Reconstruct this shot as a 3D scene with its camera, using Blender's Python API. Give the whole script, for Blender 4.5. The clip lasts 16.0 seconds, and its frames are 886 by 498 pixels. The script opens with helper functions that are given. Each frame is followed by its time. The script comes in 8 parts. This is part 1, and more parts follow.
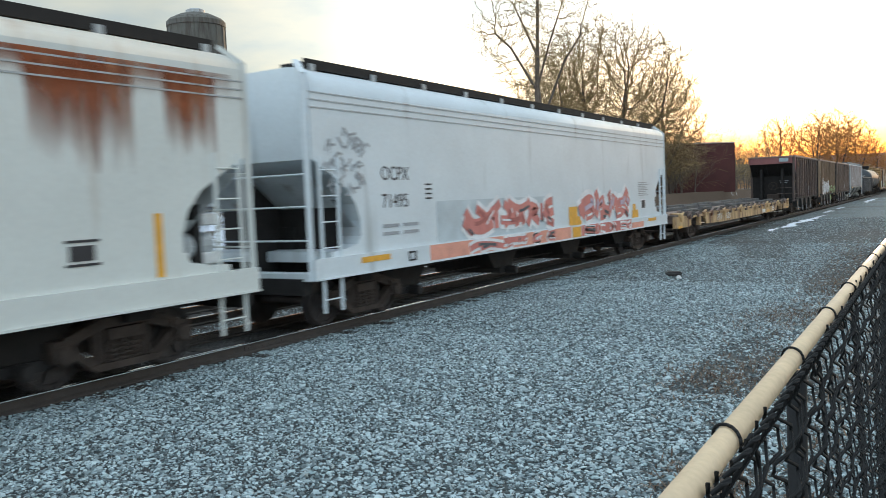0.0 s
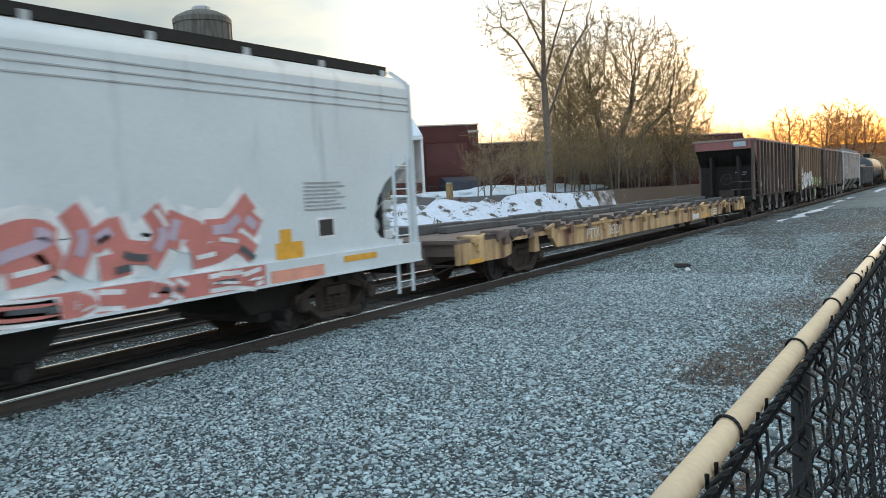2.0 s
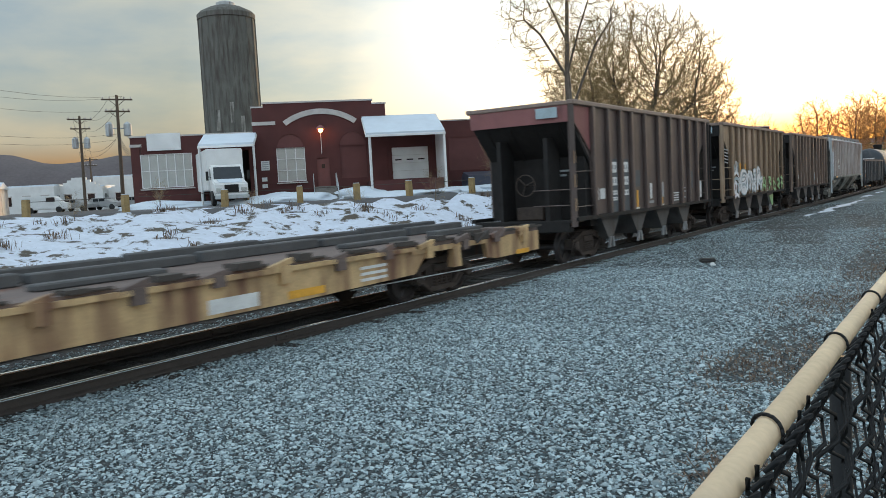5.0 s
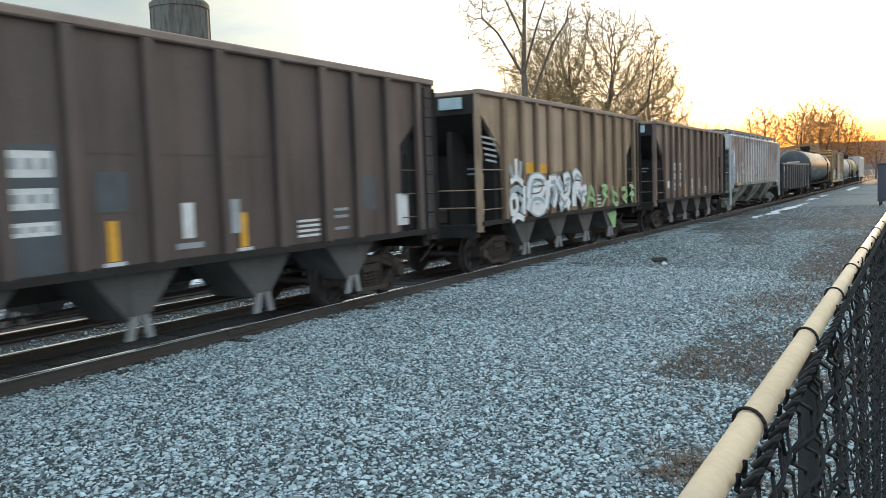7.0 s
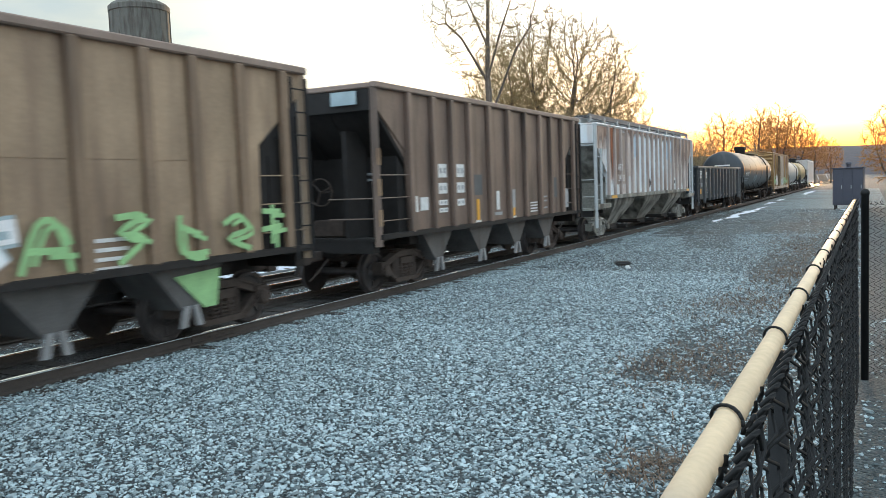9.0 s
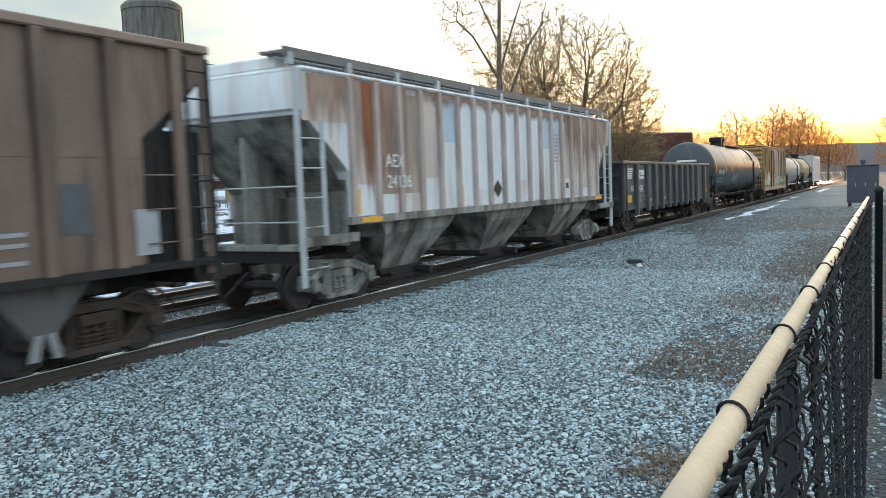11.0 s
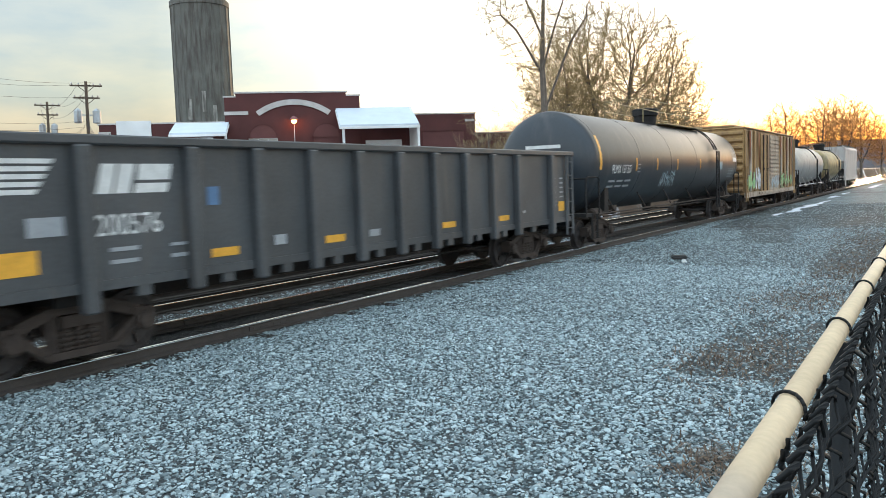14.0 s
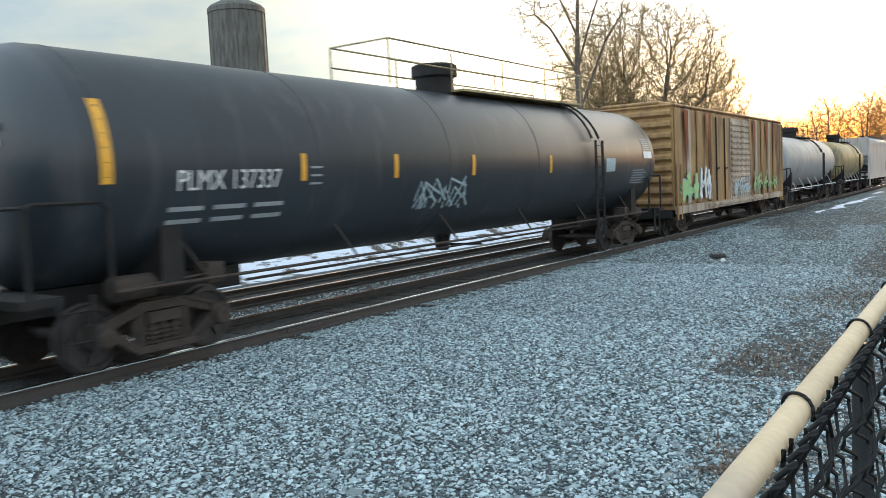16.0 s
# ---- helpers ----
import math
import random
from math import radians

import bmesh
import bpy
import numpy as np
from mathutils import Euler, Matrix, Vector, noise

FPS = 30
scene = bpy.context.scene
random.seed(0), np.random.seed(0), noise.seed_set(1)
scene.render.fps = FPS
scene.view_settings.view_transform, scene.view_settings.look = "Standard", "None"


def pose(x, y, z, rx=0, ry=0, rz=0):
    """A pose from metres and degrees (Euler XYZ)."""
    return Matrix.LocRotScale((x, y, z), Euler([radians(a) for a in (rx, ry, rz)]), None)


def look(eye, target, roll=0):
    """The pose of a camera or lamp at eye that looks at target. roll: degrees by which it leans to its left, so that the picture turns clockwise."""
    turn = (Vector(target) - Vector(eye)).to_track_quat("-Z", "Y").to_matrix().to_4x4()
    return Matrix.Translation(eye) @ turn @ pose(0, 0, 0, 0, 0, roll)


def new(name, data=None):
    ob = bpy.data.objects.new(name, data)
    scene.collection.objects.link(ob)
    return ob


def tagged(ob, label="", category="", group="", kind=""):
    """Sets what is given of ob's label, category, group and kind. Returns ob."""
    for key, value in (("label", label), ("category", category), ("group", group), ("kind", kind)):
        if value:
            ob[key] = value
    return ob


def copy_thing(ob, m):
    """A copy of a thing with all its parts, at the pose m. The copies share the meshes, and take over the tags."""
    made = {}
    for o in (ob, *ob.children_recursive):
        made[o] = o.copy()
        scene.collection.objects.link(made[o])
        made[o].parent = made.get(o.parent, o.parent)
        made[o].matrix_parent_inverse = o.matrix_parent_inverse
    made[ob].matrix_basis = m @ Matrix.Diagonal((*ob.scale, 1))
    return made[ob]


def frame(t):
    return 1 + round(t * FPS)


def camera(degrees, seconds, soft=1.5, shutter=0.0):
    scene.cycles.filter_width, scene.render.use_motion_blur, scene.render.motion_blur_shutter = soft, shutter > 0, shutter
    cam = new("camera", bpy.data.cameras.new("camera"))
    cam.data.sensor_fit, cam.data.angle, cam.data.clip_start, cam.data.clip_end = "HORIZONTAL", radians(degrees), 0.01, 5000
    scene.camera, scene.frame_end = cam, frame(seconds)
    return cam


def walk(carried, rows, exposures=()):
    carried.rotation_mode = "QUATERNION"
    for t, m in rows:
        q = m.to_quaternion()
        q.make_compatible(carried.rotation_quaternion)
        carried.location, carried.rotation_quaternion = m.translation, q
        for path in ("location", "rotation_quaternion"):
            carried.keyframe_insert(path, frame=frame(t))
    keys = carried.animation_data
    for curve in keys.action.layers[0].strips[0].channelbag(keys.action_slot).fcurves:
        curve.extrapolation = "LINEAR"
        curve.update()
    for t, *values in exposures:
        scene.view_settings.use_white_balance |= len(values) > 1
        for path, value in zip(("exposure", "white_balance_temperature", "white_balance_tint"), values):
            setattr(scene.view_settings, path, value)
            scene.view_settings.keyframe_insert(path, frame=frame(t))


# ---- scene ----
# ---- the camera ----
cam = camera(57.9, 16.0, 0.8, 0.40)
PATH = [
    (0.0, (0.081, -0.059, 2.314), (-5.173, 8.427, 1.692), -2.34),
    (0.5, (0.086, -0.044, 2.312), (-5.027, 8.524, 1.654), -2.56),
    (1.0, (0.090, -0.053, 2.315), (-5.037, 8.507, 1.661), -2.53),
    (1.5, (0.092, -0.060, 2.316), (-5.094, 8.465, 1.656), -2.61),
    (2.0, (0.094, -0.061, 2.316), (-5.247, 8.365, 1.627), -2.99),
    (2.5, (0.093, -0.052, 2.316), (-5.411, 8.257, 1.495), -3.25),
    (3.0, (0.090, -0.052, 2.318), (-5.512, 8.199, 1.590), -3.32),
    (5.5, (0.057, 0.003, 2.296), (-5.483, 8.293, 1.545), -2.78),
    (6.0, (0.049, -0.003, 2.294), (-5.390, 8.353, 1.525), -2.41),
    (6.5, (0.029, 0.010, 2.286), (-5.259, 8.461, 1.500), -2.14),
    (7.0, (0.016, 0.019, 2.284), (-5.079, 8.586, 1.481), -2.02),
    (7.5, (0.010, 0.025, 2.283), (-4.909, 8.693, 1.470), -1.90),
    (8.0, (0.002, 0.014, 2.282), (-4.794, 8.752, 1.481), -1.95),
    (8.5, (-0.003, 0.004, 2.281), (-4.736, 8.778, 1.501), -1.97),
    (9.0, (0.000, 0.000, 2.282), (-4.711, 8.788, 1.524), -2.12),
    (11.5, (0.011, -0.013, 2.283), (-4.925, 8.646, 1.483), -2.18),
    (12.0, (0.012, -0.017, 2.279), (-5.063, 8.559, 1.446), -2.07),
    (12.5, (0.012, -0.027, 2.278), (-5.187, 8.473, 1.422), -1.98),
    (13.0, (0.010, -0.040, 2.281), (-5.266, 8.411, 1.421), -1.98),
    (13.5, (0.005, -0.035, 2.278), (-5.289, 8.405, 1.427), -1.97),
    (14.0, (0.002, -0.036, 2.276), (-5.277, 8.417, 1.449), -1.99),
    (14.5, (-0.004, -0.028, 2.275), (-5.275, 8.432, 1.473), -2.04),
    (15.0, (0.004, -0.041, 2.279), (-5.320, 8.389, 1.504), -2.20),
    (15.5, (0.024, -0.045, 2.281), (-5.408, 8.317, 1.524), -2.40),
    (16.0, (0.048, -0.058, 2.288), (-5.613, 8.147, 1.490), -2.75),
]
walk(cam, [(t, look(e, g, r)) for t, e, g, r in PATH],
     [(0, 0.0), (1.0, -0.10), (2.0, -0.04), (2.5, -0.06), (3.0, -0.12), (5.5, -0.27), (6.0, -0.25), (6.5, -0.12), (7.0, 0.14), (9.0, 0.31), (11.5, 0.24), (13.0, 0.34), (14.5, 0.32), (16.0, 0.24)])

# ---- light: low evening sun behind thin cloud ----
SUN_AZ, SUN_EL = -4.0, 3.2
world = bpy.data.worlds.new("evening_sky")
scene.world = world
world.use_nodes = True
wn, wl = world.node_tree.nodes, world.node_tree.links
wn.clear()


def wnode(kind, **kw):
    n = wn.new(kind)
    for k, v in kw.items():
        n.inputs[k].default_value = v
    return n


w_out = wn.new("ShaderNodeOutputWorld")
w_sky = wn.new("ShaderNodeTexSky")
w_sky.sky_type, w_sky.sun_disc = "NISHITA", False
w_sky.sun_elevation, w_sky.sun_rotation = radians(SUN_EL), radians(SUN_AZ)
w_sky.dust_density, w_sky.air_density = 2.0, 1.0
w_bg1 = wnode("ShaderNodeBackground", Strength=0.05)
w_bg2 = wnode("ShaderNodeBackground", Strength=1.0)
w_add = wn.new("ShaderNodeAddShader")
w_co = wn.new("ShaderNodeTexCoord")
# thin cloud, brighter towards the sun
w_dot = wn.new("ShaderNodeVectorMath")
w_dot.operation = "DOT_PRODUCT"
a = radians(SUN_AZ)
w_dot.inputs[1].default_value = (math.sin(a) * math.cos(radians(SUN_EL)), math.cos(a) * math.cos(radians(SUN_EL)), math.sin(radians(SUN_EL)))
w_ramp = wn.new("ShaderNodeValToRGB")
cr = w_ramp.color_ramp
cr.elements[0].position, cr.elements[0].color = 0.0, (0.97, 1.19, 1.42, 1)
cr.elements[1].position, cr.elements[1].color = 1.0, (2.7, 2.4, 2.0, 1)
for pos, col in ((0.25, (0.89, 1.07, 1.28, 1)), (0.46, (0.46, 0.53, 0.58, 1)), (0.68, (0.43, 0.50, 0.53, 1)), (0.80, (0.76, 0.82, 0.82, 1)), (0.90, (1.62, 1.64, 1.60, 1)), (0.985, (2.2, 2.1, 1.95, 1))):
    e = cr.elements.new(pos)
    e.color = col
w_map = wn.new("ShaderNodeMapping")
w_map.inputs["Scale"].default_value = (1.0, 1.0, 3.2)
w_map.inputs["Location"].default_value = (0.35, 0.1, 0.2)
w_noise = wnode("ShaderNodeTexNoise", Scale=2.6, Detail=7.0, Roughness=0.55)
w_cl = wn.new("ShaderNodeValToRGB")
w_cl.color_ramp.elements[0].position, w_cl.color_ramp.elements[0].color = 0.40, (0.80, 0.88, 0.94, 1)
w_cl.color_ramp.elements[1].position, w_cl.color_ramp.elements[1].color = 0.62, (1.36, 1.20, 1.0, 1)
w_mul = wn.new("ShaderNodeMix")
w_mul.data_type, w_mul.blend_type = "RGBA", "MULTIPLY"
w_mul.inputs["Factor"].default_value = 1.0
wl.new(w_co.outputs["Generated"], w_dot.inputs[0])
wl.new(w_dot.outputs["Value"], w_ramp.inputs["Fac"])
wl.new(w_co.outputs["Generated"], w_map.inputs["Vector"])
wl.new(w_map.outputs[0], w_noise.inputs["Vector"])
wl.new(w_noise.outputs["Fac"], w_cl.inputs["Fac"])
wl.new(w_ramp.outputs["Color"], w_mul.inputs["A"])
wl.new(w_cl.outputs["Color"], w_mul.inputs["B"])
wl.new(w_sky.outputs["Color"], w_bg1.inputs["Color"])
# the air near the horizon is warm with evening light
w_sep = wn.new("ShaderNodeSeparateXYZ")
w_low = wn.new("ShaderNodeValToRGB")
lw = w_low.color_ramp
lw.elements[0].position, lw.elements[0].color = 0.0, (0.52, 0.15, 0.04, 1)
lw.elements[1].position, lw.elements[1].color = 0.30, (1.0, 1.02, 1.04, 1)
for pos, col in ((0.028, (0.60, 0.19, 0.06, 1)), (0.05, (0.80, 0.44, 0.25, 1)), (0.075, (1.04, 0.86, 0.68, 1)), (0.12, (1.10, 1.0, 0.84, 1)), (0.19, (1.0, 1.0, 0.98, 1))):
    e = lw.elements.new(pos)
    e.color = col
w_warm = wn.new("ShaderNodeMix")
w_warm.data_type, w_warm.blend_type = "RGBA", "MULTIPLY"
w_warm.inputs["Factor"].default_value = 1.0
wl.new(w_co.outputs["Generated"], w_sep.inputs[0])
wl.new(w_sep.outputs["Z"], w_low.inputs["Fac"])
wl.new(w_mul.outputs["Result"], w_warm.inputs["A"])
wl.new(w_low.outputs["Color"], w_warm.inputs["B"])
wl.new(w_warm.outputs["Result"], w_bg2.inputs["Color"])
wl.new(w_bg1.outputs[0], w_add.inputs[0])
wl.new(w_bg2.outputs[0], w_add.inputs[1])
wl.new(w_add.outputs[0], w_out.inputs["Surface"])
sun = new("sun", bpy.data.lights.new("sun", "SUN"))
sun.data.energy, sun.data.angle, sun.data.color = 3.0, radians(2.0), (1.0, 0.66, 0.36)
sun.matrix_basis = look((0, 0, 50), Vector((0, 0, 50)) - Vector(w_dot.inputs[1].default_value))


# ---- materials ----
def mat(name, color, rough=0.7, metal=0.0, dark=0.75, light=1.15, scale=3.0, fine=40.0, bump=0.15, streak=None, amount=0.5, grime=0.0):
    """A painted or raw surface: two scales of mottling, fine relief, and streaks of a second colour running down."""
    m = bpy.data.materials.new(name)
    m.use_nodes = True
    N, L = m.node_tree.nodes, m.node_tree.links
    b = N["Principled BSDF"]
    b.inputs["Roughness"].default_value, b.inputs["Metallic"].default_value = rough, metal
    co = N.new("ShaderNodeTexCoord")
    n1 = N.new("ShaderNodeTexNoise")
    n1.inputs["Scale"].default_value, n1.inputs["Detail"].default_value = scale, 5
    n2 = N.new("ShaderNodeTexNoise")
    n2.inputs["Scale"].default_value, n2.inputs["Detail"].default_value = fine, 3
    for n in (n1, n2):
        L.new(co.outputs["Object"], n.inputs["Vector"])
    avg = N.new("ShaderNodeMix")
    avg.inputs["Factor"].default_value = 0.4
    L.new(n1.outputs["Fac"], avg.inputs["A"])
    L.new(n2.outputs["Fac"], avg.inputs["B"])
    r = N.new("ShaderNodeValToRGB")
    r.color_ramp.elements[0].position, r.color_ramp.elements[1].position = 0.3, 0.7
    r.color_ramp.elements[0].color = (*[c * dark for c in color], 1)
    r.color_ramp.elements[1].color = (*[min(1, c * light) for c in color], 1)
    L.new(avg.outputs["Result"], r.inputs["Fac"])
    col = r.outputs["Color"]
    if streak:
        mp = N.new("ShaderNodeMapping")
        mp.inputs["Scale"].default_value = (1.6, 1.6, 0.22)
        n3 = N.new("ShaderNodeTexNoise")
        n3.inputs["Scale"].default_value, n3.inputs["Detail"].default_value = 1.7, 8
        L.new(co.outputs["Object"], mp.inputs["Vector"])
        L.new(mp.outputs[0], n3.inputs["Vector"])
        rr = N.new("ShaderNodeValToRGB")
        rr.color_ramp.elements[0].position, rr.color_ramp.elements[1].position = 0.72 - amount * 0.4, 0.86 - amount * 0.25
        L.new(n3.outputs["Fac"], rr.inputs["Fac"])
        mx = N.new("ShaderNodeMix")
        mx.data_type = "RGBA"
        L.new(rr.outputs["Color"], mx.inputs["Factor"])
        L.new(col, mx.inputs["A"])
        mx.inputs["B"].default_value = (*streak, 1)
        col = mx.outputs["Result"]
    L.new(col, b.inputs["Base Color"])
    if bump:
        bp = N.new("ShaderNodeBump")
        bp.inputs["Strength"].default_value, bp.inputs["Distance"].default_value = bump, 0.02
        L.new(n2.outputs["Fac"], bp.inputs["Height"])
        L.new(bp.outputs[0], b.inputs["Normal"])
    return m


def glow(name, color, strength):
    m = bpy.data.materials.new(name)
    m.use_nodes = True
    b = m.node_tree.nodes["Principled BSDF"]
    b.inputs["Base Color"].default_value = (*color, 1)
    b.inputs["Emission Color"].default_value, b.inputs["Emission Strength"].default_value = (*color, 1), strength
    return m


def patchy(name, a, b_, scale, lo, hi, rough=0.9, bump=0.3, fine=25.0, stretch=(1, 1, 1)):
    """Two colours in patches with soft noisy borders, such as thin snow over earth."""
    m = mat(name, a, rough, 0, 0.85, 1.1, scale * 2, fine, bump)
    N, L = m.node_tree.nodes, m.node_tree.links
    b = N["Principled BSDF"]
    old = b.inputs["Base Color"].links[0].from_socket
    co = N.new("ShaderNodeTexCoord")
    mp = N.new("ShaderNodeMapping")
    mp.inputs["Scale"].default_value = stretch
    n = N.new("ShaderNodeTexNoise")
    n.inputs["Scale"].default_value, n.inputs["Detail"].default_value, n.inputs["Roughness"].default_value = scale, 9, 0.65
    r = N.new("ShaderNodeValToRGB")
    r.color_ramp.elements[0].position, r.color_ramp.elements[1].position = lo, hi
    mx = N.new("ShaderNodeMix")
    mx.data_type = "RGBA"
    L.new(co.outputs["Object"], mp.inputs["Vector"])
    L.new(mp.outputs[0], n.inputs["Vector"])
    L.new(n.outputs["Fac"], r.inputs["Fac"])
    L.new(r.outputs["Color"], mx.inputs["Factor"])
    L.new(old, mx.inputs["A"])
    mx.inputs["B"].default_value = (*b_, 1)
    L.new(mx.outputs["Result"], b.inputs["Base Color"])
    return m


def gravel_mat(name, c1, c2, scale):
    """Broken stone: a cell to each stone, each of its own grey, with dark gaps."""
    m = mat(name, c1, 0.85)
    N, L = m.node_tree.nodes, m.node_tree.links
    b = N["Principled BSDF"]
    co = N.new("ShaderNodeTexCoord")
    v = N.new("ShaderNodeTexVoronoi")
    v.inputs["Scale"].default_value = scale
    big = N.new("ShaderNodeTexNoise")
    big.inputs["Scale"].default_value, big.inputs["Detail"].default_value = 0.16, 6
    r = N.new("ShaderNodeValToRGB")
    r.color_ramp.elements[0].color, r.color_ramp.elements[1].color = (*[c * 0.45 for c in c1], 1), (*[c * 1.45 for c in c1], 1)
    sep = N.new("ShaderNodeSeparateColor")
    mx = N.new("ShaderNodeMix")
    mx.data_type = "RGBA"
    r2 = N.new("ShaderNodeValToRGB")
    r2.color_ramp.elements[0].position, r2.color_ramp.elements[1].position = 0.45, 0.68
    bp = N.new("ShaderNodeBump")
    bp.invert = True
    bp.inputs["Strength"].default_value, bp.inputs["Distance"].default_value = 0.9, 0.04
    for n in (v, big):
        L.new(co.outputs["Object"], n.inputs["Vector"])
    L.new(v.outputs["Color"], sep.inputs["Color"])
    L.new(sep.outputs[0], r.inputs["Fac"])
    L.new(big.outputs["Fac"], r2.inputs["Fac"])
    L.new(r2.outputs["Color"], mx.inputs["Factor"])
    L.new(r.outputs["Color"], mx.inputs["A"])
    mx.inputs["B"].default_value = (*c2, 1)
    L.new(mx.outputs["Result"], b.inputs["Base Color"])
    L.new(v.outputs["Distance"], bp.inputs["Height"])
    L.new(bp.outputs[0], b.inputs["Normal"])
    return m


def island_mat(name, c1, c2, rough=0.85, c3=None):
    """Many small pieces in one mesh, each of its own shade."""
    m = mat(name, c1, rough, bump=0.1)
    N, L = m.node_tree.nodes, m.node_tree.links
    g = N.new("ShaderNodeNewGeometry")
    r = N.new("ShaderNodeValToRGB")
    r.color_ramp.elements[0].color, r.color_ramp.elements[1].color = (*c1, 1), (*c2, 1)
    if c3:
        e = r.color_ramp.elements.new(0.93)
        e.color = (*c3, 1)
    L.new(g.outputs["Random Per Island"], r.inputs["Fac"])
    L.new(r.outputs["Color"], N["Principled BSDF"].inputs["Base Color"])
    return m


RUST = (0.20, 0.065, 0.025)
M = {}
M["gravel"] = gravel_mat("ballast_ground", (0.17, 0.222, 0.24), (0.115, 0.135, 0.142), 26)
M["stone"] = island_mat("ballast_stone", (0.050, 0.076, 0.084), (0.335, 0.455, 0.485), 0.6, (0.50, 0.62, 0.66))
M["dirt"] = gravel_mat("packed_stone_dirt", (0.105, 0.11, 0.115), (0.07, 0.068, 0.066), 26)
M["snowbank"] = patchy("thin_snow", (0.60, 0.66, 0.76), (0.07, 0.058, 0.042), 1.25, 0.53, 0.585, 0.8, 0.6, 6)
# dark bed: bare dirt, and the shade between loose stones put into colour
M["bed"] = gravel_mat("dirt_and_gap_shade_bed", (0.058, 0.076, 0.082), (0.048, 0.056, 0.06), 30)
M["asphalt"] = patchy("old_asphalt", (0.075, 0.075, 0.08), (0.55, 0.60, 0.66), 0.10, 0.62, 0.68)
M["brush_earth"] = patchy("leaf_litter", (0.09, 0.06, 0.04), (0.6, 0.64, 0.7), 0.14, 0.57, 0.63)
M["snow"] = mat("snow", (0.62, 0.70, 0.78), 0.7, dark=0.9, light=1.05, scale=1.2, fine=14, bump=0.3)
# oil-stained ballast; its colour also carries the shadow under the train
M["oily"] = gravel_mat("oil_and_shade_ballast", (0.055, 0.055, 0.055), (0.03, 0.03, 0.03), 26)
M["rail_side"] = mat("rusty_rail", (0.078, 0.069, 0.064), 0.85, 0.2, scale=4, fine=60)
M["rail_top"] = mat("polished_rail_head", (0.96, 0.95, 0.94), 0.11, 1.0, dark=0.9, scale=1, fine=9, bump=0.02)
M["tie"] = mat("creosote_wood", (0.035, 0.030, 0.026), 0.9, scale=5, fine=50, bump=0.5)
M["white"] = mat("white_car_paint", (0.66, 0.735, 0.78), 0.42, 0, 0.88, 1.06, 0.7, 18, 0.05, streak=(0.42, 0.47, 0.49), amount=0.28)
M["whiterust"] = mat("rusted_white_paint", (0.66, 0.70, 0.68), 0.5, 0, 0.88, 1.06, 0.7, 18, 0.05, streak=(0.50, 0.47, 0.42), amount=0.3)
M["rustpatch"] = patchy("rust_run", (0.27, 0.075, 0.028), (0.46, 0.25, 0.14), 1.6, 0.45, 0.75, 0.9, 0.3, 25, (1, 1, 0.16))


def fade_out(m, power=1.5):
    """Lets a stain thin out in streaks towards its lower end and sides."""
    N, L = m.node_tree.nodes, m.node_tree.links
    co = N.new("ShaderNodeTexCoord")
    sep = N.new("ShaderNodeSeparateXYZ")
    mp = N.new("ShaderNodeMapping")
    mp.inputs["Scale"].default_value = (1, 4.5, 0.5)
    n = N.new("ShaderNodeTexNoise")
    n.inputs["Scale"].default_value, n.inputs["Detail"].default_value = 1.3, 8
    L.new(co.outputs["Generated"], sep.inputs[0])
    L.new(co.outputs["Object"], mp.inputs["Vector"])
    L.new(mp.outputs[0], n.inputs["Vector"])

    def calc(op, x, y):
        q = N.new("ShaderNodeMath")
        q.operation = op
        for i, v in enumerate((x, y)):
            if isinstance(v, (int, float)):
                q.inputs[i].default_value = v
            else:
                L.new(v, q.inputs[i])
        return q.outputs[0]
    edge = calc("MULTIPLY", calc("MULTIPLY", sep.outputs["Y"], calc("SUBTRACT", 1.0, sep.outputs["Y"])), 4.0)
    edge = calc("POWER", edge, 0.35)
    f = calc("ADD", calc("MULTIPLY", n.outputs["Fac"], 1.5), calc("MULTIPLY", sep.outputs["Z"], 1.1))
    f = calc("MULTIPLY", calc("SUBTRACT", f, 0.85), 1.25)
    q = N.new("ShaderNodeMath")
    q.operation, q.use_clamp = "MULTIPLY", True
    L.new(f, q.inputs[0])
    L.new(edge, q.inputs[1])
    L.new(q.outputs[0], N["Principled BSDF"].inputs["Alpha"])
    return m


fade_out(M["rustpatch"])
M["brownpatch"] = fade_out(patchy("brown_stain", (0.30, 0.19, 0.14), (0.42, 0.33, 0.28), 1.2, 0.4, 0.7, 0.9, 0.1, 25, (1, 1, 0.2)))
M["faded"] = mat("repainted_panel", (0.52, 0.60, 0.645), 0.5, scale=2, bump=0)
M["blueish"] = mat("fresh_blue_grey_patch", (0.44, 0.57, 0.68), 0.5, scale=2, bump=0)
M["grey_steel"] = mat("dull_grey_paint", (0.45, 0.49, 0.51), 0.55, 0, 0.75, 1.1, 2, 30, 0.08, streak=(0.16, 0.13, 0.11), amount=0.4)
# near-black fittings; also stands in for shade in the recessed car ends
M["dark"] = mat("dark_steel_and_shade", (0.018, 0.017, 0.017), 0.8, 0.2, 0.6, 1.5, 4, 40, 0.2)
M["truckiron"] = mat("rusty_cast_iron", (0.066, 0.052, 0.045), 0.85, 0.3, 0.6, 1.4, 6, 50, 0.25)
M["wheel"] = mat("wheel_steel", (0.06, 0.055, 0.055), 0.6, 0.5, 0.6, 1.4, 6, 40, 0.1)
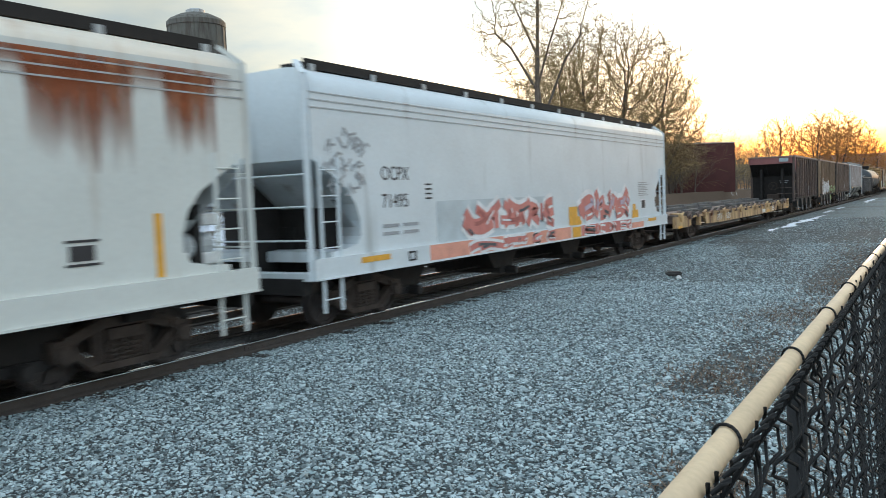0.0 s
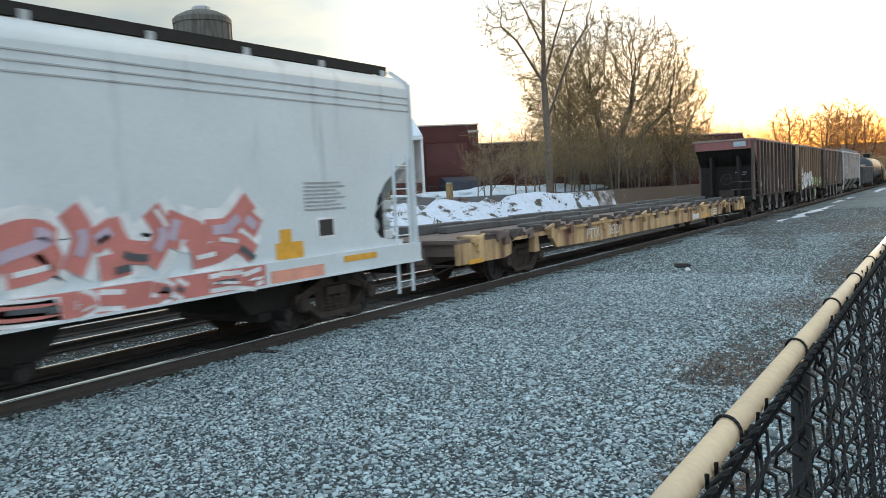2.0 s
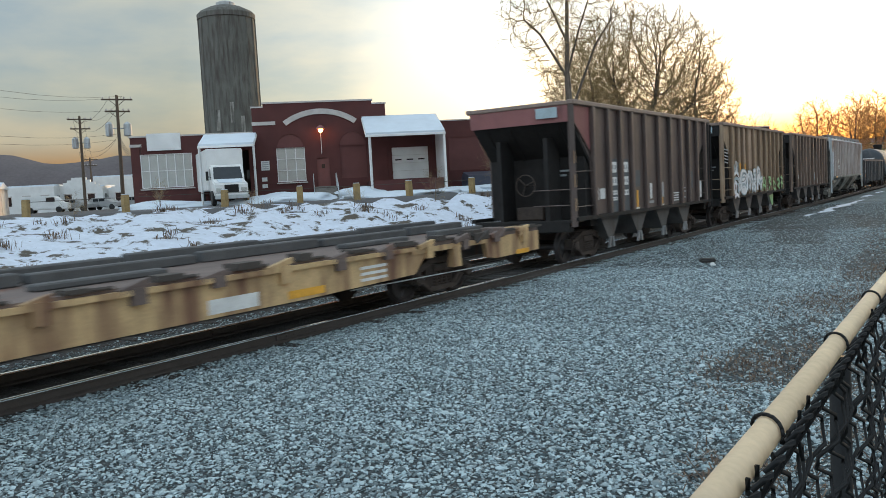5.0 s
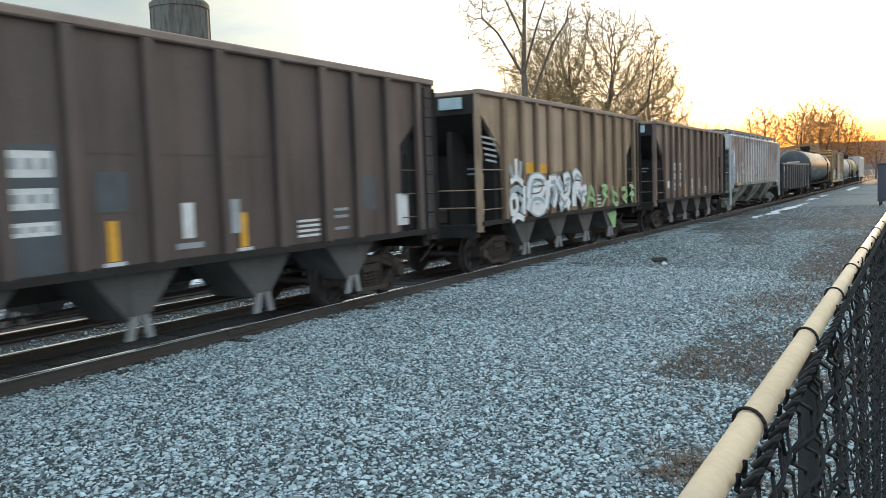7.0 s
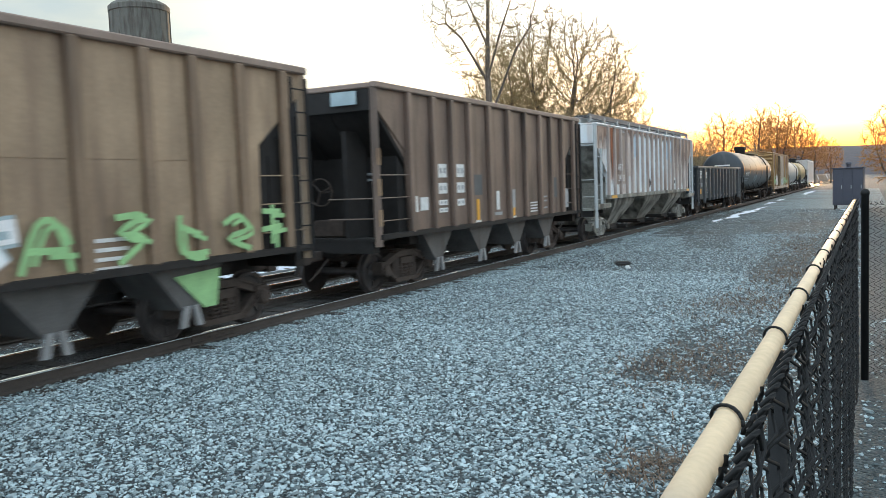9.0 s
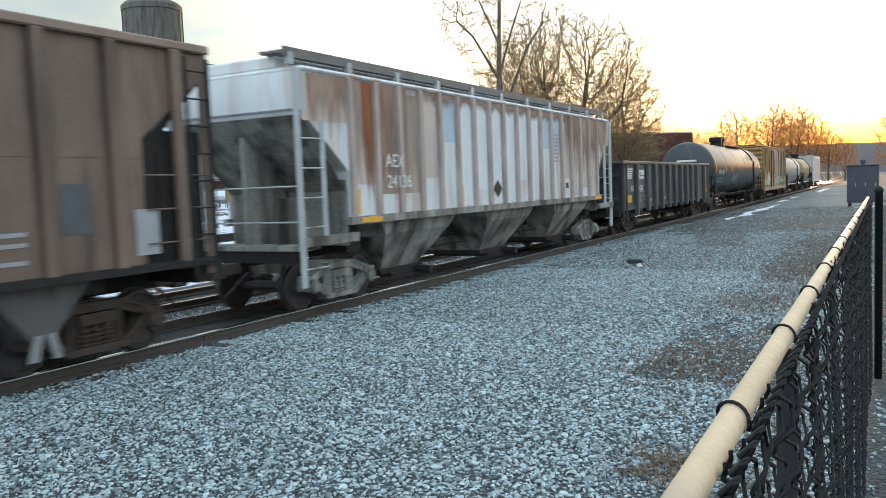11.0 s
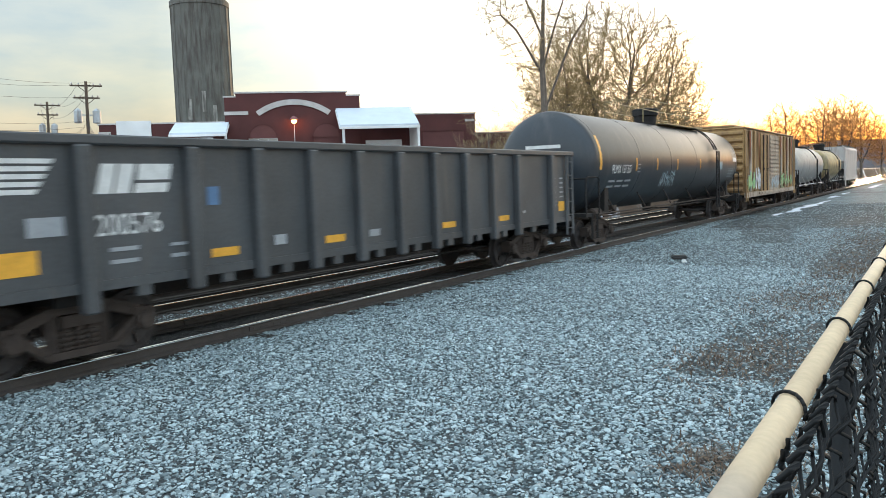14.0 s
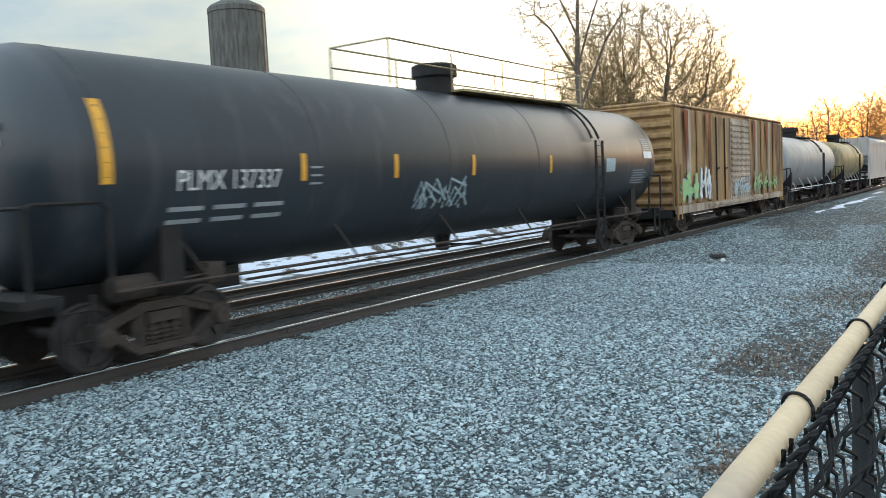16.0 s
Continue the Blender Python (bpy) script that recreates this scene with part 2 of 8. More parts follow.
M["brown"] = mat("brown_hopper_paint", (0.112, 0.084, 0.077), 0.48, 0, 0.75, 1.2, 0.9, 22, 0.1, streak=(0.055, 0.045, 0.043), amount=0.6)
M["tan"] = mat("faded_tan_hopper_paint", (0.36, 0.265, 0.18), 0.5, 0, 0.7, 1.2, 0.9, 22, 0.1, streak=(0.18, 0.125, 0.09), amount=0.65)
M["brown_grey"] = mat("weathered_brown_paint", (0.185, 0.135, 0.11), 0.48, 0, 0.75, 1.2, 0.9, 22, 0.1, streak=(0.06, 0.048, 0.042), amount=0.6)
M["capchord"] = mat("worn_top_chord", (0.26, 0.20, 0.17), 0.6, 0, 0.7, 1.2, 3, 30, 0.1)
M["pink"] = mat("faded_red_paint", (0.24, 0.095, 0.095), 0.6, 0, 0.8, 1.15, 2, 30, 0.1, streak=(0.08, 0.05, 0.05), amount=0.4)
M["black"] = mat("black_car_paint", (0.026, 0.034, 0.043), 0.36, 0, 0.8, 1.3, 1, 30, 0.06, streak=(0.060, 0.064, 0.070), amount=0.42)
M["gon"] = mat("dusty_black_gondola", (0.066, 0.072, 0.078), 0.48, 0, 0.7, 1.4, 1, 24, 0.15, streak=(0.11, 0.10, 0.092), amount=0.4)
M["covrust"] = mat("rust_stained_grey_hopper", (0.68, 0.73, 0.76), 0.6, 0, 0.85, 1.1, 0.8, 24, 0.1, streak=(0.50, 0.42, 0.38), amount=0.62)
M["covlow"] = mat("grimy_hopper_bottom", (0.36, 0.365, 0.335), 0.7, 0, 0.4, 1.25, 0.9, 16, 0.15, streak=(0.05, 0.047, 0.042), amount=0.8)
M["covrib"] = mat("rust_brown_rib_paint", (0.44, 0.385, 0.36), 0.65, 0, 0.75, 1.15, 1.5, 24, 0.1, streak=(0.26, 0.19, 0.16), amount=0.6)
M["covbrown"] = mat("dusty_pinkish_grey_panel", (0.56, 0.50, 0.47), 0.6, 0, 0.8, 1.12, 0.9, 24, 0.05, streak=(0.40, 0.32, 0.28), amount=0.5)
M["covdark"] = mat("rusty_brown_panel", (0.34, 0.275, 0.235), 0.65, 0, 0.75, 1.2, 0.8, 24, 0.05, streak=(0.48, 0.42, 0.38), amount=0.55)
M["covpale"] = mat("pale_blue_white_panel", (0.68, 0.75, 0.80), 0.55, 0, 0.9, 1.06, 0.9, 24, 0.05, streak=(0.55, 0.54, 0.52), amount=0.4)
M["walkgrey"] = mat("weathered_walkway_steel", (0.17, 0.17, 0.175), 0.65, 0.2, 0.7, 1.2, 3, 30, 0.1)
M["yellow"] = mat("worn_yellow_paint", (0.66, 0.46, 0.24), 0.6, 0, 0.6, 1.1, 2.5, 30, 0.1, streak=(0.15, 0.07, 0.045), amount=0.74)
M["deck"] = mat("flat_deck_steel", (0.15, 0.115, 0.105), 0.75, 0, 0.6, 1.3, 1.5, 20, 0.2, streak=RUST, amount=0.3)
M["beam"] = mat("weathered_dark_beam", (0.085, 0.088, 0.092), 0.8, 0, 0.7, 1.3, 2, 30, 0.2)
M["boxcar"] = mat("faded_yellow_boxcar", (0.40, 0.25, 0.105), 0.6, 0, 0.7, 1.15, 0.9, 24, 0.1, streak=(0.16, 0.09, 0.055), amount=0.75)
M["boxpale"] = mat("bleached_boxcar_panel", (0.50, 0.43, 0.35), 0.65, 0, 0.6, 1.15, 1.1, 24, 0.1, streak=(0.17, 0.11, 0.075), amount=0.75)
M["tankgrey"] = mat("grey_tank_paint", (0.33, 0.34, 0.34), 0.5, 0, 0.85, 1.1, 0.8, 22, 0.05, streak=(0.15, 0.14, 0.13), amount=0.4)
M["tankyel"] = mat("dull_olive_tank_paint", (0.34, 0.27, 0.13), 0.5, 0, 0.85, 1.1, 0.8, 22, 0.05, streak=(0.06, 0.055, 0.05), amount=0.6)
M["lastcar"] = mat("pale_grey_hopper", (0.50, 0.47, 0.45), 0.55, 0, 0.85, 1.1, 0.8, 22, 0.05, streak=(0.3, 0.24, 0.2), amount=0.5)
M["sign_white"] = mat("white_lettering", (0.72, 0.74, 0.74), 0.6, bump=0, scale=6)
M["sign_black"] = mat("black_lettering", (0.03, 0.03, 0.035), 0.6, bump=0)
M["reflect"] = mat("orange_yellow_reflector", (0.80, 0.41, 0.05), 0.4, bump=0, scale=8)
M["gr_red"] = mat("red_spray_paint", (0.40, 0.125, 0.115), 0.5, scale=3, bump=0)
M["gr_rose"] = mat("faded_rose_spray_paint", (0.56, 0.20, 0.18), 0.5, dark=0.8, light=1.25, scale=2.2, bump=0)
M["gr_slate"] = mat("dark_slate_spray_paint", (0.085, 0.10, 0.115), 0.55, scale=3, bump=0)
M["tanrib"] = mat("brown_grimed_tan_rib", (0.22, 0.155, 0.105), 0.55, 0, 0.75, 1.2, 1.2, 22, 0.1, streak=(0.12, 0.085, 0.06), amount=0.55)
M["chute"] = mat("dusty_grey_chute_steel", (0.095, 0.096, 0.098), 0.65, 0.1, 0.6, 1.35, 2.0, 30, 0.15, streak=(0.05, 0.045, 0.042), amount=0.5)
M["chutegrey"] = mat("pale_worn_hinge_steel", (0.27, 0.28, 0.29), 0.6, 0.1, 0.7, 1.2, 4, 40, 0.1)
M["tanpale"] = mat("bleached_tan_paint", (0.46, 0.34, 0.25), 0.65, 0, 0.8, 1.15, 0.9, 22, 0.05, streak=(0.30, 0.21, 0.15), amount=0.5)
M["gr_pink"] = mat("salmon_spray_paint", (0.78, 0.36, 0.27), 0.5, scale=3, bump=0)
M["gr_white"] = mat("white_spray_paint", (0.80, 0.83, 0.86), 0.5, scale=3, bump=0)
M["gr_lilac"] = mat("lilac_spray_paint", (0.52, 0.44, 0.55), 0.5, scale=3, bump=0)
M["gr_green"] = mat("green_spray_paint", (0.30, 0.56, 0.26), 0.5, scale=3, bump=0)
M["gr_teal"] = mat("pale_blue_spray_paint", (0.36, 0.47, 0.52), 0.5, scale=3, bump=0)
M["gr_blue"] = mat("faded_blue_label", (0.10, 0.20, 0.36), 0.55, scale=3, bump=0)
M["gr_grey"] = mat("faint_grey_scrawl", (0.34, 0.37, 0.40), 0.5, scale=3, bump=0)
M["brick"] = mat("dark_red_brick", (0.088, 0.028, 0.026), 0.85, 0, 0.75, 1.2, 0.8, 30, 0.2)
M["brickfill"] = mat("bricked_up_opening", (0.125, 0.048, 0.045), 0.85, 0, 0.8, 1.2, 0.8, 30, 0.2)
M["mortar"] = mat("limestone_trim", (0.52, 0.50, 0.48), 0.8, scale=2)
M["whitepaint"] = mat("white_building_paint", (0.70, 0.72, 0.72), 0.6, dark=0.88, scale=1)
M["reddoor"] = mat("dark_red_door_paint", (0.15, 0.045, 0.04), 0.5, scale=3)
M["glass"] = mat("window_with_white_blind", (0.42, 0.44, 0.42), 0.15, 0, 0.85, 1.1, 1.5, 10, 0)
M["darkglass"] = mat("dark_window_glass", (0.02, 0.025, 0.03), 0.08, 0, bump=0)
M["concrete"] = mat("stained_concrete", (0.14, 0.145, 0.132), 0.9, 0, 0.7, 1.25, 0.35, 9, 0.2, streak=(0.075, 0.068, 0.06), amount=0.7)
M["wood"] = mat("grey_pole_wood", (0.10, 0.075, 0.055), 0.9, scale=3)
M["bollard"] = mat("faded_yellow_post_wood", (0.36, 0.26, 0.12), 0.85, 0, 0.6, 1.2, 3, 20, 0.3)
M["cable"] = mat("black_cable", (0.02, 0.02, 0.02), 0.6, bump=0)
M["vinyl"] = mat("black_vinyl_wire", (0.008, 0.009, 0.010), 0.62, 0, 0.8, 1.5, 20, 200, 0.05)
M["vinyl"].node_tree.nodes["Principled BSDF"].inputs["Specular IOR Level"].default_value = 0.3
M["toprail"] = mat("tan_coated_pipe", (0.68, 0.52, 0.34), 0.4, 0, 0.8, 1.12, 5, 60, 0.05, streak=(0.40, 0.33, 0.27), amount=0.35)
M["cabinet"] = mat("dark_slate_metal", (0.055, 0.06, 0.085), 0.5, 0, 0.85, 1.15, 1, 20, 0.05)
M["bark"] = mat("grey_brown_bark", (0.155, 0.128, 0.105), 0.9, 0, 0.6, 1.3, 4, 30, 0.5)
M["twig"] = mat("bare_tan_twig", (0.34, 0.25, 0.125), 0.9, bump=0)
# orange of the low sun put into the twigs' base colour
M["sunset_twig"] = mat("bare_twig_sunset_tint", (0.50, 0.25, 0.085), 0.9, bump=0)
M["weed"] = island_mat("dead_weed", (0.055, 0.036, 0.028), (0.23, 0.165, 0.115))
M["hill"] = mat("wooded_hill", (0.115, 0.10, 0.105), 1.0, 0, 0.7, 1.2, 0.03, 0.4, 0)
M["lamp"] = glow("orange_sodium_lamp", (1.0, 0.30, 0.08), 22)
M["plastic"] = mat("black_rubber", (0.02, 0.02, 0.02), 0.7)


# ---- mesh helpers ----
def part(name, bm, material, parent=None, label="", smooth=False):
    me = bpy.data.meshes.new(name)
    if smooth:
        for f in bm.faces:
            f.smooth = True
    bm.to_mesh(me)
    bm.free()
    mats = material if isinstance(material, (list, tuple)) else [material]
    for m in mats:
        me.materials.append(M[m])
    ob = new(name, me)
    ob.parent = parent
    if label:
        tagged(ob, label)
    return ob


def thing(name, label, category, group="", kind="", at=None):
    ob = new(name)
    ob.empty_display_size = 0.3
    if at is not None:
        ob.matrix_basis = at
    return tagged(ob, label, category, group, kind)


def B(bm, x0, x1, y0, y1, z0, z1, mi=0):
    v = [bm.verts.new((x, y, z)) for z in (z0, z1) for x, y in ((x0, y0), (x1, y0), (x1, y1), (x0, y1))]
    for f in ((3, 2, 1, 0), (4, 5, 6, 7), (0, 1, 5, 4), (1, 2, 6, 5), (2, 3, 7, 6), (3, 0, 4, 7)):
        bm.faces.new([v[i] for i in f]).material_index = mi
    return v


def bar(bm, p, q, w, h=None, n=4, mi=0, w2=None):
    """A bar or tube from p to q; n sides, w across."""
    p, q = Vector(p), Vector(q)
    d = (q - p).normalized()
    u = d.orthogonal().normalized() if abs(d.z) > 0.9 else Vector((0, 0, 1)).cross(d).normalized()
    k = d.cross(u)
    h = h or w
    s = (w2 or w) / w
    off = math.pi / 4 if n == 4 else 0
    g = 1 / math.cos(math.pi / 4) if n == 4 else 1
    rings = []
    for c, sc in ((p, 1), (q, s)):
        rings.append([bm.verts.new(c + (u * math.cos(off + 2 * math.pi * i / n) * w / 2 * g + k * math.sin(off + 2 * math.pi * i / n) * h / 2 * g) * sc) for i in range(n)])
    for i in range(n):
        bm.faces.new((rings[0][i], rings[0][(i + 1) % n], rings[1][(i + 1) % n], rings[1][i])).material_index = mi
    bm.faces.new(rings[0][::-1]).material_index = mi
    bm.faces.new(rings[1]).material_index = mi


def lathe(bm, prof, axis="y", n=32, c=(0, 0, 0), mi=0):
    """A turned body: prof holds (place along the axis, radius)."""
    rings = []
    for s, r in prof:
        ring = []
        for i in range(n):
            a = 2 * math.pi * i / n
            u, w = r * math.cos(a), r * math.sin(a)
            p = {"y": (u, s, w), "x": (s, u, w), "z": (u, w, s)}[axis]
            ring.append(bm.verts.new(Vector(p) + Vector(c)))
        rings.append(ring)
    for a, b in zip(rings, rings[1:]):
        for i in range(n):
            bm.faces.new((a[i], a[(i + 1) % n], b[(i + 1) % n], b[i])).material_index = mi
    bm.faces.new(rings[0][::-1]).material_index = mi
    bm.faces.new(rings[-1]).material_index = mi


def prism(bm, outline, x0, x1, mi=0):
    """An outline in the y-z plane, given thickness along x."""
    a = [bm.verts.new((x0, y, z)) for y, z in outline]
    b = [bm.verts.new((x1, y, z)) for y, z in outline]
    n = len(outline)
    bm.faces.new(a).material_index = mi
    bm.faces.new(b[::-1]).material_index = mi
    for i in range(n):
        bm.faces.new((a[i], b[i], b[(i + 1) % n], a[(i + 1) % n])).material_index = mi


def fixed(bm):
    bmesh.ops.recalc_face_normals(bm, faces=bm.faces)
    return bm


def soften(bm, w=0.02, seg=2):
    bmesh.ops.recalc_face_normals(bm, faces=bm.faces)
    bmesh.ops.bevel(bm, geom=[e for e in bm.edges if e.calc_face_angle(0) > 0.6], offset=w, segments=seg, affect="EDGES")
    return bm


def words(name, text, size, parent, place, material, flip=False, squash=1.0, label=""):
    """Lettering in the built-in font, lying on a side that looks along +x (or on an end that looks along -y)."""
    cu = bpy.data.curves.new(name, "FONT")
    cu.body, cu.size, cu.extrude = text, size, 0.002
    ob = bpy.data.objects.new(name, cu)
    scene.collection.objects.link(ob)
    me = bpy.data.meshes.new_from_object(ob)
    bpy.data.objects.remove(ob)
    bpy.data.curves.remove(cu)
    rot = Matrix(((1, 0, 0), (0, 0, -1), (0, 1, 0))) if flip else Matrix(((0, 0, 1), (1, 0, 0), (0, 1, 0)))
    me.transform(Matrix.Translation(place) @ rot.to_4x4() @ Matrix.Diagonal((squash, 1, 1, 1)))
    me.materials.append(M[material])
    o = new(name, me)
    o.parent = parent
    if label:
        tagged(o, label)
    return o


def bars(name, rects, parent, x, material, label=""):
    """Flat marks on a side: rects of (y0, y1, z0, z1)."""
    if name in ("reflector", "painted_block") and len(rects) > 1:
        return [bars(name, [q], parent, x, material, label) for q in rects]
    bm = bmesh.new()
    for y0, y1, z0, z1 in rects:
        B(bm, x, x + 0.006, y0, y1, z0, z1)
    return part(name, bm, material, parent, label)


def scrawl(bm, x, pts, w, mi=0):
    """A sprayed stroke: a flat ribbon on the side."""
    prev = None
    n = len(pts)
    for i, (y, z) in enumerate(pts):
        a, b = pts[max(0, i - 1)], pts[min(n - 1, i + 1)]
        d = Vector((b[0] - a[0], b[1] - a[1]))
        d = d.normalized() if d.length > 1e-6 else Vector((1, 0))
        o = Vector((-d.y, d.x)) * w / 2
        cur = (bm.verts.new((x, y + o.x, z + o.y)), bm.verts.new((x, y - o.x, z - o.y)))
        if prev:
            bm.faces.new((prev[0], prev[1], cur[1], cur[0])).material_index = mi
        prev = cur


def rounded(pts, n=5):
    """A smooth line through the given corners."""
    out = []
    for i in range(len(pts) - 1):
        p0, p1, p2, p3 = pts[max(0, i - 1)], pts[i], pts[i + 1], pts[min(len(pts) - 1, i + 2)]
        for k in range(n):
            f = k / n
            out.append(tuple(0.5 * (2 * b + (c - a) * f + (2 * a - 5 * b + 4 * c - d) * f * f + (3 * b - a - 3 * c + d) * f ** 3) for a, b, c, d in zip(p0, p1, p2, p3)))
    return out + [pts[-1]]


def wildstyle(parent, x, y0, y1, z0, z1, strokes, colours, w, label):
    """Sprayed letters of angular strokes: a white halo, a coloured body, darker cores and pale highlights."""
    bm = bmesh.new()
    for k, pts in enumerate(strokes):
        q = rounded([(y0 + (y1 - y0) * u, z0 + (z1 - z0) * v) for u, v in pts], 4)
        d = 0.0003 * k
        scrawl(bm, x + 0.002 + d, q, w * 2.0, 0)
        scrawl(bm, x + 0.012 + d, q, w, 1)
        m = len(q)
        if k % 2 == 0:
            scrawl(bm, x + 0.022 + d, q[m // 3: m // 3 + max(3, m // 2)], w * 0.45, 2)
        if k % 4 == 3:
            scrawl(bm, x + 0.030 + d, [(a, b - w * 0.2) for a, b in q[m // 2:]], w * 0.3, 3)
        if k % 3 == 1:
            scrawl(bm, x + 0.022 + d, [(a + w * 0.25, b) for a, b in q[: max(3, m // 2)]], w * 0.22, 0)
    return part("graffiti", bm, colours, parent, label)


def graffiti(parent, x, y0, y1, z0, z1, letters, fill, edge, seed, w=0.26, name="graffiti", label="", extra=None):
    """Fat, unreadable sprayed shapes: a pale edge under a coloured body."""
    rnd = random.Random(seed)
    bm = bmesh.new()
    step = (y1 - y0) / letters
    for k in range(letters):
        c = y0 + step * (k + 0.5)
        for s in range(rnd.choice((3, 4, 4))):
            pts = []
            ya, za = c + rnd.uniform(-0.45, 0.3) * step, rnd.uniform(z0, z0 + 0.3 * (z1 - z0))
            yb, zb = c + rnd.uniform(-0.3, 0.5) * step, rnd.uniform(z0 + 0.6 * (z1 - z0), z1)
            if s == 2:
                ya, za, yb, zb = c - 0.4 * step, rnd.uniform(z0 + 0.3 * (z1 - z0), z1 * 0.5 + z0 * 0.5), c + 0.5 * step, rnd.uniform(z0 + 0.3 * (z1 - z0), z0 + 0.75 * (z1 - z0))
            bend = rnd.uniform(-0.35, 0.35) * step
            for i in range(9):
                f = i / 8
                pts.append((ya + (yb - ya) * f + bend * math.sin(math.pi * f), za + (zb - za) * f + 0.5 * bend * math.sin(2 * math.pi * f)))
            d = 0.0004 * (k * 4 + s)
            scrawl(bm, x + 0.004 + d, pts, w * 1.42, 0)
            scrawl(bm, x + 0.016 + d, pts, w, 1)
            if extra and rnd.random() < 0.5:
                m = rnd.randrange(3, 6)
                scrawl(bm, x + 0.028 + d, pts[m - 2:m + 1], w * 0.5, 2)
    return part(name, bm, [edge, fill] + ([extra] if extra else []), parent, label)


# ---- the ground ----
TRACK1, TRACK2, RAIL_Z = -9.94, -13.2, 0.18
UX, UY = 0.7338, 0.6794       # along the brick front
NX, NY = 0.6794, -0.7338      # out of the brick front
FX, FY = -42.07, 45.49        # foot of the brick front's middle
LOT = 2.0


def bank_height(x, y):
    """Level by the tracks; a bank beyond them climbs to a yard about two metres higher."""
    d1 = -16.2 - x
    if d1 <= 0:
        return 0.0
    out = (x + 30.0) * NX + (y - 30.0) * NY      # distance in front of the line of posts
    if y > 42:
        out -= (y - 42) * 0.35
    d2 = max(0.0, out - 1.2)
    w = d1 / (d1 + d2 + 0.001)
    w = min(1.0, w * 1.02)
    h = LOT * (w * w * (3 - 2 * w))
    if 0.03 < w < 0.97:
        h += 0.30 * noise.noise((x * 0.45, y * 0.45, 0)) + 0.20 * noise.noise((x * 1.1, y * 1.1, 4)) + 0.12 * noise.noise((x * 2.3, y * 2.3, 9))
    return h


def build_ground():
    xs = [-900, -600, -400, -250, -160, -120, -100, -85] + [-75 + 2.5 * i for i in range(12)] + [-45 + 0.7 * i for i in range(45)] + [-13.4 + 1.2 * i for i in range(14)] + [6, 10, 20, 40, 80, 150, 300, 600, 900]
    ys = [-120, -60, -30, -15] + [-8 + 0.9 * i for i in range(85)] + [70 + 4 * i for i in range(20)] + [160, 200, 260, 350, 500, 800, 1500, 3000]
    V, Fc, mi = [], [], []
    for y in ys:
        for x in xs:
            V.append((x, y, bank_height(x, y)))
    n = len(xs)
    for j in range(len(ys) - 1):
        for i in range(n - 1):
            Fc.append((j * n + i, j * n + i + 1, (j + 1) * n + i + 1, (j + 1) * n + i))
            x, y = (xs[i] + xs[i + 1]) / 2, (ys[j] + ys[j + 1]) / 2
            h = bank_height(x, y)
            if x > -15.4:
                mi.append(5 if y < 58 and x < 4 else 0 if y < 130 and x < 1 else 1)
            elif h > LOT - 0.03 and y < 75 and x < -20:
                mi.append(3)
            elif y < 41.5:
                mi.append(2)
            else:
                mi.append(4)
    me = bpy.data.meshes.new("ground")
    me.from_pydata(V, [], Fc)
    for m in ("gravel", "dirt", "snowbank", "asphalt", "brush_earth", "bed"):
        me.materials.append(M[m])
    me.polygons.foreach_set("material_index", mi)
    me.polygons.foreach_set("use_smooth", [True] * len(Fc))
    tagged(new("ground", me), "grey gravel yard rising to a snowy bank and asphalt lot", "ground", kind="structure")


build_ground()


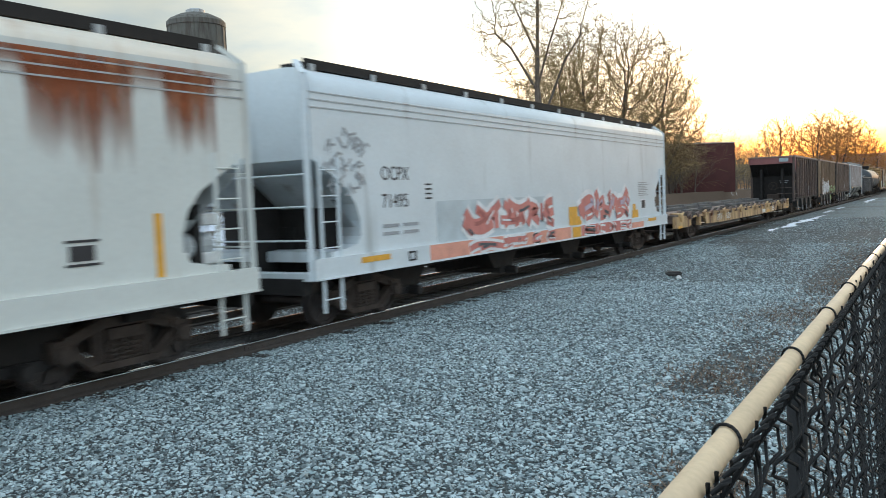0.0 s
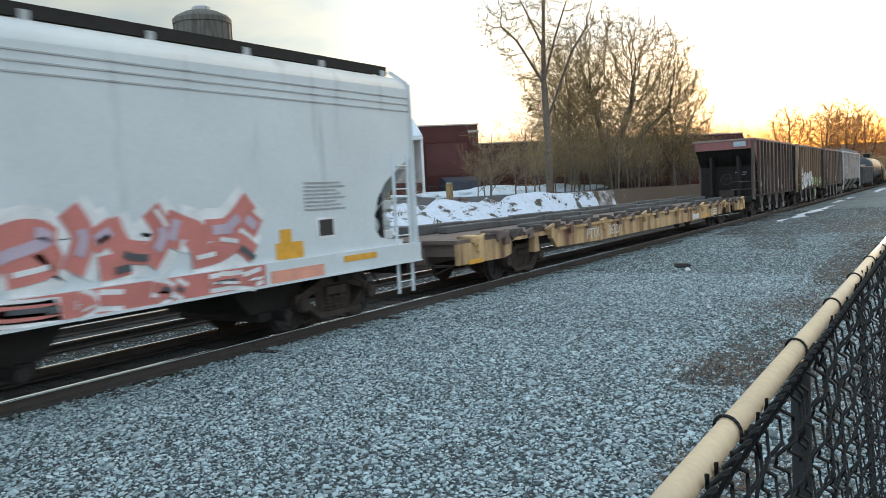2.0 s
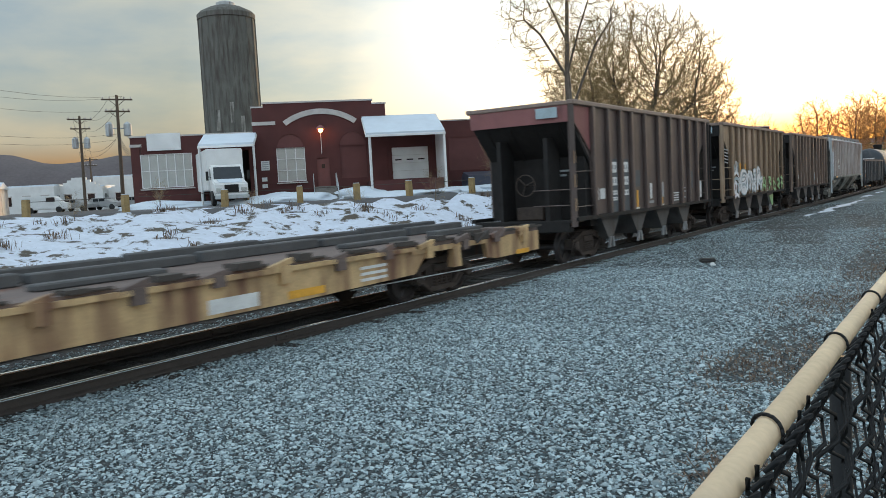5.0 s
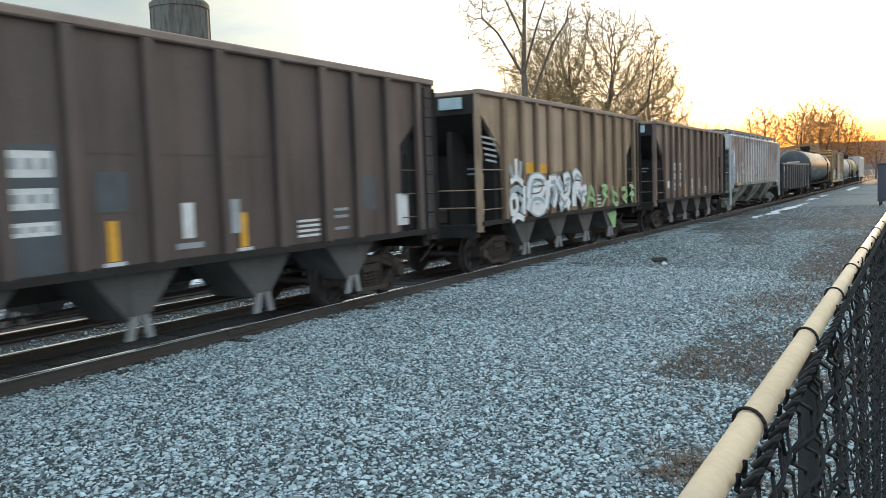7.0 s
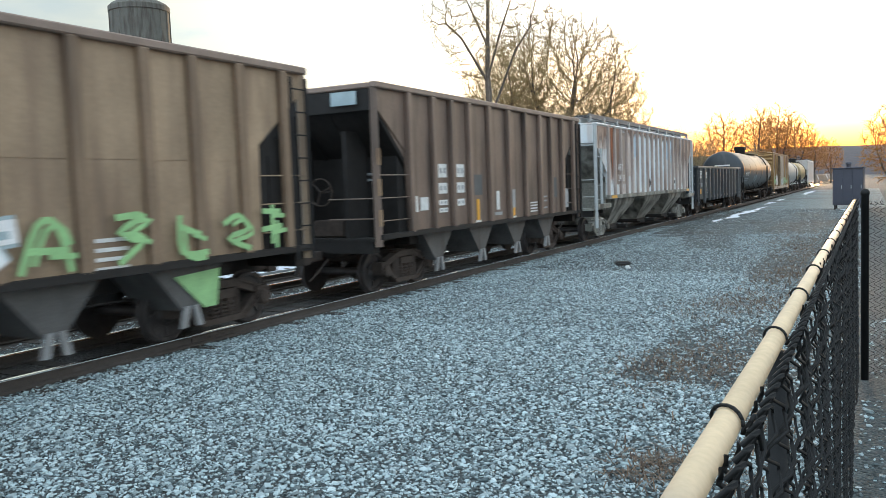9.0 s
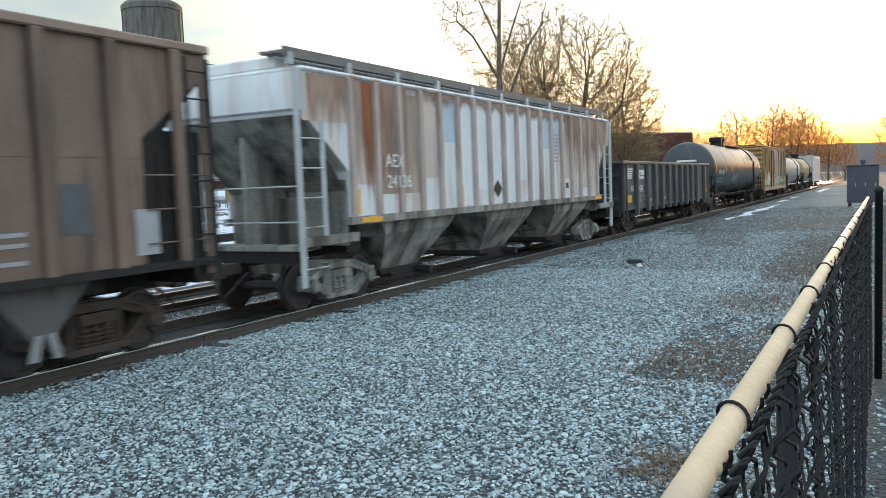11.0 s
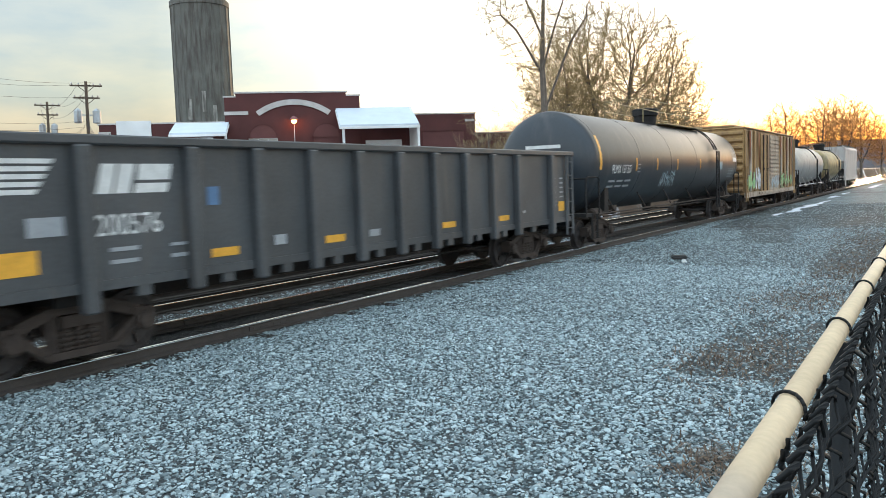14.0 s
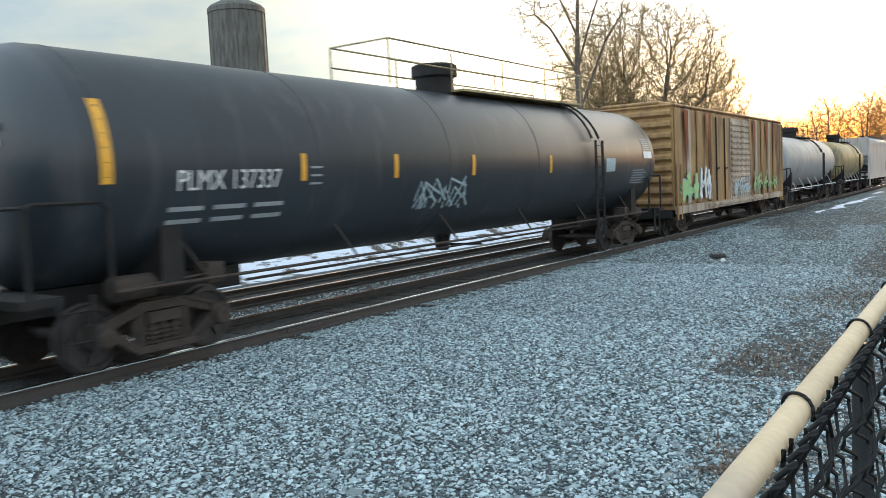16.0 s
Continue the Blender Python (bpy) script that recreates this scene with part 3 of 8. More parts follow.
def scatter(name, boxes, size, material, label, category, seed, flat=0.6, zfun=None):
    """Loose angular stones: boxes of (x0, x1, y0, y1, number)."""
    rng = np.random.default_rng(seed)
    base = np.array([(1, 0, 0), (0.3, 0.95, 0.1), (-0.8, 0.6, -0.1), (-0.8, -0.6, 0.1), (0.3, -0.95, -0.1), (0.15, 0.1, 0.9), (-0.1, -0.1, -0.9)])
    tri = np.array([(0, 1, 5), (1, 2, 5), (2, 3, 5), (3, 4, 5), (4, 0, 5), (1, 0, 6), (2, 1, 6), (3, 2, 6), (4, 3, 6), (0, 4, 6)])
    P = []
    for x0, x1, y0, y1, n in boxes:
        P.append(np.stack([rng.uniform(x0, x1, n), rng.uniform(y0, y1, n)], 1))
    P = np.concatenate(P)
    # bare dirt shows in ragged patches beside the fence and further up the yard
    keep = rng.random(len(P))
    bare = [noise.noise((x * 0.45, y * 0.16, 2.0)) + 0.5 * noise.noise((x * 1.7, y * 0.8, 5.0)) + (0.25 if x > -2.6 and y > 9 else -0.9 if y < 27 else 0.12) for x, y in P.tolist()]
    P = P[(np.array(bare) < 0.22) | (keep < 0.30)]
    n = len(P)
    q = rng.normal(size=(n, 4))
    q /= np.linalg.norm(q, axis=1)[:, None]
    w, x, y, z = q.T
    R = np.stack([1 - 2 * (y * y + z * z), 2 * (x * y - z * w), 2 * (x * z + y * w), 2 * (x * y + z * w), 1 - 2 * (x * x + z * z), 2 * (y * z - x * w), 2 * (x * z - y * w), 2 * (y * z + x * w), 1 - 2 * (x * x + y * y)], 1).reshape(n, 3, 3)
    s = size * rng.lognormal(0, 0.32, n)
    b = base[None] * rng.uniform(0.75, 1.25, (n, 7, 1)) * np.stack([np.ones(n), rng.uniform(0.6, 1, n), rng.uniform(0.4, 0.8, n)], 1)[:, None, :]
    V = np.einsum("nij,nkj->nki", R, b * s[:, None, None])
    V[:, :, 2] *= flat
    V[:, :, :2] += P[:, None, :]
    V[:, :, 2] += s[:, None] * 0.22
    me = bpy.data.meshes.new(name)
    me.from_pydata(V.reshape(-1, 3).tolist(), [], (tri[None] + 7 * np.arange(n)[:, None, None]).reshape(-1, 3).tolist())
    me.materials.append(M[material])
    return tagged(new(name, me), label, category, kind="stuff")


scatter("ballast_gravel", [(-9.0, -0.2, -5.0, 3.0, 9000), (-9.0, -0.2, 3.0, 7.5, 48000), (-9.0, -0.2, 7.5, 12.0, 44000), (-9.0, -0.2, 12.0, 20.0, 56000), (-9.0, -0.2, 20.0, 34.0, 36000), (-9.0, -0.2, 34.0, 60.0, 15000), (-9.1, -8.3, 2.0, 16.0, 7000), (-9.1, -8.3, 16.0, 40.0, 7000), (-12.2, -10.9, 4.0, 30.0, 6000), (-0.1, 4.0, -3.0, 14.0, 9000)],
        0.0198, "stone", "loose crushed grey ballast stones between track and fence", "gravel", 3)


def track(name, x0, label):
    ob = thing(name, label, "railway track", kind="structure")
    bm = bmesh.new()
    B(bm, -1.35, 1.35, -60, 420, -0.02, 0.004)
    bed = part("ballast_bed", bm, "oily", ob)
    bm = bmesh.new()
    vs = B(bm, -1.25, 1.25, -0.11, 0.11, -0.12, 0.012)
    first = part("sleeper", bm, "tie", ob)
    me = first.data
    rnd = random.Random(int(-x0 * 10))
    first.location = (0, -6, 0)
    for k in range(1, 120):
        o = new("sleeper", me)
        o.parent = ob
        o.location = (rnd.uniform(-0.04, 0.04), -6 + 0.55 * k, rnd.uniform(-0.012, 0.006))
        o.rotation_euler = (0, 0, rnd.uniform(-0.015, 0.015))
    bm = bmesh.new()
    for k in range(200):
        y = 60 + 0.55 * k
        B(bm, -1.25, 1.25, y - 0.11, y + 0.11, -0.12, 0.012)
    tagged(part("far_sleepers", bm, "tie", ob), kind="stuff")
    for s in (-1, 1):
        bm = bmesh.new()
        # foot, web and head of the rail
        sec = [(-0.075, 0.008), (0.075, 0.008), (0.075, 0.036), (0.012, 0.06), (0.012, 0.135), (0.036, 0.145), (0.036, 0.163), (-0.036, 0.163), (-0.036, 0.145), (-0.012, 0.135), (-0.012, 0.06), (-0.075, 0.036)]
        a = [bm.verts.new((s * 0.7525 + u, -60, w)) for u, w in sec]
        b = [bm.verts.new((s * 0.7525 + u, 420, w)) for u, w in sec]
        for i in range(12):
            bm.faces.new((a[i], a[(i + 1) % 12], b[(i + 1) % 12], b[i]))
        fixed(bm)
        crown = [(-0.036, 0.1632), (-0.035, 0.174), (-0.030, 0.1790), (0.0, 0.180), (0.030, 0.1790), (0.035, 0.174), (0.036, 0.1632)]
        p = [[bm.verts.new((s * 0.7525 + u, y, w)) for u, w in crown] for y in (-60, 420)]
        for i in range(6):
            f = bm.faces.new((p[0][i], p[0][i + 1], p[1][i + 1], p[1][i]))
            f.material_index = 1
            if f.normal.z < 0:
                f.normal_flip()
        r = part("rail", bm, ["rail_side", "rail_top"], ob, "worn steel rail with a polished head")
        for y in (9.3, 21.2, 33.1):
            bm = bmesh.new()
            B(bm, s * 0.7525 + 0.013, s * 0.7525 + 0.035, y - 0.45, y + 0.45, 0.062, 0.132)
            for k in range(6):
                lathe(bm, [(s * 0.7525 + 0.035, 0.014), (s * 0.7525 + 0.052, 0.014)], "x", 6, (0, y - 0.375 + 0.15 * k, 0.097))
            part("joint_bar", bm, "rail_side", r)
    ob.location = (x0, 0, 0)
    return ob


track("track", TRACK1, "rail track on dark sleepers and grey ballast")
track("track", TRACK2, "second rail track behind the train on ballast")


# ---- freight cars ----
# In a car's space: y along the track (the head end at -y), z up from the rail top, the fence side at +x.
SPEED = 8.40
WHEEL_R = 0.42
cars, wheelsets = [], []


def car(name, s0, s1, label):
    ob = thing(name, label, "freight car", "cars of the freight train")
    cars.append((ob, (s0 + s1) / 2))
    return ob


def truck(ob, y, tone="truckiron"):
    """A two-axle bogie: side frames with openings, springs, bolster, brake beam and two wheelsets."""
    bm = bmesh.new()
    for s in (-1, 1):
        x = s * 0.99
        for e in (-1, 1):
            bar(bm, (x, y + e * 0.30, 0.74), (x, y + e * 0.80, 0.58), 0.16, 0.13)
            bar(bm, (x, y + e * 0.42, 0.20), (x, y + e * 0.78, 0.46), 0.15, 0.12)
            bar(bm, (x, y + e * 0.34, 0.22), (x, y + e * 0.34, 0.72), 0.15, 0.12)
            B(bm, x - 0.12, x + 0.12, y + e * 0.89 - 0.15, y + e * 0.89 + 0.15, 0.36, 0.62)
            lathe(bm, [(x + s * 0.05, 0.13), (x + s * 0.17, 0.13), (x + s * 0.20, 0.09)], "x", 12, (0, y + e * 0.89, 0.44))
        B(bm, x - 0.09, x + 0.09, y - 0.42, y + 0.42, 0.68, 0.80)
        B(bm, x - 0.11, x + 0.11, y - 0.46, y + 0.46, 0.15, 0.24)
        B(bm, x - 0.06, x + 0.10, y - 0.26, y + 0.26, 0.52, 0.66)
    for e in (-1, 1):
        # lips of the casting stand proud of the frame
        bar(bm, (1.085, y + e * 0.32, 0.79), (1.085, y + e * 0.86, 0.62), 0.03, 0.04)
        bar(bm, (1.085, y + e * 0.40, 0.15), (1.085, y + e * 0.80, 0.42), 0.03, 0.04)
    B(bm, -0.95, 0.95, y - 0.2, y + 0.2, 0.55, 0.82)
    for e in (-1, 1):
        bar(bm, (-0.7, y + e * 0.4, 0.4), (0.7, y + e * 0.4, 0.4), 0.08)
    t = part("truck", fixed(bm), tone, ob)
    bm = bmesh.new()
    coil = [(0.24, 0.05)]
    for z in (0.25, 0.31, 0.37, 0.43):
        coil += [(z, 0.085), (z + 0.03, 0.085), (z + 0.032, 0.055), (z + 0.058, 0.055)]
    lathe(bm, coil + [(0.52, 0.05)], "z", 8)
    first = part("spring", fixed(bm), tone, t)
    spots = [(q * 1.01, y + c) for q in (-1, 1) for c in (-0.17, 0, 0.17)]
    first.location = (*spots[0], 0)
    for px, py in spots[1:]:
        o = new("spring", first.data)
        o.parent, o.location = t, (px, py, 0)
    for e in (-1, 1):
        bm = bmesh.new()
        for s in (-1, 1):
            lathe(bm, [(s * 0.68, 0.45), (s * 0.71, 0.455), (s * 0.72, WHEEL_R), (s * 0.815, WHEEL_R - 0.005), (s * 0.82, 0.36), (s * 0.79, 0.34), (s * 0.78, 0.18), (s * 0.84, 0.13), (s * 0.86, 0.0)][:: 1], "x", 28)
            for k in range(4):
                a = k * math.pi / 2
                bar(bm, (s * 0.80, 0.2 * math.cos(a), 0.2 * math.sin(a)), (s * 0.80, 0.32 * math.cos(a), 0.32 * math.sin(a)), 0.04, 0.02)
        lathe(bm, [(-0.95, 0.08), (0.95, 0.08)], "x", 12)
        w = part("wheelset", fixed(bm), "wheel", t)
        wheelsets.append((w, y + e * 0.89))


def coupler(ob, y, e):
    bm = bmesh.new()
    B(bm, -0.11, 0.11, min(y, y + e * 0.55), max(y, y + e * 0.55), 0.72, 0.92)
    B(bm, -0.17, 0.17, min(y + e * 0.45, y + e * 0.72), max(y + e * 0.45, y + e * 0.72), 0.68, 0.97)
    bar(bm, (0.25, y, 0.75), (0.15, y + e * 0.5, 0.35), 0.05, n=6)
    part("coupler", soften(bm, 0.02, 1), "truckiron", ob)


def ladder(ob, x, y, z0, z1, w=0.45, n=5, along="y", material="grey_steel", name="ladder"):
    bm = bmesh.new()
    d = Vector((0, w, 0)) if along == "y" else Vector((w, 0, 0))
    p = Vector((x, y, 0))
    for k in (0, 1):
        bar(bm, p + d * k + Vector((0, 0, z0)), p + d * k + Vector((0, 0, z1)), 0.055, 0.04)
    for k in range(n):
        z = z0 + (z1 - z0) * (k + 0.5) / n
        bar(bm, p + Vector((0, 0, z)), p + d + Vector((0, 0, z)), 0.025, n=6)
    return part(name, bm, material, ob)


def underframe(ob, L, zs=0.95, deep=0.30):
    bm = bmesh.new()
    B(bm, -0.32, 0.32, -L / 2 + 0.1, L / 2 - 0.1, zs - deep, zs)
    for e in (-1, 1):
        B(bm, -1.35, 1.35, e * (L / 2 - 0.15) - 0.12, e * (L / 2 - 0.15) + 0.12, zs - 0.25, zs + 0.02)
        B(bm, -1.2, 1.2, e * (L / 2 - 1.9) - 0.2, e * (L / 2 - 1.9) + 0.2, zs - 0.2, zs)
    bar(bm, (0.55, -L / 2 + 2.5, zs - 0.45), (0.55, L / 2 - 2.5, zs - 0.45), 0.04, n=6)
    part("underframe", fixed(bm), "dark", ob)
    for e in (-1, 1):
        coupler(ob, e * (L / 2 - 0.05), e)


def running_board(ob, L, z, material="dark"):
    for s in (-1, 1):
        bm = bmesh.new()
        B(bm, s * 1.24 - 0.02, s * 1.24 + 0.02, -L / 2, L / 2, z - 0.06, z + 0.10)
        b = part("running_board", bm, material, ob, "dark roof walkway grating")
        for k in range(3):
            bm = bmesh.new()
            B(bm, s * (0.80 + 0.17 * k) - 0.07, s * (0.80 + 0.17 * k) + 0.07, -L / 2, L / 2, z, z + 0.05)
            part("plank", bm, material, b)
        n = int(L / 1.7)
        for k in range(n + 1):
            y = -L / 2 + 0.15 + (L - 0.3) * k / n
            bm = bmesh.new()
            B(bm, s * 1.24 - 0.05, s * 1.24 + 0.05, y - 0.06, y + 0.06, z - 0.18, z + 0.02)
            part("bracket", bm, "grey_steel", b)


def smooth_hopper(name, s0, s1, label, paint, decorate=None):
    """A smooth-sided covered hopper with sloped ends, side sills, outlets and roof walkways."""
    L = s1 - s0
    ob = car(name, s0, s1, label)
    bm = bmesh.new()
    h = L / 2 - 0.20
    low = [(h, 2.86), (h - 0.12, 2.80), (h - 0.45, 2.62), (h - 0.85, 2.38), (h - 1.08, 2.12), (h - 1.20, 1.82), (h - 1.20, 1.56), (h - 1.08, 1.42), (h - 0.75, 1.36), (h - 0.40, 1.34), (h - 0.40, 1.16)]
    outline = [(-h, 4.36), (h - 0.12, 4.36), (h, 4.1)] + low + [(-y, z) for y, z in reversed(low)]
    xs = (-1.52, 1.52)
    prism(bm, outline, *xs)
    bm.verts.ensure_lookup_table()
    fixed(bm)
    top = [e for e in bm.edges if all(abs(v.co.z - 4.36) < 1e-3 for v in e.verts) and abs(e.verts[0].co.x - e.verts[1].co.x) < 1e-3]
    bmesh.ops.bevel(bm, geom=top, offset=0.42, segments=6, affect="EDGES", profile=0.5)
    for f in bm.faces:
        f.smooth = abs(f.normal.y) < 0.05 and f.normal.z > 0.05 and abs(f.normal.x) > 0.05
    part("body", bm, paint, ob)
    # seams pressed into the upper side
    bm = bmesh.new()
    for s in (-1, 1):
        for z in (3.92, 3.80, 3.68):
            B(bm, s * 1.52 - 0.012, s * 1.52 + 0.012, -h, h, z, z + 0.022)
    part("top_seam", bm, "grey_steel", ob)
    for e in (-1, 1):
        bm = bmesh.new()
        v = [bm.verts.new(p) for p in ((-1.4, e * (h - 0.02), 2.64), (1.4, e * (h - 0.02), 2.64), (1.4, e * (h - 1.9), 1.16), (-1.4, e * (h - 1.9), 1.16))]
        bm.faces.new(v)
        part("slope_sheet", fixed(bm), "grey_steel", ob)
    for e in (-1, 1):
        # boxes and web added to close the end; near-black stands in for shade
        bm = bmesh.new()
        B(bm, -1.25, 1.25, e * (h - 1.72) - 0.12, e * (h - 1.72) + 0.12, 1.0, 2.15)
        B(bm, -0.45, 0.45, e * (h - 1.1) - 0.4, e * (h - 1.1) + 0.4, 1.0, 1.75)
        part("bulkhead", fixed(bm), "dark", ob)
        # a solid web under the slope, with the brake gear hung on it
        bm = bmesh.new()
        prism(bm, [(e * (h - 0.08), 1.0), (e * (h - 0.08), 2.60), (e * (h - 1.9), 1.3), (e * (h - 1.9), 1.0)], -0.06, 0.06)
        prism(bm, [(e * (h - 0.75), 1.0), (e * (h - 0.75), 2.2), (e * (h - 0.85), 2.1), (e * (h - 0.85), 1.0)], -1.36, 1.36)
        part("end_web", fixed(bm), "dark", ob)
        if e > 0:
            bm = bmesh.new()
            lathe(bm, [(h - 1.0, 0.15), (h - 0.96, 0.19), (h - 0.5, 0.19), (h - 0.46, 0.15)], "y", 16, (1.15, 0, 1.62))
            part("air_reservoir", fixed(bm), "grey_steel", ob, "grey air reservoir")
            bm = bmesh.new()
            for z in (1.36, 1.9):
                B(bm, 1.2, 1.36, h - 0.72, h - 0.45, z, z + 0.17)
            bar(bm, (1.3, h - 0.6, 1.3), (1.3, h - 0.6, 2.2), 0.04, n=6)
            part("brake_valve", soften(bm, 0.02, 1), "sign_white", ob, "pale brake valve block")
    for s in (-1, 1):
        bm = bmesh.new()
        B(bm, s * 1.53 - 0.05, s * 1.53 + 0.05, -L / 2 + 0.1, L / 2 - 0.1, 0.92, 1.25)
        B(bm, s * 1.53 - 0.08, s * 1.53 + 0.08, -L / 2 + 0.1, L / 2 - 0.1, 0.90, 0.93)
        sill = part("side_sill", bm, paint, ob)
    for e in (-1, 1):
        bm = bmesh.new()
        B(bm, -1.5, 1.5, e * (L / 2 - 0.2) - 0.15, e * (L / 2 - 0.2) + 0.15, 0.90, 1.02)
        for s in (-1, 1):
            bar(bm, (s * 1.48, e * (L / 2 - 0.12), 0.9), (s * 1.48, e * (L / 2 - 0.12), 4.2), 0.10, 0.07)
            bar(bm, (s * 1.48, e * (L / 2 - 0.12), 4.2), (s * 1.2, e * (L / 2 - 0.3), 4.45), 0.10, 0.07)
        for z in (1.55, 2.1, 2.62):
            bar(bm, (-1.45, e * (L / 2 - 0.12), z), (1.45, e * (L / 2 - 0.12), z), 0.035, n=6)
        part("end_frame", bm, paint, ob)
    for e in (-1, 1):
        ladder(ob, 1.53, e * (L / 2 - 0.35) - (0.45 if e > 0 else 0.0) , 0.35, 2.9, n=6, material=paint)
    for k in range(4):
        y = -h + 3.3 + (2 * h - 6.6) * k / 3
        bm = bmesh.new()
        prism(bm, [(y - 1.1, 1.16), (y + 1.1, 1.16), (y + 0.45, 0.42), (y - 0.45, 0.42)], -0.95, 0.95)
        B(bm, -0.8, 1.05, y - 0.35, y + 0.35, 0.30, 0.43)
        lathe(bm, [(1.05, 0.09), (1.32, 0.09)], "x", 10, (0, y, 0.36))
        part("outlet", fixed(bm), "dark", ob, "dark bottom discharge outlet")
    underframe(ob, L, 0.92, 0.25)
    running_board(ob, L - 0.9, 4.42)
    for e in (-1, 1):
        truck(ob, e * (L / 2 - 2.05))
    if decorate:
        decorate(ob, L)
    return ob


def deco_rusty(ob, L):
    x = 1.525
    e = L / 2
    for k, (y0, y1, z0) in enumerate(((e - 3.45, e - 2.05, 2.6), (e - 1.6, e - 0.7, 2.75), (e - 7.6, e - 5.4, 2.5), (e - 11.0, e - 9.6, 2.6))):
        bm = bmesh.new()
        v = [bm.verts.new((x + 0.001 * k, p, q)) for p, q in ((y0, z0), (y1, z0), (y1, 3.95), (y0, 3.95))]
        bm.faces.new(v)
        part("rust_stain", fixed(bm), "rustpatch", ob, "rust runs down the upper side")
    bm = bmesh.new()
    v = [bm.verts.new((x + 0.006, p, q)) for p, q in ((-e + 0.4, 3.55), (e - 0.4, 3.55), (e - 0.4, 4.0), (-e + 0.4, 4.0))]
    bm.faces.new(v)
    part("rust_stain", fixed(bm), "rustpatch", ob, "rust band under the roof edge")
    for y in (e - 1.6, e - 5.2):
        bm = bmesh.new()
        lathe(bm, [(4.36, 0.42), (4.62, 0.40), (4.70, 0.28), (4.72, 0.0)], "z", 18, (0.2, y, 0))
        part("roof_hatch", bm, "dark", ob, "round dark roof hatch")
    bars("reflector", [(e - 1.85, e - 1.73, 1.28, 2.1)], ob, x, "reflect")
    bars("data_panel", [(e - 3.1, e - 2.65, 1.52, 1.55), (e - 3.1, e - 2.65, 1.80, 1.83), (e - 3.05, e - 2.72, 1.58, 1.76)], ob, x, "sign_black")
    bars("service_plate", [(e - 1.62, e - 1.42, 1.3, 1.75), (e - 1.3, e - 1.2, 1.35, 1.55)], ob, x - 0.16, "sign_white")


def deco_white(ob, L):
    x = 1.525
    e = -L / 2
    words("reporting_mark", "OCPX", 0.36, ob, (x, e + 2.05, 2.52), "sign_black", squash=0.9)
    words("car_number", "71495", 0.36, ob, (x, e + 2.05, 2.02), "sign_black", squash=0.95)
    bars("small_print", [(e + 2.05 + 0.65 * (k % 2), e + 2.55 + 0.65 * (k % 2), 1.52 + 0.14 * (k // 2), 1.58 + 0.14 * (k // 2)) for k in range(4)], ob, x, "gr_grey")
    bars("inspection_stencil", [(e + 3.5, e + 3.72, 2.15 + 0.09 * k, 2.18 + 0.09 * k) for k in range(4)], ob, x, "sign_black")
    bars("reflector", [(e + 1.3, e + 2.15, 1.09, 1.19), (-e - 2.4, -e - 1.5, 1.09, 1.19)], ob, x + 0.06, "reflect")
    bars("load_stencil", [(e + 2.75, e + 3.0, 1.0, 1.03), (e + 2.75, e + 3.0, 1.15, 1.18), (e + 2.75, e + 2.8, 1.0, 1.18), (e + 2.95, e + 3.0, 1.0, 1.18)], ob, x + 0.06, "sign_black")
    bars("small_print", [(-e - 3.2, -e - 2.2 - 0.12 * (k % 3), 1.98 + 0.06 * k, 2.005 + 0.06 * k) for k in range(8)], ob, x, "gr_grey")
    bars("data_panel", [(-e - 2.9, -e - 2.55, 1.56, 1.82)], ob, x, "sign_black")
    bars("data_panel_frame", [(-e - 2.95, -e - 2.5, 1.52, 1.86)], ob, x - 0.003, "gr_white")
    bars("faded_panel", [(e + 3.9, e + 9.6, 1.27, 2.1)], ob, x - 0.0045, "faded")
    bars("painted_block", [(e + 3.5, e + 10.6, 0.94, 1.24)], ob, x + 0.055, "gr_pink")
    bars("painted_block", [(e + 10.62, e + 11.2, 1.28, 1.78), (e + 10.75, e + 11.5, 1.27, 1.5)], ob, x, "reflect")
    bars("painted_block", [(e + 10.7, e + 11.3, 0.94, 1.22)], ob, x + 0.056, "reflect")
    one = (((0.02, 0.75), (0.10, 0.35), (0.24, 0.55), (0.36, 0.95)), ((0.20, 0.30), (0.30, 0.75), (0.32, 0.15)), ((0.40, 0.92), (0.46, 0.60), (0.40, 0.20)), ((0.44, 0.95), (0.56, 0.70), (0.68, 0.85)), ((0.52, 0.65), (0.54, 0.15)), ((0.66, 0.98), (0.70, 0.60), (0.66, 0.15)), ((0.70, 0.80), (0.78, 0.65), (0.72, 0.50), (0.80, 0.20)), ((0.84, 0.85), (0.84, 0.25)), ((0.98, 0.92), (0.90, 0.80), (0.92, 0.50), (0.99, 0.55)), ((0.04, 0.30), (0.16, 0.15), (0.28, 0.32)), ((0.36, 0.40), (0.50, 0.36), (0.62, 0.45)), ((0.86, 0.55), (0.95, 0.30)), ((0.12, 0.80), (0.22, 0.50)), ((0.46, 0.75), (0.50, 0.45)), ((0.58, 0.60), (0.62, 0.20)), ((0.00, 0.45), (0.08, 0.10)), ((0.90, 0.25), (0.99, 0.10)))
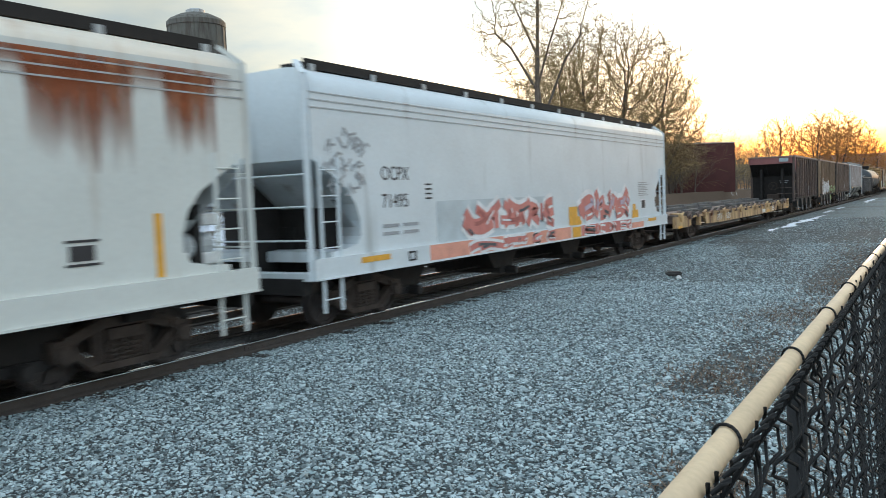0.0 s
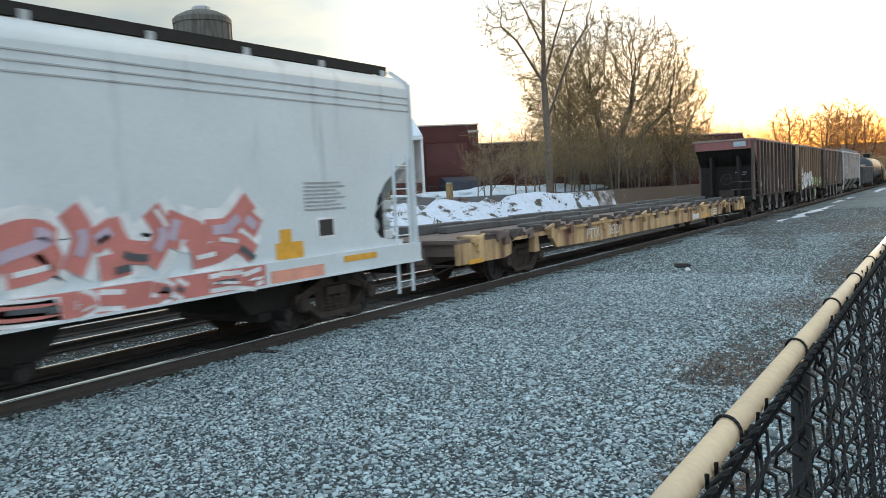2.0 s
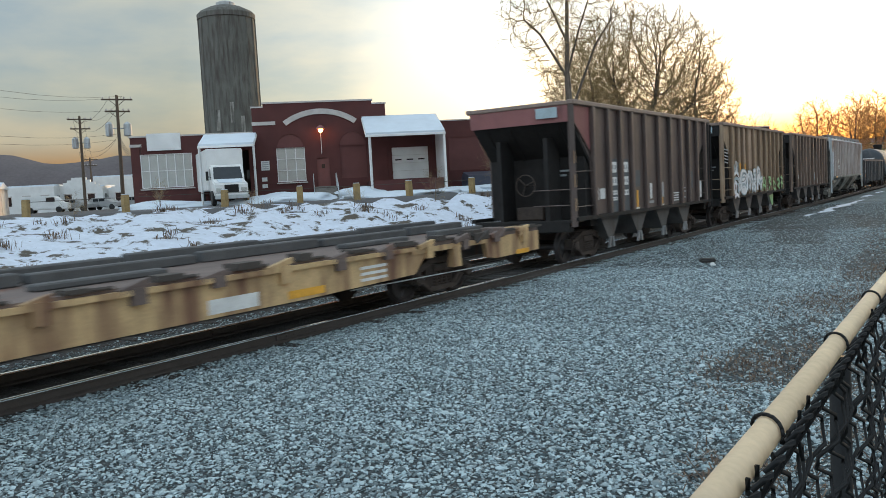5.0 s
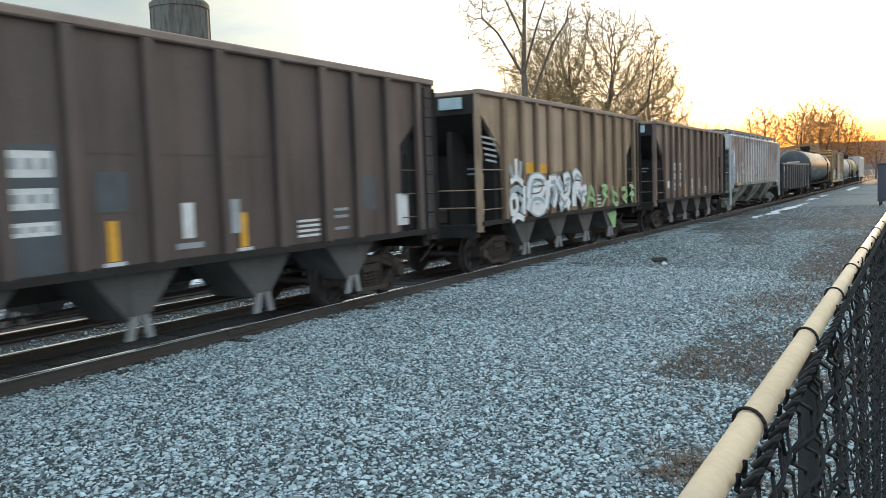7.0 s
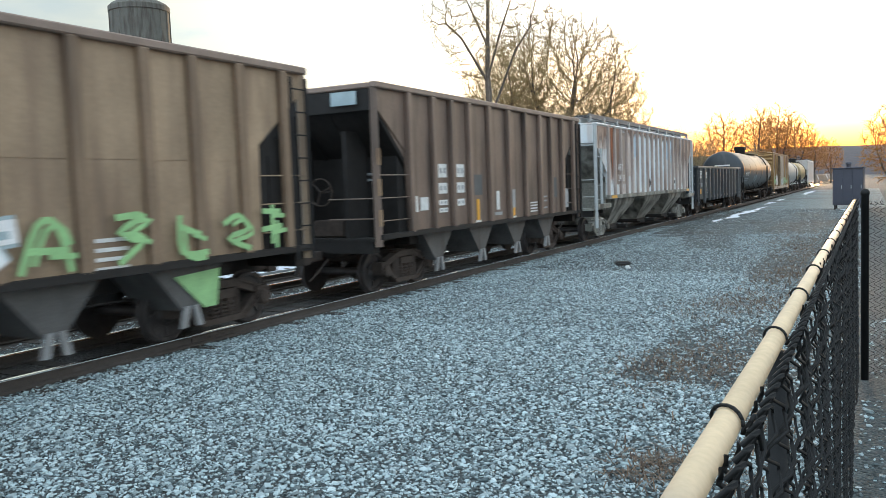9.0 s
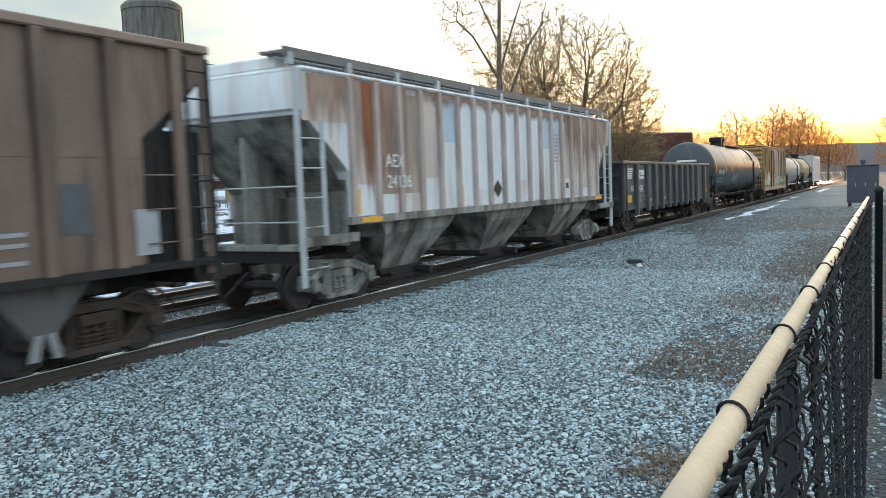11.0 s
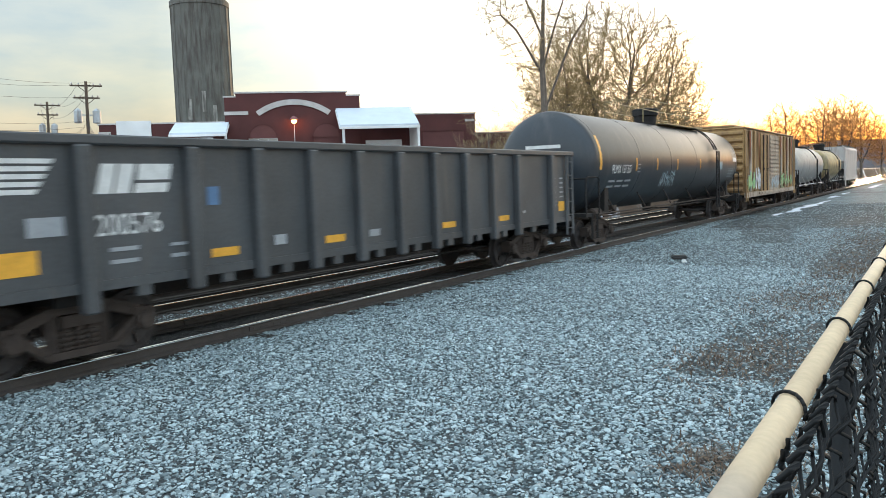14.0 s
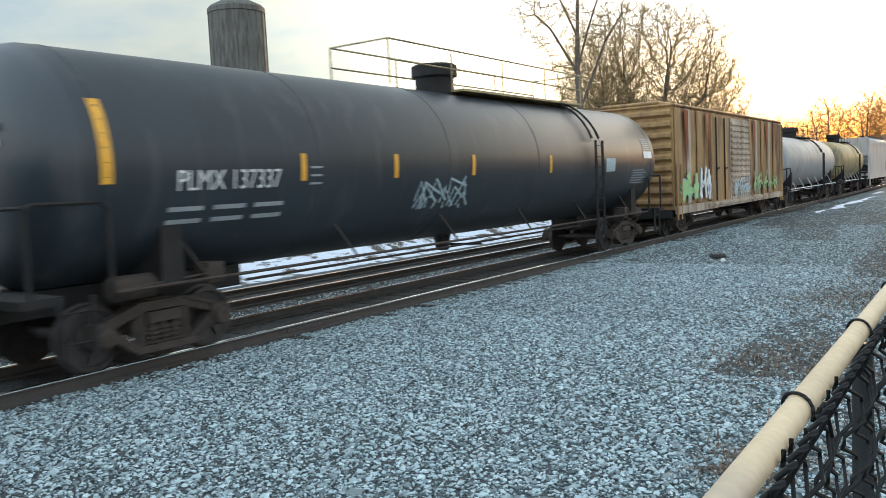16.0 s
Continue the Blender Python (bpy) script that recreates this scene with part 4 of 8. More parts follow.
    two = (((0.05, 0.55), (0.18, 0.72), (0.24, 0.60), (0.10, 0.40), (0.06, 0.15)), ((0.12, 0.20), (0.24, 0.30), (0.22, 0.55)), ((0.30, 0.98), (0.34, 0.60), (0.30, 0.15)), ((0.42, 0.80), (0.46, 0.40), (0.54, 0.30)), ((0.56, 0.92), (0.60, 0.55), (0.54, 0.15)), ((0.66, 0.65), (0.74, 0.50), (0.70, 0.25)), ((0.96, 0.99), (0.88, 0.65), (0.80, 0.45)), ((0.80, 0.40), (0.90, 0.30), (0.96, 0.10)), ((0.76, 0.55), (0.90, 0.55)), ((0.00, 0.35), (0.10, 0.60)), ((0.36, 0.50), (0.44, 0.70)), ((0.38, 0.15), (0.48, 0.20)), ((0.62, 0.35), (0.66, 0.85)), ((0.70, 0.15), (0.80, 0.20), (0.86, 0.30)), ((0.92, 0.75), (0.99, 0.50)))
    bars("painted_block", [(e + 11.35, e + 15.6, 0.94, 1.24)], ob, x + 0.057, "gr_rose")
    for y0, y1, z1, st, core, w in ((e + 4.9, e + 9.6, 2.04, one, "gr_red", 0.21), (e + 11.3, e + 15.6, 2.20, two, "gr_lilac", 0.30)):
        wildstyle(ob, x + 0.004, y0, y1, 1.32, z1, st, ["gr_white", "gr_rose", core, "gr_slate"], w, "red and white graffiti lettering")
        low = [[(u * 0.98 + 0.01, 1 - v) for u, v in q] for q in st[::2]]
        wildstyle(ob, x + 0.062, y0, y1, 1.0, 1.19, low, ["gr_white", "gr_rose", "gr_slate", "gr_white"], 0.13, "lower edge of the graffiti on the sill")
    bars("painted_block", [(e + 15.9, e + 16.5, 1.27, 1.52), (e + 16.0, e + 16.25, 1.52, 1.72)], ob, x, "reflect")
    bars("painted_block", [(e + 15.7, e + 16.9, 0.94, 1.12)], ob, x + 0.056, "gr_pink")
    rnd = random.Random(8)
    bm = bmesh.new()
    for k in range(16):
        y, z = e + 0.45 + rnd.uniform(0, 0.9), 3.3 - rnd.uniform(0, 1.0)
        scrawl(bm, x + 0.003 + 0.0005 * k, [(y + 0.07 * i * rnd.uniform(0.4, 1.3), z + rnd.uniform(-0.14, 0.14)) for i in range(6)], 0.045)
    part("scrawl", bm, "gr_grey", ob, "faint grey marker scrawl")
    bars("end_number", [(-0.55, 0.5, 3.95, 4.03), (-0.5, 0.45, 3.8, 3.87)], ob, 0, "sign_black").matrix_basis = pose(0.3, e + 0.33, 0, 0, 0, -90)


def hopper_ribs(L):
    """The side posts stand closer together over the end slopes than over the middle."""
    return [-L / 2 + 1.28 + q * (L - 1.85) / 10.36 for q in (0.0, 1.03, 1.91, 2.80, 3.93, 5.14, 6.29, 7.40, 8.28, 9.26, 10.30)]


def open_hopper(s0, s1, label, paint, post_top, decorate=None):
    """A ribbed open-top coal hopper: top chord, ribs, recessed sloped ends and bottom doors."""
    L = s1 - s0
    ob = car("open_hopper_car", s0, s1, label)
    h = L / 2
    bm = bmesh.new()
    up = [(h - 0.06, 4.10), (h - 0.06, 3.78), (h - 1.20, 2.88), (h - 1.24, 1.24)]
    outline = [(-y, z) for y, z in reversed(up)] + up
    for s in (-1, 1):
        prism(bm, outline, s * 1.46 - 0.02, s * 1.46 + 0.02)
    part("side_sheet", fixed(bm), paint, ob)
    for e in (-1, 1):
        # end parts: dark paint with the recess's shade put into the near-black
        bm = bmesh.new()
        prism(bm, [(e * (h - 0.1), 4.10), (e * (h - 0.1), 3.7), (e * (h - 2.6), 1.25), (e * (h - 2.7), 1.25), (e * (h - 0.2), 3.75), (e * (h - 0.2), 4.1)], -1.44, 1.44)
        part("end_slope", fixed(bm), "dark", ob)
        # block added to close the view through; its near-black stands in for shade
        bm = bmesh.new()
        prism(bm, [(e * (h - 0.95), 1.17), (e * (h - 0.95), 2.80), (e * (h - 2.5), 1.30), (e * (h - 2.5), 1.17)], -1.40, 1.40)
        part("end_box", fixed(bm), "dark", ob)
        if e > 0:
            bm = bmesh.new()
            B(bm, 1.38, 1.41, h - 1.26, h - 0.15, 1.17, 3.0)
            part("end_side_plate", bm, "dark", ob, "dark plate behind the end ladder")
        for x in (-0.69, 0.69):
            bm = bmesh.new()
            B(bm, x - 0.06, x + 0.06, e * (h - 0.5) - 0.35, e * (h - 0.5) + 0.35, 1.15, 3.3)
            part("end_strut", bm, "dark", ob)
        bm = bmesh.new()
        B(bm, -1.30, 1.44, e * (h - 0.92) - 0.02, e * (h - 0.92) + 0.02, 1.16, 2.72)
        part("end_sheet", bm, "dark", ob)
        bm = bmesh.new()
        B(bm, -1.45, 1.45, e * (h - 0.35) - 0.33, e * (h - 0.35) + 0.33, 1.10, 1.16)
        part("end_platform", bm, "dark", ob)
        for z in (1.55, 1.95):
            bm = bmesh.new()
            bar(bm, (0.35, e * (h - 0.03), z), (1.4, e * (h - 0.03), z), 0.03, n=6)
            part("grab_iron", bm, paint, ob)
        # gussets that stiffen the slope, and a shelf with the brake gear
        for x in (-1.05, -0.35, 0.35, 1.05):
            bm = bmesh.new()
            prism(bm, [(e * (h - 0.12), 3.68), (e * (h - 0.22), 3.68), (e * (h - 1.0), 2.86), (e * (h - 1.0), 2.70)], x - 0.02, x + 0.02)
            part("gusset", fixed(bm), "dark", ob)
        bm = bmesh.new()
        B(bm, -0.35, 0.45, e * (h - 0.55) - 0.16, e * (h - 0.55) + 0.16, 1.17, 1.52)
        part("brake_gear", soften(bm, 0.03, 1), "truckiron", ob)
        if e < 0:
            bm = bmesh.new()
            pts = [(0.1 + 0.28 * math.cos(q), e * (h - 0.1), 2.1 + 0.28 * math.sin(q)) for q in [math.pi * i / 8 for i in range(17)]]
            for p, q in zip(pts, pts[1:]):
                bar(bm, p, q, 0.035, n=6)
            for q in range(3):
                bar(bm, (0.1, e * (h - 0.1), 2.1), pts[q * 5 + 1], 0.03, n=6)
            bar(bm, (0.1, e * (h - 0.1), 2.1), (0.1, e * (h - 0.5), 2.1), 0.05, n=6)
            part("brake_wheel", bm, "truckiron", ob, "rusty round brake wheel")
            bm = bmesh.new()
            bar(bm, (-0.25, e * (h + 0.05), 0.9), (-0.3, e * (h + 0.35), 0.45), 0.05, n=6)
            part("brake_hose", bm, "plastic", ob)
        bm = bmesh.new()
        B(bm, -1.45, 1.45, e * (h - 0.06) - 0.03, e * (h - 0.06) + 0.03, 3.66, 4.1)
        part("end_band", bm, post_top if e < 0 else paint, ob)
    bm = bmesh.new()
    B(bm, 1.40, 1.58, -h, h, 4.08, 4.20)
    B(bm, -1.58, -1.40, -h, h, 4.08, 4.20)
    for e in (-1, 1):
        B(bm, -1.4, 1.4, e * (h - 0.09) - 0.09, e * (h - 0.09) + 0.09, 4.08, 4.19)
    part("top_chord", soften(bm, 0.02, 1), "capchord", ob)
    for y in hopper_ribs(L):
        for s in (-1, 1):
            bm = bmesh.new()
            prism(bm, [(y - 0.08, 4.08), (y + 0.08, 4.08), (y + 0.08, 1.2), (y - 0.08, 1.2)], s * 1.48, s * 1.60)
            part("rib", soften(bm, 0.02, 1), "tanrib" if paint == "tan" else paint, ob)
    for s in (-1, 1):
        bm = bmesh.new()
        B(bm, s * 1.53 - 0.07, s * 1.53 + 0.07, -h + 0.05, h - 0.05, 1.14, 1.24)
        part("side_sill", bm, "dark", ob)
        bm = bmesh.new()
        B(bm, s * 1.475 - 0.012, s * 1.475 + 0.012, -h + 1.25, h - 1.25, 2.62, 2.65)
        part("side_seam", bm, paint, ob)
        for e in (-1, 1):
            if s < 0:
                continue
            bm = bmesh.new()
            bar(bm, (s * 1.47, e * (h - 0.07), 1.0), (s * 1.47, e * (h - 0.07), 4.1), 0.14, 0.12)
            post = part("corner_post", bm, paint, ob)
            for z in (1.5, 1.95, 2.4):
                bm = bmesh.new()
                bar(bm, (s * 1.52, e * (h - 0.07), z), (s * 1.52, e * (h - 1.22), z), 0.025, n=6)
                part("grab_iron", bm, paint, post)
    ladder(ob, 1.60, h - 0.5, 1.0, 4.0, 0.40, 8, material="dark")
    m = 4
    for k in range(m):
        y = -h + 2.7 + (L - 5.4) * k / (m - 1)
        for s in (-1, 1):
            bm = bmesh.new()
            prism(bm, [(y - 0.70, 1.14), (y + 0.70, 1.14), (y + 0.14, 0.50), (y - 0.14, 0.50)], s * 0.45, s * 1.36)
            c = part("hopper_chute", fixed(bm), "chute", ob)
            for d in (-0.13, 0.13):
                bm = bmesh.new()
                prism(bm, [(y + d * 0.6 - 0.05, 0.56), (y + d * 0.6 + 0.05, 0.56), (y + d * 1.2 + 0.05, 0.26), (y + d * 1.2 - 0.05, 0.26)], s * 1.34, s * 1.40)
                part("door_hinge", fixed(bm), "chutegrey", c)
    underframe(ob, L, 1.12, 0.35)
    for e in (-1, 1):
        truck(ob, e * (h - 1.75))
    if decorate:
        decorate(ob, L)
    return ob


def deco_hop(style=None):
    """Stencils, reflectors and sprayed letters; the stencils stand in the same panels on each car of the kind."""
    def go(ob, L):
        x = 1.485
        h = L / 2
        rib = [y + h for y in hopper_ribs(L)]

        def mark(name, a, b, z0, z1, material, dx=0.0, label=""):
            return bars(name, [(-h + a, -h + b, z0, z1)], ob, x + dx, material, label)

        def stencil_panel(a, b, rows, under):
            if under:
                mark("repainted_panel", a - 0.05, b + 0.05, 1.22, 2.72, under, -0.003)
            for z0, z1 in rows:
                mark("stencil", a, b, z0, z1, "sign_white", 0.002)
                for q in range(3):
                    w = (b - a) / 3
                    mark("stencil_letter", a + w * q + 0.03, a + w * (q + 0.7), z0 + (z1 - z0) * 0.3, z0 + (z1 - z0) * 0.72, "gr_grey", 0.0045)
        if style != "white":
            rows = ((2.34, 2.64), (1.98, 2.22), (1.72, 1.84), (1.56, 1.66))
            under = "gr_slate" if style == "pink" else None
            stencil_panel(rib[1] + 0.10, rib[1] + 0.66, rows, under)
            stencil_panel(rib[2] + 0.10, rib[2] + 0.66, rows[:2] + ((1.68, 1.84),), under)
            mark("reflector", rib[0] + 0.12, rib[0] + 0.24, 1.32, 2.3, "reflect")
            mark("paper_label", rib[0] + 0.45, rib[0] + 0.80, 1.64, 1.92, "sign_white")
            mark("paper_label", rib[0] + 0.16, rib[0] + 0.34, 1.62, 1.95, "sign_white", 0.007)
            for k, d in ((3, 0.42), (5, 0.30)):
                mark("reflector", rib[k] + d, rib[k] + d + 0.15, 1.30, 1.80, "reflect")
                mark("stencil", rib[k] + d - 0.06, rib[k] + d + 0.24, 1.24, 1.29, "sign_white")
            mark("worn_stripe", rib[4] + 0.46, rib[4] + 0.66, 1.50, 1.98, "sign_white")
            mark("worn_stripe", rib[4] + 0.34, rib[4] + 0.8, 1.36, 1.44, "gr_grey")
            mark("worn_stripe", rib[5] + 0.02, rib[5] + 0.2, 1.52, 2.0, "gr_grey", 0.12)
            for z in (1.34, 1.42, 1.50, 1.58):
                mark("small_print", rib[6] + 0.42, rib[6] + 0.95, z, z + 0.04, "sign_white")
            for z in (1.40, 1.60, 1.72):
                mark("small_print", rib[7] + 0.25, rib[7] + 0.62, z, z + 0.05, "gr_grey")
            mark("paint_patch", rib[9] + 0.28, rib[9] + 0.66, 1.36, 1.96, "sign_white" if style == "pink" else "gr_grey")
            mark("repainted_panel", rib[3] + 0.3, rib[3] + 0.75, 1.9, 2.4, "gr_slate", -0.002)
            mark("repainted_panel", rib[8] + 0.2, rib[8] + 0.6, 1.7, 2.3, "gr_slate", -0.002)
        for z in (1.4, 2.0, 2.6):
            mark("reflector", 0.02, 0.14, z, z + 0.32, "yellow", 0.05)
        b = bars("end_placard", [(-0.30, 0.30, 3.78, 4.04)], ob, 0, "gr_teal")
        b.matrix_basis = pose(0.85, -h - 0.035, 0, 0, 0, -90)
        b = bars("end_stencil", [(-0.3, 0.3, 2.42, 2.47), (-0.22, 0.22, 2.3, 2.35)], ob, 0, "gr_grey")
        b.matrix_basis = pose(0.7, -h + 0.89, 0, 0, 0, -90)
        if style == "pink":
            bm = bmesh.new()
            v = [bm.verts.new((1.487, -h + u, w)) for u, w in ((0.12, 3.76), (1.18, 2.93), (1.18, 4.06), (0.12, 4.06))]
            bm.faces.new(v)
            part("faded_panel", fixed(bm), "pink", ob, "faded red end panel")
        if style == "white":
            for k in (1, 2, 3):
                mark("bleached_panel", rib[k] + 0.09, rib[k + 1] - 0.09, 2.35, 4.05, "tanpale", -0.003)
            mark("painted_block", rib[1] + 0.09, rib[2] - 0.09, 2.30, 2.58, "reflect")
            mark("painted_block", rib[2] + 0.09, rib[3] - 0.12, 2.30, 2.54, "reflect")
            # fat white letters with pale blue shading and dark seams
            fat = (((1.45, 1.12), (1.62, 1.5), (2.15, 1.52), (2.45, 1.2), (2.0, 1.12), (1.6, 1.3)), ((1.5, 1.55), (1.62, 2.08), (2.1, 2.2), (2.5, 2.05), (2.3, 1.75), (1.75, 1.7)), ((2.62, 1.15), (2.75, 1.6), (2.72, 2.15)), ((3.05, 2.2), (3.3, 1.7), (3.1, 1.18)), ((2.85, 2.1), (3.4, 2.12)), ((3.45, 2.2), (3.75, 1.75), (3.7, 1.6), (4.1, 1.2)), ((3.6, 1.1), (4.0, 1.4), (4.35, 1.12)), ((3.9, 2.15), (4.3, 2.2), (4.25, 1.75), (4.0, 1.65)), ((4.65, 2.2), (4.9, 2.35), (5.2, 2.15), (5.05, 1.9), (4.75, 1.85), (4.7, 1.1)), ((4.9, 1.75), (5.3, 1.5), (5.5, 1.15)), ((5.2, 1.65), (5.75, 1.72)))
            bm = bmesh.new()
            for k, pts in enumerate(fat):
                pts = rounded([(-h + 1.02 + u * 0.95, 1.36 + (w - 1.1) * 0.72) for u, w in pts])
                scrawl(bm, 1.604 + 0.0004 * k, pts, 0.36, 0)
                scrawl(bm, 1.612 + 0.0004 * k, pts, 0.27, 1)
                scrawl(bm, 1.620 + 0.0004 * k, [(u + 0.10, w - 0.02) for u, w in pts[: len(pts) // 2 + 1]], 0.09, 0)
                if k % 2:
                    scrawl(bm, 1.627 + 0.0004 * k, [(u - 0.12, w) for u, w in pts[len(pts) // 3:]], 0.035, 2)
            part("graffiti", bm, ["gr_teal", "gr_white", "gr_slate"], ob, "fat white and pale blue graffiti letters")
            # pale loops with fingers reaching up
            bm = bmesh.new()
            for k, pts in enumerate((((0.15, 2.1), (0.5, 2.2), (0.9, 2.05)), ((0.1, 1.85), (0.55, 1.95), (1.0, 1.8)), ((0.2, 1.3), (0.15, 1.7), (0.45, 1.75), (0.5, 1.45), (0.2, 1.35)), ((0.6, 1.75), (0.85, 1.6), (0.7, 1.35)), ((0.2, 1.16), (0.5, 1.28), (0.9, 1.18)), ((0.3, 2.2), (0.15, 2.5)), ((0.5, 2.2), (0.48, 2.66)), ((0.7, 2.2), (0.78, 2.6)), ((0.9, 1.3), (0.95, 2.0)))):
                scrawl(bm, 1.604 + 0.0005 * k, rounded([(-h + 1.28 + u * 0.95, w) for u, w in pts]), 0.15, k % 2)
            part("graffiti", bm, ["gr_white", "gr_teal"], ob, "pale blue and white sprayed figure")
            # thin green letters, one to a panel
            green = (((0, 0.05), (0.25, 0.95), (0.6, 0.9), (0.75, 0)), ((0.1, 0.45), (0.7, 0.4)), ((1.5, 0.95), (2.0, 0.9), (1.55, 0.6), (2.0, 0.5), (1.5, 0.1)), ((2.6, 1.0), (2.7, 0.1), (3.2, 0.2)), ((2.6, 0.6), (3.1, 0.5)), ((3.6, 0.7), (3.9, 0.9), (4.1, 0.6), (3.7, 0.3), (4.2, 0.1)), ((4.5, 0.9), (5.0, 0.95)), ((4.75, 0.95), (4.7, 0.1)), ((4.5, 0.5), (5.0, 0.5)))
            bm = bmesh.new()
            wob = random.Random(12)
            for k, pts in enumerate(green):
                q = rounded([(-h + 6.5 + u * 0.9 + wob.uniform(-0.05, 0.05), 1.24 + w * 0.68 + wob.uniform(-0.06, 0.06)) for u, w in pts], 3)
                scrawl(bm, 1.604 + 0.0005 * k, q, 0.085)
                scrawl(bm, 1.606 + 0.0005 * k, [(u + 0.10, w - 0.07) for u, w in q[1: 2 + 2 * len(q) // 3]], 0.07)
            part("graffiti", bm, "gr_green", ob, "thin green graffiti letters")
            for z in (1.22, 1.34, 1.46, 1.58):
                mark("small_print", rib[6] + 0.2, rib[6] + 0.7, z, z + 0.05, "sign_white")
            bm = bmesh.new()
            v = [bm.verts.new((1.39, q, w)) for q, w in ((h - 3.0, 1.0), (h - 2.1, 1.05), (h - 2.2, 0.5), (h - 2.45, 0.5))]
            bm.faces.new(v)
            part("green_splash", fixed(bm), "gr_green", ob, "green spray on the hopper chute")
            bm = bmesh.new()
            for k in range(5):
                scrawl(bm, x + 0.004, [(-h + 0.2 + 0.05 * k, 3.15 - 0.13 * k), (-h + 0.95, 3.1 - 0.13 * k)], 0.05)
            part("scrawl", bm, "gr_grey", ob, "faint grey lettering on the dark end")
    return go


def ribbed_hopper(s0, s1, label):
    """A rib-sided covered hopper with three deep sloped bays."""
    L = s1 - s0
    h = L / 2
    ob = car("covered_hopper_car", s0, s1, label)
    bm = bmesh.new()
    up = [(h - 0.2, 4.12), (h - 0.2, 3.50), (h - 0.62, 3.17), (h - 1.52, 2.45), (h - 1.55, 1.55)]
    prism(bm, [(-y, z) for y, z in reversed(up)] + up, -1.44, 1.44)
    part("body", fixed(bm), "covrust", ob)
    bm = bmesh.new()
    prism(bm, [(-h + 0.25, 4.12), (h - 0.25, 4.12), (h - 0.25, 4.2), (-h + 0.25, 4.2)], -1.5, 1.5)
    prism(bm, [(-h + 0.3, 4.2), (h - 0.3, 4.2), (h - 0.3, 4.42), (-h + 0.3, 4.42)], -0.9, 0.9)
    part("roof", soften(bm, 0.03, 1), "covrust", ob)
    n = 18
    rib = [-h + 1.60 + 0.828 * k for k in range(n)]
    for k, y in enumerate(rib):
        for s in (-1, 1):
            bm = bmesh.new()
            prism(bm, [(y - 0.06, 4.12), (y + 0.06, 4.12), (y + 0.06, 1.55), (y - 0.06, 1.55)], s * 1.43, s * 1.54)
            part("rib", soften(bm, 0.015, 1), "covrib", ob, "rust-brown side rib" if k == 0 and s > 0 else "")
    for s in (-1, 1):
        bm = bmesh.new()
        B(bm, s * 1.5 - 0.06, s * 1.5 + 0.06, -h + 1.4, h - 1.4, 1.48, 1.62)
        B(bm, s * 1.5 - 0.06, s * 1.5 + 0.06, -h + 0.1, -h + 1.6, 1.18, 1.34)
        B(bm, s * 1.5 - 0.06, s * 1.5 + 0.06, h - 1.6, h - 0.1, 1.18, 1.34)
        part("side_sill", bm, "covlow", ob)
    for k in range(3):
        y = (k - 1) * 4.62 + 0.12
        bm = bmesh.new()
        ring = [[bm.verts.new((sx * w, y + sy * d, z)) for sx, sy in ((-1, -1), (1, -1), (1, 1), (-1, 1))] for w, d, z in ((1.40, 1.58, 1.5), (1.32, 1.30, 1.22), (0.78, 0.72, 0.44))]
        for lo, hi in zip(ring, ring[1:]):
            for q in range(4):
                bm.faces.new((lo[q], lo[(q + 1) % 4], hi[(q + 1) % 4], hi[q]))
        bm.faces.new(ring[2])
        bm.faces.new(ring[0])
        c = part("hopper_bay", fixed(bm), "covlow", ob, "grimy sloped hopper bay")
        bm = bmesh.new()
        B(bm, -0.86, 0.86, y - 0.85, y + 0.85, 0.34, 0.44)
        B(bm, -0.7, 0.9, y - 0.5, y + 0.5, 0.26, 0.34)
        lathe(bm, [(0.86, 0.09), (1.28, 0.09)], "x", 10, (0, y + 0.5, 0.33))
        part("outlet_gate", bm, "dark", c)
        bm = bmesh.new()
        bar(bm, (-0.8, y + 0.88, 0.40), (0.95, y + 0.88, 0.40), 0.07, 0.05)
        part("gate_rail", bm, "grey_steel", c)
    for e in (-1, 1):
        bm = bmesh.new()
        v = [bm.verts.new(p) for p in ((-1.4, e * (h - 0.25), 3.40), (1.4, e * (h - 0.25), 3.40), (1.4, e * (h - 2.3), 1.2), (-1.4, e * (h - 2.3), 1.2))]
        bm.faces.new(v)
        prism(bm, [(e * (h - 0.35), 1.1), (e * (h - 0.35), 3.1), (e * (h - 1.9), 1.6), (e * (h - 1.9), 1.1)], -0.05, 0.05)
        B(bm, -1.38, 1.38, e * (h - 1.5) - 0.03, e * (h - 1.5) + 0.03, 1.1, 2.3)
        B(bm, -0.5, 0.5, e * (h - 1.4) - 0.25, e * (h - 1.4) + 0.25, 1.0, 2.0)
        B(bm, -1.45, 1.45, e * (h - 0.3) - 0.3, e * (h - 0.3) + 0.3, 1.12, 1.2)
        part("slope_sheet", fixed(bm), "covlow", ob)
    for e in (-1, 1):
        bm = bmesh.new()
        for s in (-1, 1):
            bar(bm, (s * 1.46, e * (h - 0.1), 0.5), (s * 1.46, e * (h - 0.1), 4.15), 0.10, 0.08)
            bar(bm, (s * 1.46, e * (h - 0.75), 1.2), (s * 1.46, e * (h - 0.75), 3.3), 0.08, 0.07)
            for z in (0.8, 1.5, 2.0, 2.5, 3.0):
                bar(bm, (s * 1.48, e * (h - 0.1), z), (s * 1.48, e * (h - 0.75), z), 0.03, n=6)
        for z in (1.6, 2.2):
            bar(bm, (-1.45, e * (h - 0.1), z), (1.45, e * (h - 0.1), z), 0.035, n=6)
